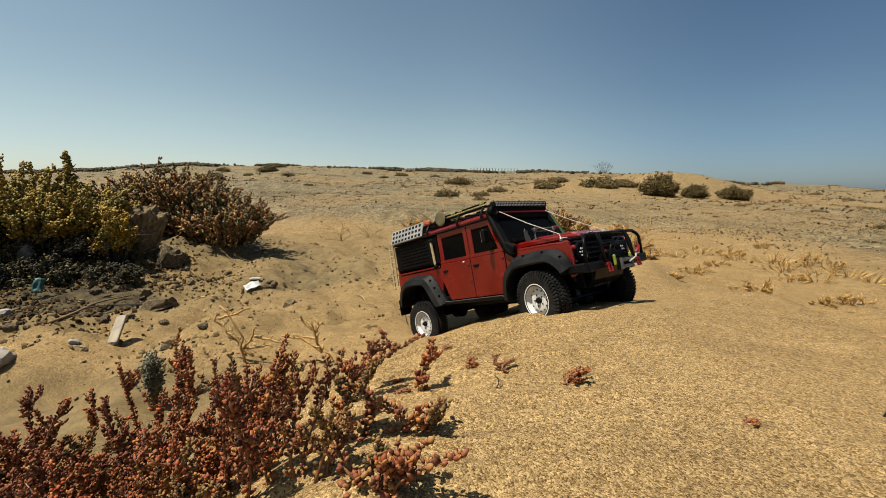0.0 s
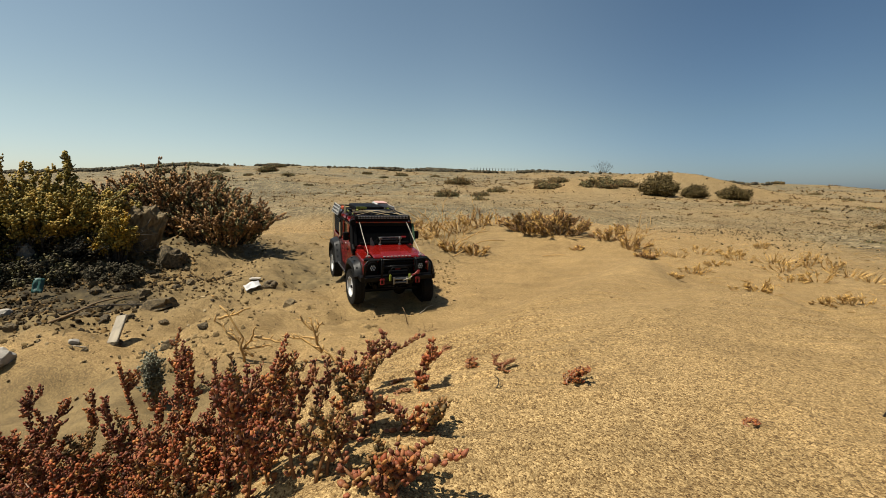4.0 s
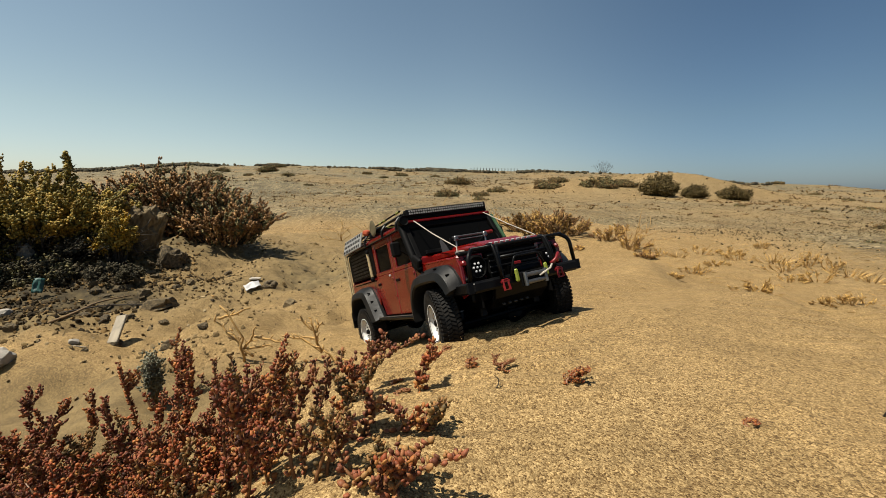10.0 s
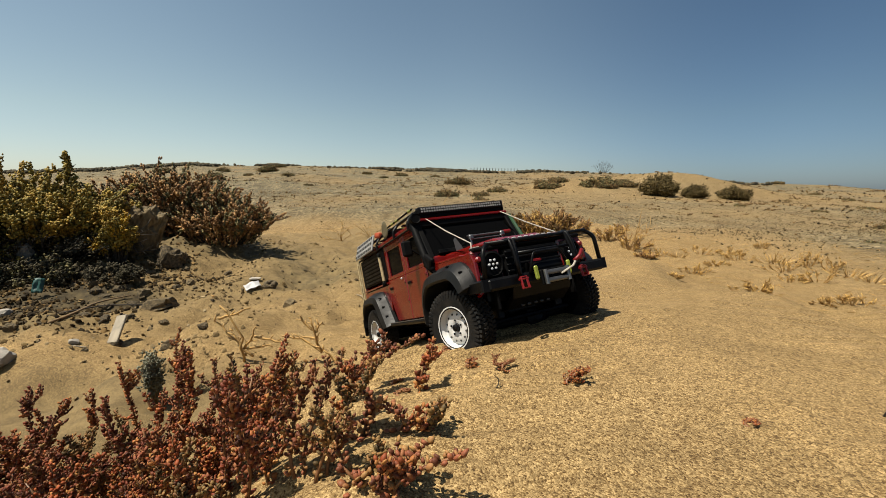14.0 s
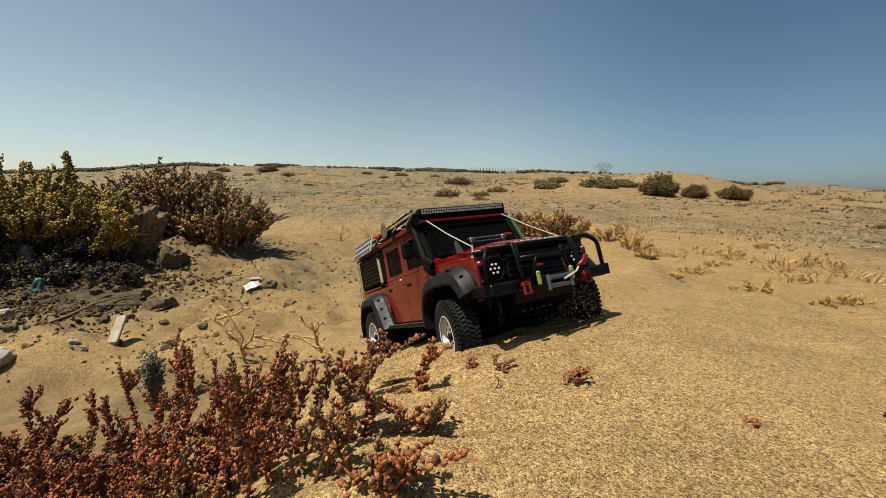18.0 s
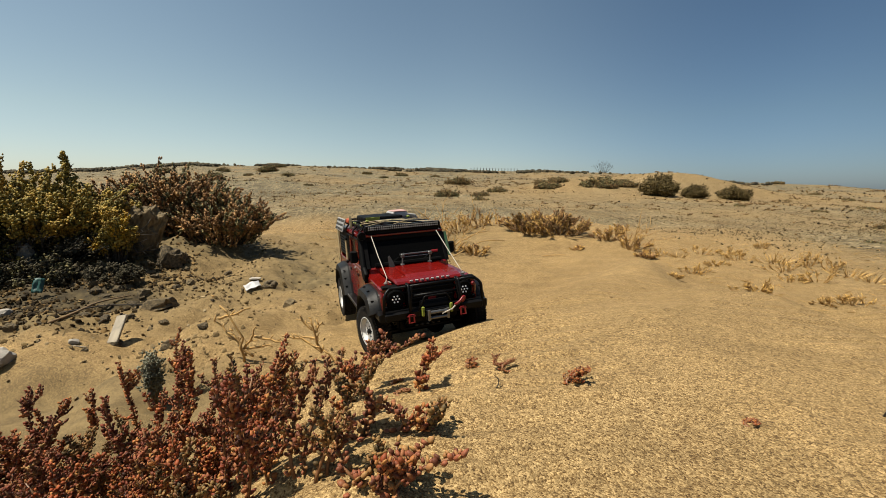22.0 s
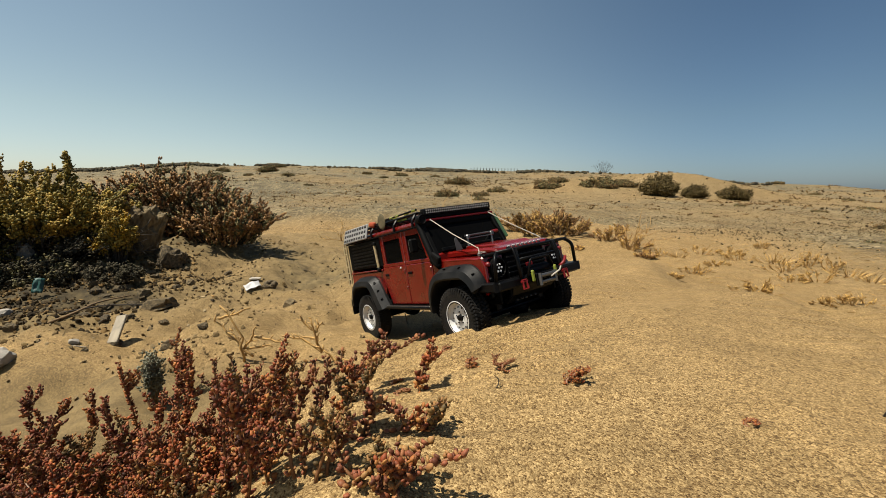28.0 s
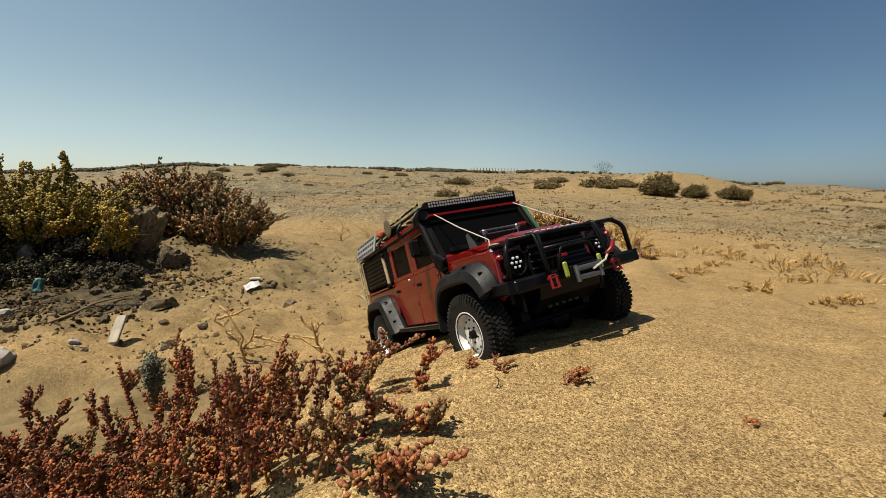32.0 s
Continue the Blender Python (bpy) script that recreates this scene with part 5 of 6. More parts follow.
shrub("maroon_bush", "brown spiky desert bush with upright stems", "bush", -1.26, 1.95, 0.30, 0.22, 0.265, 300, 34000, 0.0095, (M_BROWNLEAF, M_BROWNLEAF, M_DUSKLEAF), M_DRIFT, 13, 0.8, -0.3, limb=0.003, slim=2.2, tight=0.32, loose=0.3)
shrub("maroon_bush", "low spreading brown spiky desert bush on sand", "bush", -0.98, 1.88, 0.25, 0.16, 0.205, 200, 20000, 0.0092, (M_BROWNLEAF, M_BROWNLEAF, M_DUSKLEAF), M_DRIFT, 14, 0.5, -0.3, limb=0.003, slim=2.2, tight=0.32, loose=0.3)

# dead twigs, toned darker to carry the shade under the bush as well
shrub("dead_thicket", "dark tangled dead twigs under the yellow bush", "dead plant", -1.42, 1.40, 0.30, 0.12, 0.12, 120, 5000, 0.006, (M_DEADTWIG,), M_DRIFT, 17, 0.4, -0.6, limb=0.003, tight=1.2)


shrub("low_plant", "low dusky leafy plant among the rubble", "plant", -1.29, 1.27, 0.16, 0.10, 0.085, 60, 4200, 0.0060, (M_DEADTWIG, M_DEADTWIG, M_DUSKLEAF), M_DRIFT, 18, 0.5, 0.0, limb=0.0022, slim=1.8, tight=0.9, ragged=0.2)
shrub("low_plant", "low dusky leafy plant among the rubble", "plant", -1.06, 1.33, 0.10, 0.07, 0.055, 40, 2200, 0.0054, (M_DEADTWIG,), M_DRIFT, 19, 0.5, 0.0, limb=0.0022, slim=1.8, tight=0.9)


def build_tall_sprig():
    """The tallest twig of the yellow bush, which sways in the wind."""
    rng = np.random.default_rng(9)
    path = [(0, 0, 0), (0.01, 0, 0.09), (0.004, 0, 0.18)]
    me = twigs("tall_twig", [(path, 1.0)] + [([(0.006, 0, 0.06 + 0.03 * k), (0.006 + 0.03 * (-1) ** k, 0.005, 0.085 + 0.03 * k)], 0.6) for k in range(3)], 0.004, 0.0015, M_DRIFT)
    twig = attach("tall_twig", me, yellow_bush)
    n = 700
    t = rng.uniform(0.1, 1.05, n)
    r = 0.017 * (1.12 - 0.82 * t)
    knot = np.round(t * 7 + rng.normal(size=n) * 0.2)
    p = np.stack([0.008 + 0.55 * r * np.cos(2.4 * knot) + rng.normal(size=n) * r * 0.62, 0.5 * r * np.sin(2.4 * knot) + rng.normal(size=n) * r * 0.62, 0.18 * t], -1)
    d = rng.normal(size=(n, 3)) + [0, 0, 1.0]
    s = 0.0075 * rng.uniform(0.6, 1.2, n)
    attach("foliage", many("foliage", bead(), p, frames(d, rng), np.stack([s / 2.4, s / 2.4, s], -1), M_GREENLEAF), twig)
    return twig


tall_twig = build_tall_sprig()
SWAY_FOOT = Vector((0.185, 0.08, 0.222))
tall_twig.location = SWAY_FOOT

# blue-grey cushion plant among the red ones
shrub("grey_plant", "small blue-grey conical desert plant with curled leaves", "plant", -0.470, 0.652, 0.008, 0.008, 0.080, 46, 2400, 0.0028, (M_GREYLEAF,), M_WOOD, 15, 0.9, 0.0, limb=0.0012, slim=1.5, sink=0.002)

MOUND = [
    (0.490, 2.424, 0.227), (0.632, 2.346, 0.267), (0.583, 2.479, 0.199), (0.882, 2.260, 0.152), (0.940, 2.109, 0.170), (0.957, 1.964, 0.090), (-0.188, 2.878, 0.154), (-0.047, 2.513, 0.202),
    (0.104, 2.503, 0.235), (0.229, 2.592, 0.242), (0.338, 2.638, 0.176), (0.046, 2.113, 0.142), (0.160, 2.045, 0.138), (0.666, 2.080, 0.050), (0.987, 2.370, 0.127),
]
for k, (x, y, w) in enumerate(MOUND):
    full = k < 3
    shrub("dry_shrub", "golden-brown dry spiky shrub on a sand mound" if full else "withered golden twiggy plant sprawling on sand", "shrub", x, y, w * (0.72 if full else 0.66), w * 0.45, w * (0.50 if full else 0.46), 40 if full else 15, 2300 if full else 430, 0.0125 if full else 0.010, (M_DRYLEAF, M_BROWNLEAF, M_GOLDTWIG) if full else (M_GOLDTWIG, M_BROWNLEAF), M_WOOD if full else M_TANTWIG, 40 + k, 0.45, -0.3, "dry shrubs on the mound", 0.0034, 4.0, tight=0.30, loose=0.32)

HILL = [
    (3.815, 7.568, 0.701), (4.468, 7.599, 0.463), (5.234, 7.656, 0.548), (3.204, 8.342, 0.418), (14.828, 39.880, 1.834), (2.206, 9.510, 0.401), (0.626, 7.162, 0.341), (0.058, 7.250, 0.480),
    (0.413, 11.183, 0.738), (-6.381, 11.849, 0.780), (-10.533, 20.619, 0.704), (-12.742, 33.039, 1.950), (-11.197, 17.252, 0.771), (3.585, 3.478, 0.186), (24.366, 31.270, 1.237), (3.596, 8.632, 0.398),
    (2.524, 37.686, 0.792), (4.095, 35.030, 0.644), (-11.343, 40.797, 0.482), (-9.565, 41.905, 0.495), (4.062, 5.817, 0.193), (2.527, 9.547, 0.377), (3.082, 8.788, 0.348), (-7.885, 19.243, 1.011),
]
SKYLINE = [
    (-6.462, 14.289, 0.376), (-4.937, 9.382, 0.272), (-3.373, 19.156, 0.554), (-1.923, 19.768, 0.728), (-0.314, 17.036, 0.404), (-2.383, 17.421, 0.413), (-3.236, 10.270, 0.271), (-5.189, 14.398, 0.473),
    (10.410, 11.995, 0.35), (7.883, 8.308, 0.26), (4.558, 5.146, 0.205), (6.057, 6.110, 0.244), (2.566, 2.510, 0.101), (2.980, 4.805, 0.077), (-0.844, 9.998, 0.158), (-2.077, 8.548, 0.113),
    (-2.025, 10.667, 0.197), (3.10, 8.60, 0.72), (3.62, 8.45, 0.45), (2.15, 8.80, 0.60), (2.55, 9.3, 0.45), (1.05, 8.2, 0.42), (6.45, 8.0, 0.22), (0.55, 6.3, 0.30),
]
for k, (x, y, w) in enumerate(HILL + SKYLINE):
    tall = (0.55, 0.58, 0.48)[k] if k < 3 else 0.14 if y > 25 else 0.26 if k < len(HILL) else 0.20
    lab = "dark olive scrub bush on the sandy hillside" if k < 3 else "low dry scrub on the gravelly hillside"
    if k == 4:
        shrub("bare_shrub", "bare grey twiggy shrub on the skyline", "shrub", x, y, w * 0.5, w * 0.4, w * 0.6, 26, 60, 0.02, (M_SCRUB,), M_DRIFT, 60 + k, 0.8, 0.5, "scrub on the hillside", 0.012)
        continue
    shrub("scrub_bush", lab, "bush", x, y, w * 0.43, w * 0.38, w * tall * 0.9, 70 if k < 3 else 34, 9000 if k < 3 else 2200, (0.021 if k < 3 else 0.026) * min(1.6, max(0.35, w / 0.6)), (M_SCRUB, M_SCRUB) if k < 3 else (M_SCRUB, M_DUSKLEAF, M_DRYLEAF), M_DRIFT, 60 + k, 0.3, 0.0, "scrub on the hillside", 0.008, 2.0, sink=0.03, ragged=0.5)


def hill_scrub():
    """Countless low dry tufts that mottle the hillside."""
    rng = np.random.default_rng(91)
    n = 2600
    a = rng.uniform(-0.93, 0.93, n)
    d = 5.0 * (45 / 5.0) ** rng.random(n)
    x, y = d * np.sin(a), d * np.cos(a)
    keep = bumps(x, y, 2.2, 31) + 0.7 * bumps(x, y, 0.7, 32) > rng.uniform(-0.35, 0.9, n) - 0.25 * (d > 25)
    x, y, d = x[keep], y[keep], d[keep]
    per = 9
    w = 0.017 * (d / 8) ** 0.75 * rng.uniform(0.4, 1.7, len(x))
    X, Y, Wd = np.repeat(x, per), np.repeat(y, per), np.repeat(w, per)
    m = len(X)
    ox, oy = rng.normal(size=m) * Wd, rng.normal(size=m) * Wd
    at = np.stack([X + ox, Y + oy, height(X + ox, Y + oy) + Wd * rng.uniform(0.0, 0.9, m)], -1)
    dr = np.stack([ox, oy, Wd], -1) + rng.normal(size=(m, 3)) * Wd[:, None] * 0.5
    s = Wd * rng.uniform(0.4, 0.9, m)
    tagged(new("hill_scrub", many("hill_scrub", bead(), at, frames(dr, rng), np.stack([s * 0.4, s * 0.4, s], -1), M_DRYLEAF)), "low dry scrub dotted over the hillside", "scrub", kind="stuff")


hill_scrub()


def skyline_scrub():
    """Dark low scrub along the crest of the hill, thickest on the left."""
    rng = np.random.default_rng(93)
    n = 26000
    a = np.radians(rng.uniform(-54, 50, n))
    d = rng.uniform(32, 46, n)
    x, y = d * np.sin(a), d * np.cos(a)
    keep = 1.25 * bumps(x, y, 4.0, 41) + 0.6 * bumps(x, y, 1.0, 42) > rng.uniform(-0.05, 0.7, n) + 0.48 + np.degrees(a) * 0.013
    x, y = x[keep], y[keep]
    w = rng.uniform(0.04, 0.19, len(x))
    at = np.stack([x, y, height(x, y) + 0.4 * w], -1)
    dr = rng.normal(size=(len(x), 3)) + [0, 0, 1]
    tagged(new("skyline_scrub", many("skyline_scrub", bead(), at, frames(dr, rng), np.stack([w, w, w * 0.8], -1), M_DEADTWIG)), "dark low scrub along the hill crest", "scrub", kind="stuff")


skyline_scrub()


def tuft_mesh(seed, n, h, spread):
    rng = np.random.default_rng(seed)
    a = rng.uniform(0, 2 * math.pi, n)
    r = rng.random(n) ** 0.7
    at = np.stack([spread * 0.5 * r * np.cos(a), spread * 0.5 * r * np.sin(a), np.zeros(n)], -1)
    d = np.stack([np.cos(a) * r * 1.2, np.sin(a) * r * 1.2, 0.35 + 0.8 * rng.random(n)], -1) + rng.normal(size=(n, 3)) * 0.3
    d[:, 2] = np.abs(d[:, 2])
    L = h * rng.uniform(0.5, 1.2, n)
    return many("straw", blade(), at, frames(d, rng), np.stack([0.0034 * rng.uniform(0.6, 1.4, n), 0.0030 * np.ones(n), L], -1), M_STRAW, False)


TUFTS = [
    (1.088, 1.939, 0.078), (1.245, 2.026, 0.109), (0.996, 1.665, 0.090), (1.191, 1.812, 0.074), (1.346, 1.895, 0.102), (1.483, 1.873, 0.127), (1.405, 1.710, 0.116), (1.576, 1.803, 0.146),
    (1.581, 1.700, 0.138), (0.692, 0.912, 0.062), (1.555, 1.600, 0.109), (1.355, 1.495, 0.102), (1.198, 1.205, 0.083), (1.149, 1.223, 0.067), (1.267, 1.512, 0.082), (1.541, 1.498, 0.082),
    (1.009, 1.991, 0.081), (0.817, 1.481, 0.050), (1.396, 2.046, 0.083), (1.698, 2.229, 0.090),
]
tuft_kinds = [tuft_mesh(500 + k, 44, 0.06, 0.10) for k in range(4)]
for k, (x, y, w) in enumerate(TUFTS):
    if k % 5:
        shrub("withered_plant", "withered golden-brown plant sprawling over sand", "dead plant", x, y, w * 0.85, w * 0.50, w * 0.46, 12, 120, 0.0085, (M_GOLDTWIG, M_STRAW), M_TANTWIG, 700 + k, 0.7, -0.2, "withered plants beside the dune", 0.0026, 5.0, tight=0.3, loose=0.4)
        continue
    ob = tagged(new("grass_tuft", tuft_kinds[k % 4]), "dry straw-coloured grass tuft in sand", "grass", "straw tufts beside the dune")
    ob.matrix_basis = pose(x, y, place_z(x, y) - 0.002, 0, 0, 77 * k) @ Matrix.Diagonal((w / 0.11, w / 0.11, w / 0.13, 1))


def straw_litter():
    """Loose dry stalks lying over the sand beside the dune."""
    rng = np.random.default_rng(77)
    n = 500
    x = rng.uniform(0.95, 2.3, n)
    y = rng.uniform(1.1, 2.6, n)
    keep = (x > 0.5 * y + 0.05) & (x < 1.15 * y)
    x, y = x[keep], y[keep]
    n = len(x)
    at = np.stack([x, y, height(x, y) + 0.004], -1)
    a = rng.uniform(0, 6.28, n)
    d = np.stack([np.cos(a), np.sin(a), rng.uniform(0.0, 0.45, n)], -1)
    s = rng.uniform(0.012, 0.045, n)
    me = many("straw_litter", blade(), at, frames(d, rng), np.stack([0.0024 + 0 * s, 0.0024 + 0 * s, s], -1), M_STRAW, False)
    tagged(new("straw_litter", me), "scattered dry straw stalks on sand", "straw", kind="stuff")


straw_litter()


def dry_branch(name, label, x, y, h, seed, n=5, reach=0.6, material=None):
    """A dead plant: a few crooked forking stems."""
    rng = np.random.default_rng(seed)
    ob = tagged(new(name), label, "dead plant")
    ob.location = (x, y, place_z(x, y) - 0.003)
    for k in range(n):
        a = rng.uniform(0, 6.28)
        p = np.zeros(3)
        d = np.array([math.cos(a) * reach, math.sin(a) * reach * 0.6, 1.0])
        path = [tuple(p)]
        forks = []
        for i in range(5):
            d = d + rng.normal(size=3) * 0.38
            d[2] = max(d[2], 0.05)
            p = p + d / np.linalg.norm(d) * h / 5
            path.append(tuple(p))
            for _ in range((0, 1, 2, 2, 1)[i]):
                q = p + (d / np.linalg.norm(d) + rng.normal(size=3) * 0.8) * h * 0.18
                forks.append(([tuple(p), tuple((p + q) / 2 + rng.normal(size=3) * h * 0.02), tuple(q)], 0.6))
        attach("stem", twigs("stem", [(path, 1.0)] + forks, 0.0021 * math.sqrt(h / 0.12), 0.0008 * math.sqrt(h / 0.12), material or M_TANTWIG), ob)
    return ob


# ---- stones, rubble and litter ----
def stone_mesh(name, seed, material, flat=0.7, rough=0.35, cuts=3):
    """A broken stone: worn facets and pits, no two sides alike."""
    bm = mesh()
    bmesh.ops.create_icosphere(bm, subdivisions=cuts, radius=0.5)
    o = Vector((seed * 3.1, seed * 1.7, seed * 0.9))
    for v in bm.verts:
        p = v.co.copy()
        cell = noise.voronoi(p * 3.2 + o)[0]
        k = 1 + rough * 0.9 * noise.noise(p * 2.2 + o) + rough * 0.9 * (cell[0] - 0.35) - rough * 0.5 * max(0.0, noise.noise(p * 5 + o)) + rough * 0.28 * noise.noise(p * 13 + o)
        if cuts > 3:
            k += 0.05 * noise.noise(p * 24 + o) + 0.03 * noise.noise(p * 55 + o)
        v.co = p * k
        v.co.z *= flat
        v.co.x = max(-0.42, min(0.44, v.co.x))
        v.co.y = max(-0.40, min(0.45, v.co.y))
    return solid(name, bm, material, cuts > 3)


ROCKS = [stone_mesh("stone", k, M_ROCK if k % 3 else M_DARKROCK, (0.55, 0.7, 0.8, 0.62, 0.75, 0.5)[k], 0.6) for k in range(6)]
STONES = [
    (-0.825, 1.191, 0.137), (-0.920, 1.273, 0.063), (-0.991, 1.357, 0.063), (-0.865, 1.346, 0.044), (-0.604, 0.899, 0.060), (-1.081, 1.540, 0.062), (-0.734, 0.914, 0.051), (-0.761, 0.863, 0.019),
    (-0.723, 1.062, 0.035), (-1.029, 0.975, 0.054), (-0.991, 1.579, 0.047), (-0.808, 1.351, 0.026), (-0.586, 1.404, 0.096), (-0.445, 1.202, 0.069), (-0.561, 1.695, 0.023), (-0.627, 1.629, 0.022),
    (-0.896, 1.867, 0.035), (-0.567, 0.969, 0.040), (-0.822, 1.079, 0.036), (-0.959, 1.559, 0.042),
]
for k, (x, y, w) in enumerate(STONES):
    ob = tagged(new("stone", ROCKS[k % 6 if k else 1]), "rough grey volcanic stone lying in sandy rubble", "stone", "stones of the rubble bank")
    ob.matrix_basis = pose(x, y, place_z(x, y) + w * 0.07, 9 * (k % 5) - 18, 11 * (k % 4) - 15, 53 * k) @ Matrix.Diagonal((w * (0.62 if k else 0.80), w * 0.50, w * (0.58 if k else 0.44), 1))

# long grey stone, leaning slab and other single pieces
slab = tagged(new("slab", stone_mesh("slab", 21, M_ROCK, 0.9, 0.6, 5)), "large leaning grey rock slab between the bushes", "rock")
slab.matrix_basis = pose(-1.13, 1.58, place_z(-1.13, 1.58) + 0.06, 10, 24, 20) @ Matrix.Diagonal((0.13, 0.12, 0.26, 1))
slab = tagged(new("slab", stone_mesh("slab", 22, M_DARKROCK, 0.8, 0.45, 5)), "dark rock wedged under the bushes", "rock")
slab.matrix_basis = pose(-1.01, 1.56, place_z(-1.01, 1.56) + 0.02, 0, 20, 50) @ Matrix.Diagonal((0.10, 0.08, 0.11, 1))
slab = tagged(new("slab", stone_mesh("slab", 23, M_GREYROCK, 0.9, 0.5)), "pale grey rock standing under the yellow bush", "rock")
slab.matrix_basis = pose(-1.33, 1.335, place_z(-1.33, 1.335) + 0.05, 6, -12, 40) @ Matrix.Diagonal((0.055, 0.05, 0.075, 1))
PALE = [
    (-0.878, 0.788, 0.088), (-0.790, 0.872, 0.026), (-1.156, 1.086, 0.045),
]
for k, (x, y, w) in enumerate(PALE):
    ob = tagged(new("pale_rock", stone_mesh("pale_rock", 30 + k, M_PALEROCK, 0.75, 0.3)), "pale cream rock half sunk in sand", "rock")
    ob.matrix_basis = pose(x, y, place_z(x, y) + w * 0.12, 0, 8, 40 * k) @ Matrix.Diagonal((w * 0.8, w * 0.7, w * 0.6, 1))


def bank_rubble():
    """Many dark stones under and before the bushes; each one could be lifted away."""
    rng = random.Random(8)
    for k in range(300):
        u, v = rng.gauss(0, 1), rng.gauss(0, 1)
        x, y = -1.32 + 0.30 * u, 1.40 + 0.24 * v - 0.15 * u
        if x > -0.62 or y < 0.85 or math.hypot(x + 0.78, y - 1.117) < 0.09:
            continue
        w = 0.006 + 0.034 * rng.random() ** 2.4
        ob = tagged(new("rubble_stone", ROCKS[(k * 5) % 6 if k % 2 else 0]), "dark rough stone in the rubble bank", "stone", "loose rubble below the bushes")
        ob.matrix_basis = pose(x, y, place_z(x, y) + w * 0.08, rng.uniform(-25, 25), rng.uniform(-25, 25), rng.uniform(0, 360)) @ Matrix.Diagonal((w, w * rng.uniform(0.6, 0.9), w * rng.uniform(0.6, 0.95), 1))


bank_rubble()


def pebble():
    v = np.array([(1, 0.1, 0), (-1, -0.1, 0.1), (0.1, 1, 0), (-0.1, -1, 0), (0.15, 0, 1), (0, 0.1, -1)], float)
    return v, [(0, 2, 4), (2, 1, 4), (1, 3, 4), (3, 0, 4), (2, 0, 5), (1, 2, 5), (3, 1, 5), (0, 3, 5)]


def gravel(name, label, n, seed, x0, x1, y0, y1, lo, hi, fan=None, gather=None, material=M_PEBBLE):
    rng = np.random.default_rng(seed)
    if fan:
        a = rng.uniform(-0.95, 0.95, n)
        d = fan[0] * (fan[1] / fan[0]) ** rng.random(n)
        x, y = d * np.sin(a), d * np.cos(a)
    else:
        x, y = rng.uniform(x0, x1, n), rng.uniform(y0, y1, n)
    if gather:
        keep = bumps(x, y, gather, seed) + 0.5 * bumps(x, y, gather / 3, seed + 1) > rng.uniform(-0.6, 0.9, n)
        x, y = x[keep], y[keep]
    n = len(x)
    s = lo * (hi / lo) ** (rng.random(n) ** 2.2)
    if fan:
        s = s * np.clip(np.hypot(x, y) / 5, 0.7, 3.0)
    at = np.stack([x, y, height(x, y) + 0.2 * s], -1)
    d = rng.normal(size=(n, 3))
    size = np.stack([s * rng.uniform(0.5, 0.9, n), s * rng.uniform(0.4, 0.8, n), s * rng.uniform(0.35, 0.8, n)], -1) * 0.6
    tagged(new(name, many(name, lump() if s.max() < 0.03 and not fan else pebble(), at, frames(d, rng), size, material, False)), label, "gravel", kind="stuff")


def lump():
    """A knobbly twenty-faced lump."""
    g = (1 + math.sqrt(5)) / 2
    v = np.array([(-1, g, 0), (1, g, 0), (-1, -g, 0), (1, -g, 0), (0, -1, g), (0, 1, g), (0, -1, -g), (0, 1, -g), (g, 0, -1), (g, 0, 1), (-g, 0, -1), (-g, 0, 1)], float) / 1.9
    v *= np.random.default_rng(5).uniform(0.5, 1.3, (12, 1))
    f = [(0, 11, 5), (0, 5, 1), (0, 1, 7), (0, 7, 10), (0, 10, 11), (1, 5, 9), (5, 11, 4), (11, 10, 2), (10, 7, 6), (7, 1, 8)]
    return v, f + [(3, 9, 4), (3, 4, 2), (3, 2, 6), (3, 6, 8), (3, 8, 9), (4, 9, 5), (2, 4, 11), (6, 2, 10), (8, 6, 7), (9, 8, 1)]


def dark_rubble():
    """Heaped dark clods and stones under the bushes, thinning out over the sand; their tone carries some shade."""
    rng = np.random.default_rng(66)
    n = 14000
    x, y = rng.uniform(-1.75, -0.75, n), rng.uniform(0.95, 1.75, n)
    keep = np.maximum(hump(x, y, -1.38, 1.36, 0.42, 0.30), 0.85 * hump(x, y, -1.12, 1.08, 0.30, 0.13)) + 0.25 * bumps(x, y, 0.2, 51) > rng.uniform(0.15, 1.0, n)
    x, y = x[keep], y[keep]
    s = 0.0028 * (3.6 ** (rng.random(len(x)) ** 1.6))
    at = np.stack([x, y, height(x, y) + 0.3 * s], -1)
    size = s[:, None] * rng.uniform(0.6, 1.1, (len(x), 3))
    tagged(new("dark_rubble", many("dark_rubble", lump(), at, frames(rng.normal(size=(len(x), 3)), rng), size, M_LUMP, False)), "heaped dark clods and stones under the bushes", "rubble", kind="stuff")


dark_rubble()


def sand_clods():
    """Crumbled clods over the trampled basin."""
    rng = np.random.default_rng(67)
    n = 9000
    x, y = rng.uniform(-1.3, 0.05, n), rng.uniform(0.72, 2.5, n)
    keep = bumps(x, y, 0.16, 52) + 0.7 * bumps(x, y, 0.45, 53) > rng.uniform(-0.1, 1.1, n) + 0.6 * (x + 0.15) * (x > -0.15)
    x, y = x[keep], y[keep]
    s = 0.0022 * (4.5 ** (rng.random(len(x)) ** 1.8))
    at = np.stack([x, y, height(x, y) + 0.1 * s], -1)
    size = s[:, None] * rng.uniform(0.6, 1.1, (len(x), 3))
    tagged(new("sand_clods", many("sand_clods", lump(), at, frames(rng.normal(size=(len(x), 3)), rng), size, M_CLOD, False)), "crumbled clods of sand over the trampled basin", "sand", kind="stuff")


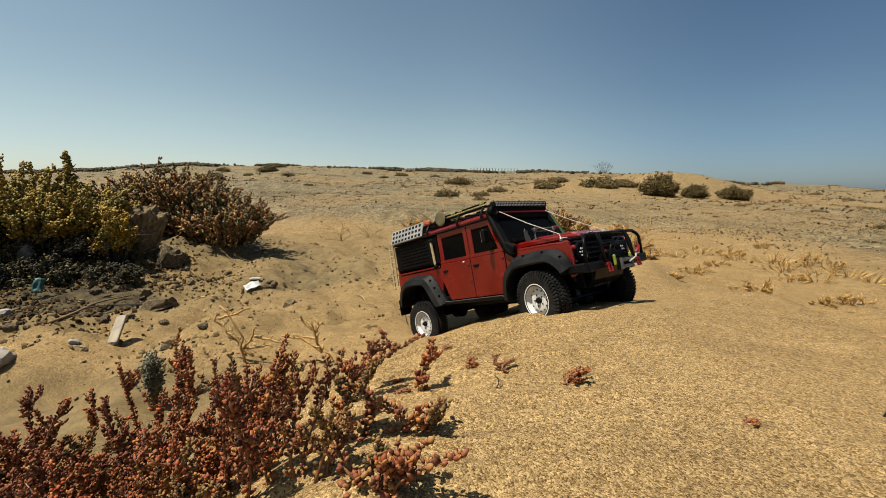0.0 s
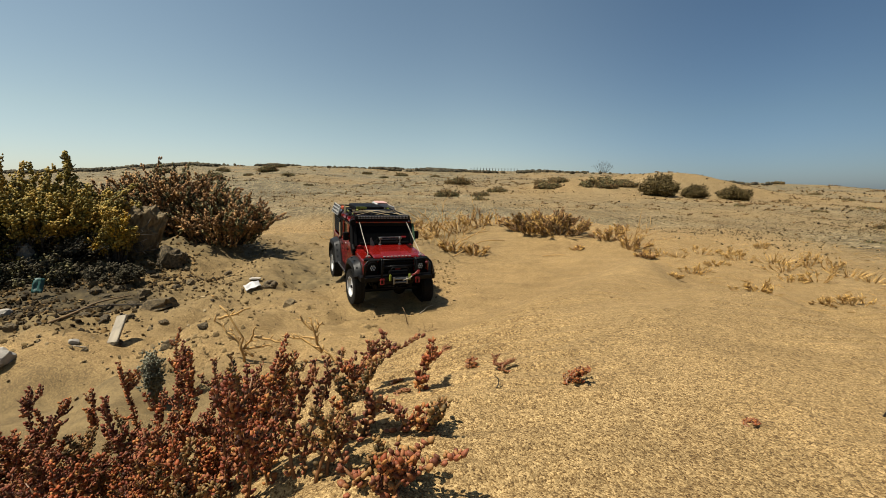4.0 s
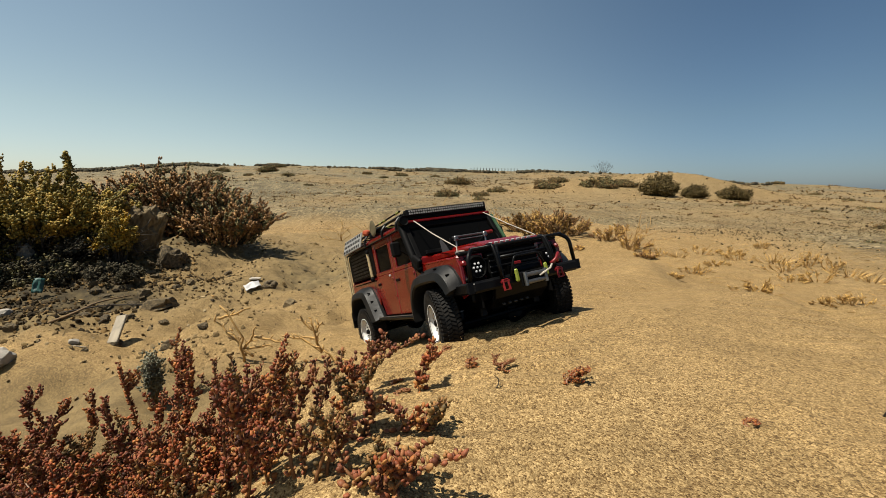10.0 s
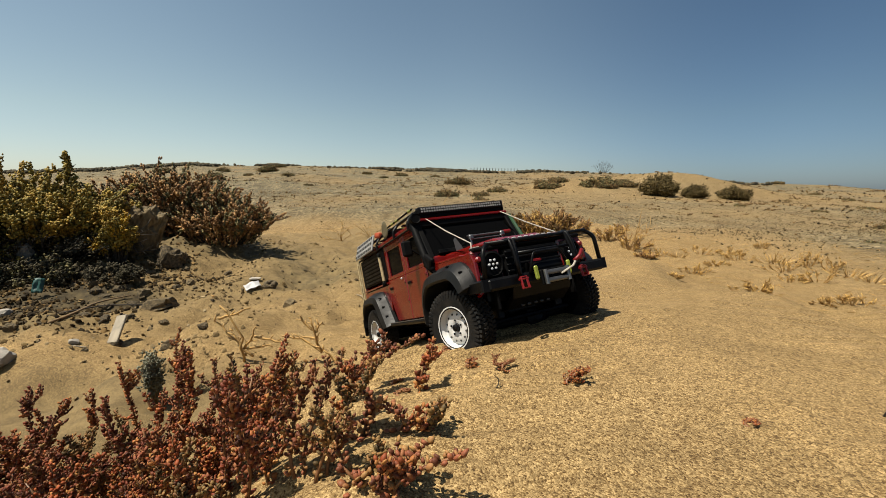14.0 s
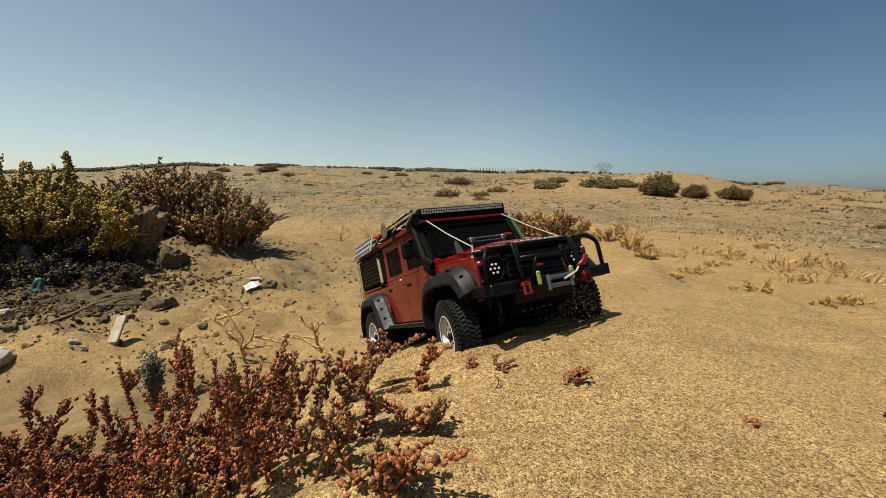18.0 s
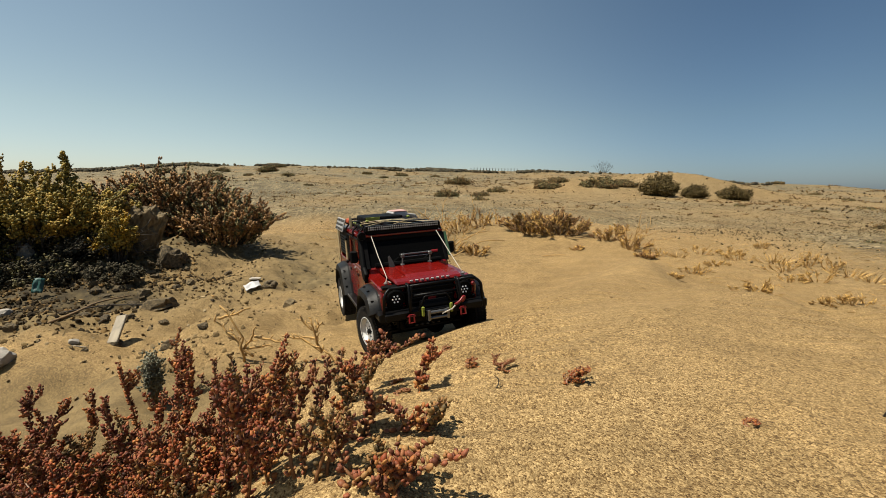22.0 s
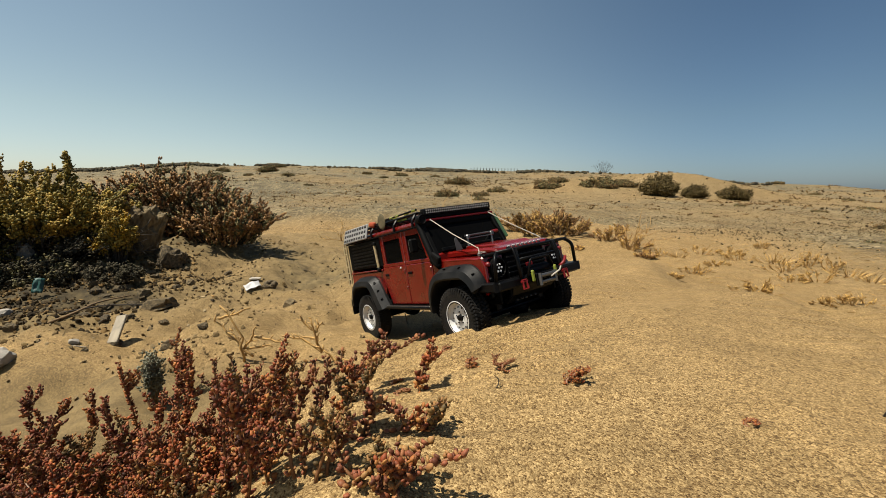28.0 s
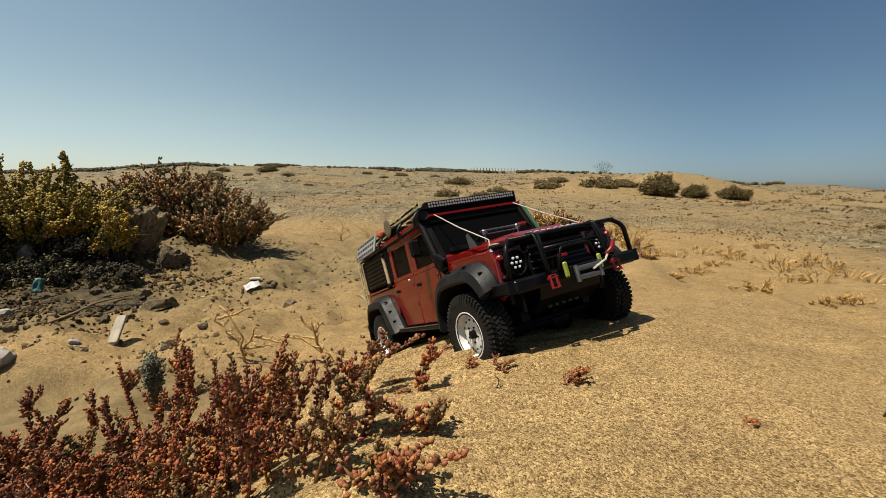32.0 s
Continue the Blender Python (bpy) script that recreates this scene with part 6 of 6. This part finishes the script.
sand_clods()
gravel("bank_gravel", "small dark pebbles strewn over the sandy bank", 7000, 1, -1.9, -0.15, 0.75, 2.2, 0.002, 0.015, gather=0.35)
gravel("basin_gravel", "sparse pebbles and crumbs on the basin sand", 1000, 2, -1.2, 1.2, 1.0, 3.2, 0.002, 0.007, gather=0.5)
gravel("plain_gravel", "grey gravel covering the plain and hillside", 95000, 3, 0, 0, 0, 0, 0.004, 0.016, fan=(3.2, 14), gather=0.9)
gravel("hill_stones", "dark stones scattered over the gravelly hillside", 16000, 5, 0, 0, 0, 0, 0.009, 0.034, fan=(3.6, 42), gather=1.4, material=M_LUMP)
gravel("side_gravel", "grey gravel beyond the dry grass", 9000, 4, 1.3, 4.2, 1.6, 4.2, 0.005, 0.022, gather=0.5)


def stick(name, label, a, b, r, material, sag=0.01):
    p, q = Vector((*a, place_z(*a) + r * 0.8)), Vector((*b, place_z(*b) + r * 1.5))
    path = [p.lerp(q, t) + (q - p).length * Vector((0.03 * math.sin(7 * t), 0.03 * math.sin(5 * t + 1), 0)) + Vector((0, 0, sag * math.sin(math.pi * t))) for t in (i / 8 for i in range(9))]
    return tagged(new(name, twigs(name, [(path, 1.0)], r, r * 0.55, material, 7)), label, "stick")


stick("driftwood", "dark weathered driftwood stick on rubble", (-0.955, 0.985), (-0.94, 1.24), 0.0035, M_WOOD, 0.008)
stick("driftwood", "dark weathered driftwood stick on rubble", (-0.99, 1.02), (-0.86, 1.22), 0.0026, M_DRIFT, 0.012)
stick("straw_stalk", "thin pale dry stalk on sand", (-0.86, 0.86), (-0.76, 0.87), 0.0018, M_BOARD, 0.003)
stick("straw_stalk", "thin pale dry stalk on sand", (0.05, 2.0), (0.32, 2.25), 0.003, M_TANTWIG, 0.03)
stick("straw_stalk", "thin pale dry stalk on sand", (0.47, 1.98), (0.58, 1.97), 0.0022, M_TANTWIG, 0.003)
JUNK = [
    (-0.628, 1.366, 0.048), (-0.663, 1.468, 0.044), (-1.138, 1.166, 0.035), (-0.738, 0.903, 0.056),
]
# litter: pale plastic scrap, flat disc, teal scrap, white board
bm = mesh()
bmesh.ops.create_grid(bm, x_segments=8, y_segments=6, size=0.5)
for v in bm.verts:
    v.co.z = 0.22 * noise.noise(v.co * 3.1) + 0.10 * v.co.x
bmesh.ops.solidify(bm, geom=bm.faces[:], thickness=0.04)
scrap = solid("plastic_scrap", bm, M_PALE, True)
x, y, w = JUNK[0]
ob = tagged(new("plastic_scrap", scrap), "crumpled white plastic scrap on sand", "litter")
ob.matrix_basis = pose(x, y, place_z(x, y) + 0.014, 30, -12, 35) @ Matrix.Diagonal((w, w * 0.6, w * 0.7, 1))
x, y, w = JUNK[1]
ob = tagged(new("flat_stone", stone_mesh("flat_stone", 41, M_PALEROCK, 0.4, 0.12)), "flat pale stone beside the plastic scrap", "stone")
ob.matrix_basis = pose(x, y, place_z(x, y) + 0.008, 0, 0, 10) @ Matrix.Diagonal((w, w * 0.6, w * 0.5, 1))
x, y, w = JUNK[2]
teal = scrap.copy()
teal.materials.clear()
teal.materials.append(M_TEAL)
ob = tagged(new("plastic_scrap", teal), "crumpled teal plastic scrap among stones", "litter")
ob.matrix_basis = pose(x, y, place_z(x, y) + 0.035, 70, 10, 30) @ Matrix.Diagonal((w * 0.7, w * 1.2, w, 1))
x, y, w = JUNK[3]
ob = tagged(new("board", solid("board", box(mesh(), (0, 0, 0), (0.026, 0.066, 0.006), 0.0012), M_BOARD)), "weathered white board propped on a stone", "board")
ob.matrix_basis = pose(x, y + 0.025, place_z(x, y) + 0.027, 52, -10, -8)

for k in range(22):
    rng = random.Random(70 + k)
    x, y = -1.48 + 0.24 * rng.gauss(0, 1), 1.42 + 0.10 * rng.gauss(0, 1)
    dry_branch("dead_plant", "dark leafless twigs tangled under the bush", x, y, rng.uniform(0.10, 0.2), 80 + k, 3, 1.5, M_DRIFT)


def forked_plant(x, y, seed, stems):
    """A dead plant of crooked stems: start (across, up), lean from upright, length and bend of each, in metres and degrees."""
    rng = np.random.default_rng(seed)
    ob = tagged(new("dead_plant"), "leafless tan forking dead plant in sand", "dead plant")
    ob.location = (x, y, place_z(x, y) - 0.004)
    for px, pz, lean, length, bend in stems:
        px, pz, length = 1.12 * px, 1.12 * pz, 1.12 * length
        p, path, spurs = np.array([px, 0.0, pz]), [], []
        steps = 7
        for i in range(steps + 1):
            path.append(tuple(p))
            a = radians(lean + bend * i / steps + rng.normal() * 11)
            p = p + np.array([math.sin(a), rng.normal() * 0.25, math.cos(a)]) * length / steps
            if rng.random() < 0.45:
                b = a + rng.choice([-1, 1]) * rng.uniform(0.5, 1.1)
                q = p + np.array([math.sin(b), 0.2, math.cos(b)]) * rng.uniform(0.005, 0.014)
                spurs.append(([tuple(p), tuple(q)], 0.6))
        attach("stem", twigs("stem", [(path, 1.0)] + spurs, 0.0028, 0.0015, M_TANTWIG, 5), ob)


forked_plant(-0.385, 0.785, 3, [(0, 0, -4, 0.120, -42), (-0.005, 0.033, -36, 0.060, -14), (-0.040, 0.080, 62, 0.062, 12), (-0.004, 0.022, 44, 0.055, -40), (0.016, 0.012, -58, 0.052, 50), (0.020, 0.048, 92, 0.066, 8), (0.006, 0.026, 78, 0.040, 4)])
forked_plant(-0.190, 0.775, 4, [(0, 0, -58, 0.045, 18), (-0.036, 0.024, -18, 0.062, 20), (-0.036, 0.024, -52, 0.076, -18), (-0.050, 0.063, -62, 0.034, 44), (-0.018, 0.010, 80, 0.030, 8), (-0.042, 0.048, -84, 0.030, 0), (-0.044, 0.058, 20, 0.022, 30)])
dry_branch("dead_plant", "dry straw-coloured plant beyond the basin", -0.60, 2.50, 0.12, 6, 6, 0.9, M_STRAW)
dry_branch("dead_plant", "dry straw-coloured plant beyond the basin", -0.45, 2.60, 0.10, 7, 6, 1.2, M_STRAW)
dry_branch("dead_plant", "tangled dry branches on a sand mound", 0.02, 2.1, 0.26, 9, 7, 1.6)
dry_branch("dead_plant", "tangled dry branches on a sand mound", -0.10, 2.45, 0.24, 10, 7, 1.4)
dry_branch("dead_plant", "tangled dry branches on a sand mound", 0.93, 2.1, 0.16, 12, 6, 1.5)
dry_branch("dead_plant", "tiny dark dead sprig in sand", 0.046, 0.365, 0.014, 11, 2, 0.5, M_DRIFT)


# no stick lies here: the brown strip stands in for a sand lip's shadow
stick("twig", "thin brown strip drawn for the shadow of a sand lip on the dune", (0.356, 0.880), (0.405, 0.917), 0.0011, M_WOOD, 0.001)
stick("straw_stalk", "pale straw stalk on sand", (-0.065, 1.144), (-0.032, 1.219), 0.0013, M_BOARD, 0.004)
stick("straw_stalk", "pale straw stalk on sand", (-0.278, 1.328), (-0.204, 1.202), 0.0013, M_BOARD, 0.004)
twig_foot = Vector((-0.091, 1.058, place_z(-0.091, 1.058) - 0.003))
tagged(new("upright_twig", twigs("upright_twig", [([twig_foot, twig_foot + Vector((-0.004, 0, 0.018)), twig_foot + Vector((-0.007, 0, 0.036)), twig_foot + Vector((-0.013, 0, 0.048))], 1.0)], 0.0014, 0.0008, M_WOOD, 6)), "thin dry twig standing in the sand", "twig")
dry_branch("dead_plant", "little brown dry sprout in sand", -0.037, 0.990, 0.026, 8, 4, 0.8, M_WOOD)


dry_branch("dead_plant", "small dark dry twig standing on the dune", 0.376, 0.339, 0.022, 15, 3, 0.8, M_DRIFT)


def far_fence():
    """A row of small posts on the skyline."""
    fence = tagged(new("fence"), "low row of thin grey posts on the skyline", "fence")
    me = solid("post", box(mesh(), (0, 0, 0.14), (0.05, 0.05, 0.34), 0.01), M_DRIFT)
    for k in range(16):
        x, y = 2.7 + 0.30 * k, 41.5 + 0.02 * k
        ob = attach("post", me, fence)
        ob.location = (x, y, place_z(x, y))


far_fence()


# ---- sand thrown up by the spinning wheels ----
def sand_spray(seed, n, spread):
    """A loose handful of flying grains."""
    rng = np.random.default_rng(seed)
    at = rng.normal(size=(n, 3)) * spread
    s = rng.uniform(0.0005, 0.0013, n)
    ob = new("sand_spray", many("sand_spray", pebble(), at, frames(rng.normal(size=(n, 3)), rng), np.stack([s, s, s], -1), M_GRAIN, False))
    return tagged(ob, "handful of sand grains thrown up by the wheel", "sand", kind="stuff")


# where each handful lies, how it flies, and the times of its throws
THROWS = []
for k in range(3):
    THROWS.append((sand_spray(600 + k, 1300, (0.010, 0.012, 0.014)), Vector((-0.185, 0.955 + 0.01 * k, 0.0)), Vector((-0.025 - 0.008 * k, 0.03, 0.040 + 0.010 * k)), [8.78 + 0.09 * k, 9.06 + 0.05 * k]))
for k in range(4):
    THROWS.append((sand_spray(610 + k, 900, (0.024, 0.016, 0.018)), Vector((0.060 + 0.028 * k, 0.57, 0.0)), Vector((0.03 + 0.02 * k, 0.02, 0.060 - 0.008 * k)), [15.4 + 0.13 * k + 0.55 * j for j in range(10)]))


# ---- what moves ----
CAR_PATH = [
    (0, 0.1535, 0.8632, 0.0736, -48.3, 15.4, -0.8, -11, 0),
    (0.5, 0.1454, 0.8714, 0.0748, -48.5, 14.4, -1.3, -4, 0),
    (1, 0.1278, 0.8979, 0.0768, -48.5, 12.7, -0.5, 4, 0),
    (1.5, 0.0795, 0.9439, 0.0689, -50.6, 10.2, -0.6, 8, 0),
    (2, -0.0108, 1.0306, 0.0463, -56.0, 4.2, -0.1, 12, 0),
    (2.5, -0.0720, 1.1060, 0.0453, -61.2, -0.7, 3.4, 14, 0),
    (3, -0.1271, 1.1896, 0.0409, -65.5, -3.7, 3.7, 17, 0),
    (3.5, -0.1937, 1.2979, 0.0365, -64.8, -5.2, -1.6, 8, 0),
    (4.5, -0.2387, 1.4654, 0.0406, -70.5, -3.9, -0.7, 0, 0),
    (5.5, -0.2630, 1.5552, 0.0415, -73.3, -2.8, -0.4, 0, 0),
    (6, -0.2630, 1.5552, 0.0415, -73.3, -2.8, -0.4, 0, 0),
    (6.5, -0.2630, 1.5552, 0.0415, -73.3, -2.8, -0.4, 0, 0),
    (7, -0.2536, 1.5101, 0.0378, -72.7, 0.2, 0.0, 0, 0),
    (7.5, -0.2144, 1.3597, 0.0403, -71.9, -3.4, -0.3, 0, 0),
    (8, -0.1312, 1.1205, 0.0410, -68.7, -2.9, 5.5, 12, 0),
    (8.5, -0.0210, 0.8681, 0.0625, -65.3, 10.0, 6.1, 25, 20),
    (9, 0.0194, 0.8044, 0.0740, -59.5, 15.6, 4.2, 11, 60),
    (9.5, 0.0270, 0.7918, 0.0713, -58.2, 16.9, 3.5, -7, 80),
    (10, 0.0263, 0.7826, 0.0689, -60.1, 16.3, 4.6, -15, 60),
    (10.5, 0.0262, 0.7679, 0.0667, -64.7, 16.6, 5.5, 5, 0),
    (11, 0.0304, 0.7628, 0.0677, -64.1, 16.9, 4.7, 4, 0),
    (11.5, 0.0339, 0.7553, 0.0687, -64.1, 17.3, 5.3, -2, 0),
    (12, 0.0334, 0.7471, 0.0683, -66.0, 17.0, 5.1, 4, 40),
    (12.5, 0.0379, 0.7415, 0.0691, -65.6, 17.4, 4.7, 10, 40),
    (13, 0.0419, 0.7380, 0.0706, -64.8, 17.8, 4.8, 12, 0),
    (13.5, 0.0501, 0.7312, 0.0725, -63.4, 18.5, 4.6, 17, 0),
    (14, 0.0529, 0.7291, 0.0732, -62.5, 18.5, 3.7, 15, 0),
    (14.5, 0.0524, 0.7258, 0.0721, -61.8, 18.5, 2.9, 0, 0),
    (16.5, 0.0510, 0.7219, 0.0713, -61.5, 18.5, 2.5, -9, 0),
    (17, 0.0514, 0.7195, 0.0711, -61.3, 18.3, 2.5, -10, 0),
    (17.5, 0.0503, 0.7192, 0.0698, -61.9, 18.1, 2.7, -12, 0),
    (18, 0.0500, 0.7180, 0.0699, -62.1, 18.0, 2.9, -10, 0),
    (18.5, 0.0499, 0.7189, 0.0700, -62.1, 17.9, 2.9, -7, 0),
    (19, 0.0489, 0.7218, 0.0695, -62.0, 17.8, 2.8, -4, 0),
    (19.5, 0.0461, 0.7259, 0.0701, -62.1, 17.1, 2.2, 1, 0),
    (20, 0.0424, 0.7327, 0.0717, -62.1, 16.3, 2.1, 5, 0),
    (20.5, 0.0363, 0.7445, 0.0742, -62.0, 15.3, 2.6, 10, 0),
    (21, 0.0241, 0.7582, 0.0783, -62.5, 14.3, 2.4, 9, 0),
    (21.5, -0.0249, 0.8381, 0.0787, -64.7, 9.9, 3.6, 9, 0),
    (22, -0.1003, 1.0014, 0.0347, -68.3, 0.1, 3.2, 13, 0),
    (22.5, -0.1062, 1.0060, 0.0358, -68.0, -1.2, 2.8, 16, 0),
    (23, -0.1022, 1.0024, 0.0345, -68.5, -0.7, 3.1, 14, 0),
    (23.5, -0.0784, 0.9690, 0.0369, -66.6, 3.3, 3.2, 23, 0),
    (24, -0.0837, 0.9749, 0.0357, -67.0, 2.3, 3.0, 29, 0),
    (24.5, -0.1304, 1.0469, 0.0401, -69.6, -2.7, 1.4, 17, 0),
    (25, -0.1780, 1.1679, 0.0443, -73.4, -6.3, 3.1, 5, 0),
    (25.5, -0.2141, 1.2665, 0.0337, -72.0, -5.7, 0.4, 0, 0),
    (26.3, -0.2261, 1.3264, 0.0313, -71.0, -4.8, -0.0, 3, 0),
    (26.9, -0.1572, 1.1665, 0.0388, -67.7, -0.4, 0.3, 6, 0),
    (27.5, -0.0432, 0.9567, 0.0464, -58.5, 6.1, 0.7, 8, 0),
    (28, 0.0319, 0.8613, 0.0678, -53.0, 12.1, 3.8, -1, 0),
    (28.5, 0.0507, 0.8270, 0.0701, -52.1, 14.6, 3.1, -8, 0),
    (29, 0.0609, 0.7932, 0.0770, -54.2, 16.5, 4.5, -35, 0),
    (29.5, 0.0600, 0.7370, 0.0829, -62.9, 17.1, 6.8, -39, 60),
    (30, 0.0629, 0.6945, 0.0882, -65.1, 18.3, 7.6, -1, 80),
    (30.5, 0.0712, 0.6848, 0.0888, -64.0, 18.9, 7.1, 7, 40),
    (31, 0.0777, 0.6803, 0.0884, -62.8, 19.0, 6.8, 10, 0),
    (31.5, 0.0778, 0.6729, 0.0881, -62.4, 18.9, 6.6, 6, 0),
    (32, 0.0779, 0.6729, 0.0880, -62.4, 18.9, 6.5, 2, 0),
]


def motions():
    """The car backs off, waits, drives up the dune again and again; its wheels roll and steer."""
    rows = [(t, pose(x, y, z, roll, -pitch, yaw)) for t, x, y, z, yaw, pitch, roll, steer, slip in CAR_PATH]
    walk(car, rows)
    ts = np.array([r[0] for r in CAR_PATH])
    xs, ys = np.array([r[1] for r in CAR_PATH]), np.array([r[2] for r in CAR_PATH])
    yaw = np.radians([r[4] for r in CAR_PATH])
    run = np.diff(xs) * np.cos(yaw[1:]) + np.diff(ys) * np.sin(yaw[1:])
    roll_on = np.concatenate([[0], np.cumsum(run)]) / WHEEL_R + np.cumsum([radians(r[8]) for r in CAR_PATH])
    fine = np.round(np.arange(0, 32.01, 0.1), 2)
    spin = np.interp(fine, ts, roll_on)
    steer = np.interp(fine, ts, [r[7] for r in CAR_PATH])
    body = [(r[0], rows[i][1]) for i, r in enumerate(CAR_PATH)]
    for hub, x, sg in car_wheels:
        p = hub.location.copy()
        if sg < 0:
            # the near wheels: the rear one hangs low in its rut at the start and rides up later on
            hang = np.interp(fine, [0, 1, 2, 3, 8.5, 9, 10, 12, 19, 22, 28, 30], [0.047, 0.052, 0.064, 0.068, 0.064, 0.054, 0.062, 0.072, 0.070, 0.064, 0.065, 0.071]) if x < 0 else np.interp(fine, [11.0, 12.0, 13.0, 13.8, 17.0, 18.0, 19.0, 20.0, 20.6, 21.0, 28.2, 29.0, 29.5, 30.0, 30.8], [0.075, 0.065, 0.067, 0.072, 0.072, 0.067, 0.067, 0.063, 0.068, 0.072, 0.072, 0.060, 0.070, 0.080, 0.073])
        else:
            # the far ones follow the sand
            reach = []
            for t, m in body:
                q = m @ Vector((p.x, p.y, 0.0))
                reach.append(min(0.080, max(0.056, place_z(q.x, q.y) - 0.016 + WHEEL_R - q.z)))
            hang = np.interp(fine, ts, reach)
        arm = sg * 0.026 if x > 0 else 0.0
        # steered about a king pin inboard of the wheel
        walk(hub, [(float(t), pose(p.x, p.y - arm, float(q), 0, 0, (a if x > 0 else 0)) @ Matrix.Translation((0, arm, 0)) @ Matrix.Rotation(float(b), 4, "Y")) for t, a, b, q in zip(fine, steer, spin, hang)])

    # each handful leaps up, turns over and falls back into the sand
    for ob, foot, leap, starts in THROWS:
        low = Vector((foot.x, foot.y, place_z(foot.x, foot.y) - 0.05))
        rows = [(0.0, pose(*low))]
        for j, t in enumerate(starts):
            up = low + Vector((leap.x, leap.y, leap.z + 0.05))
            down = low + Vector((leap.x * 1.6, leap.y * 1.6, 0))
            rows += [(t, pose(*low, 0, 0, 40 * j)), (t + 0.14, pose(*up, 20, 0, 40 * j)), (t + 0.36, pose(*down, 40, 0, 40 * j)), (t + 0.45, pose(*low, 0, 0, 40 * j + 20))]
        rows = [r for i, r in enumerate(rows) if i == 0 or r[0] > rows[i - 1][0] + 0.005]
        walk(ob, rows + [(32.0, pose(*low, 0, 0, 40 * j + 20))])

    # the tall twig leans to and fro in the breeze
    sway = [(t, SWAY_FOOT, 2.2 * math.sin(1.9 * t) + 1.6 * math.sin(0.73 * t + 1)) for t in np.arange(0, 32.01, 0.5)]
    walk(tall_twig, [(float(t), pose(*p, 0.4 * a, a, 0)) for t, p, a in sway])


motions()
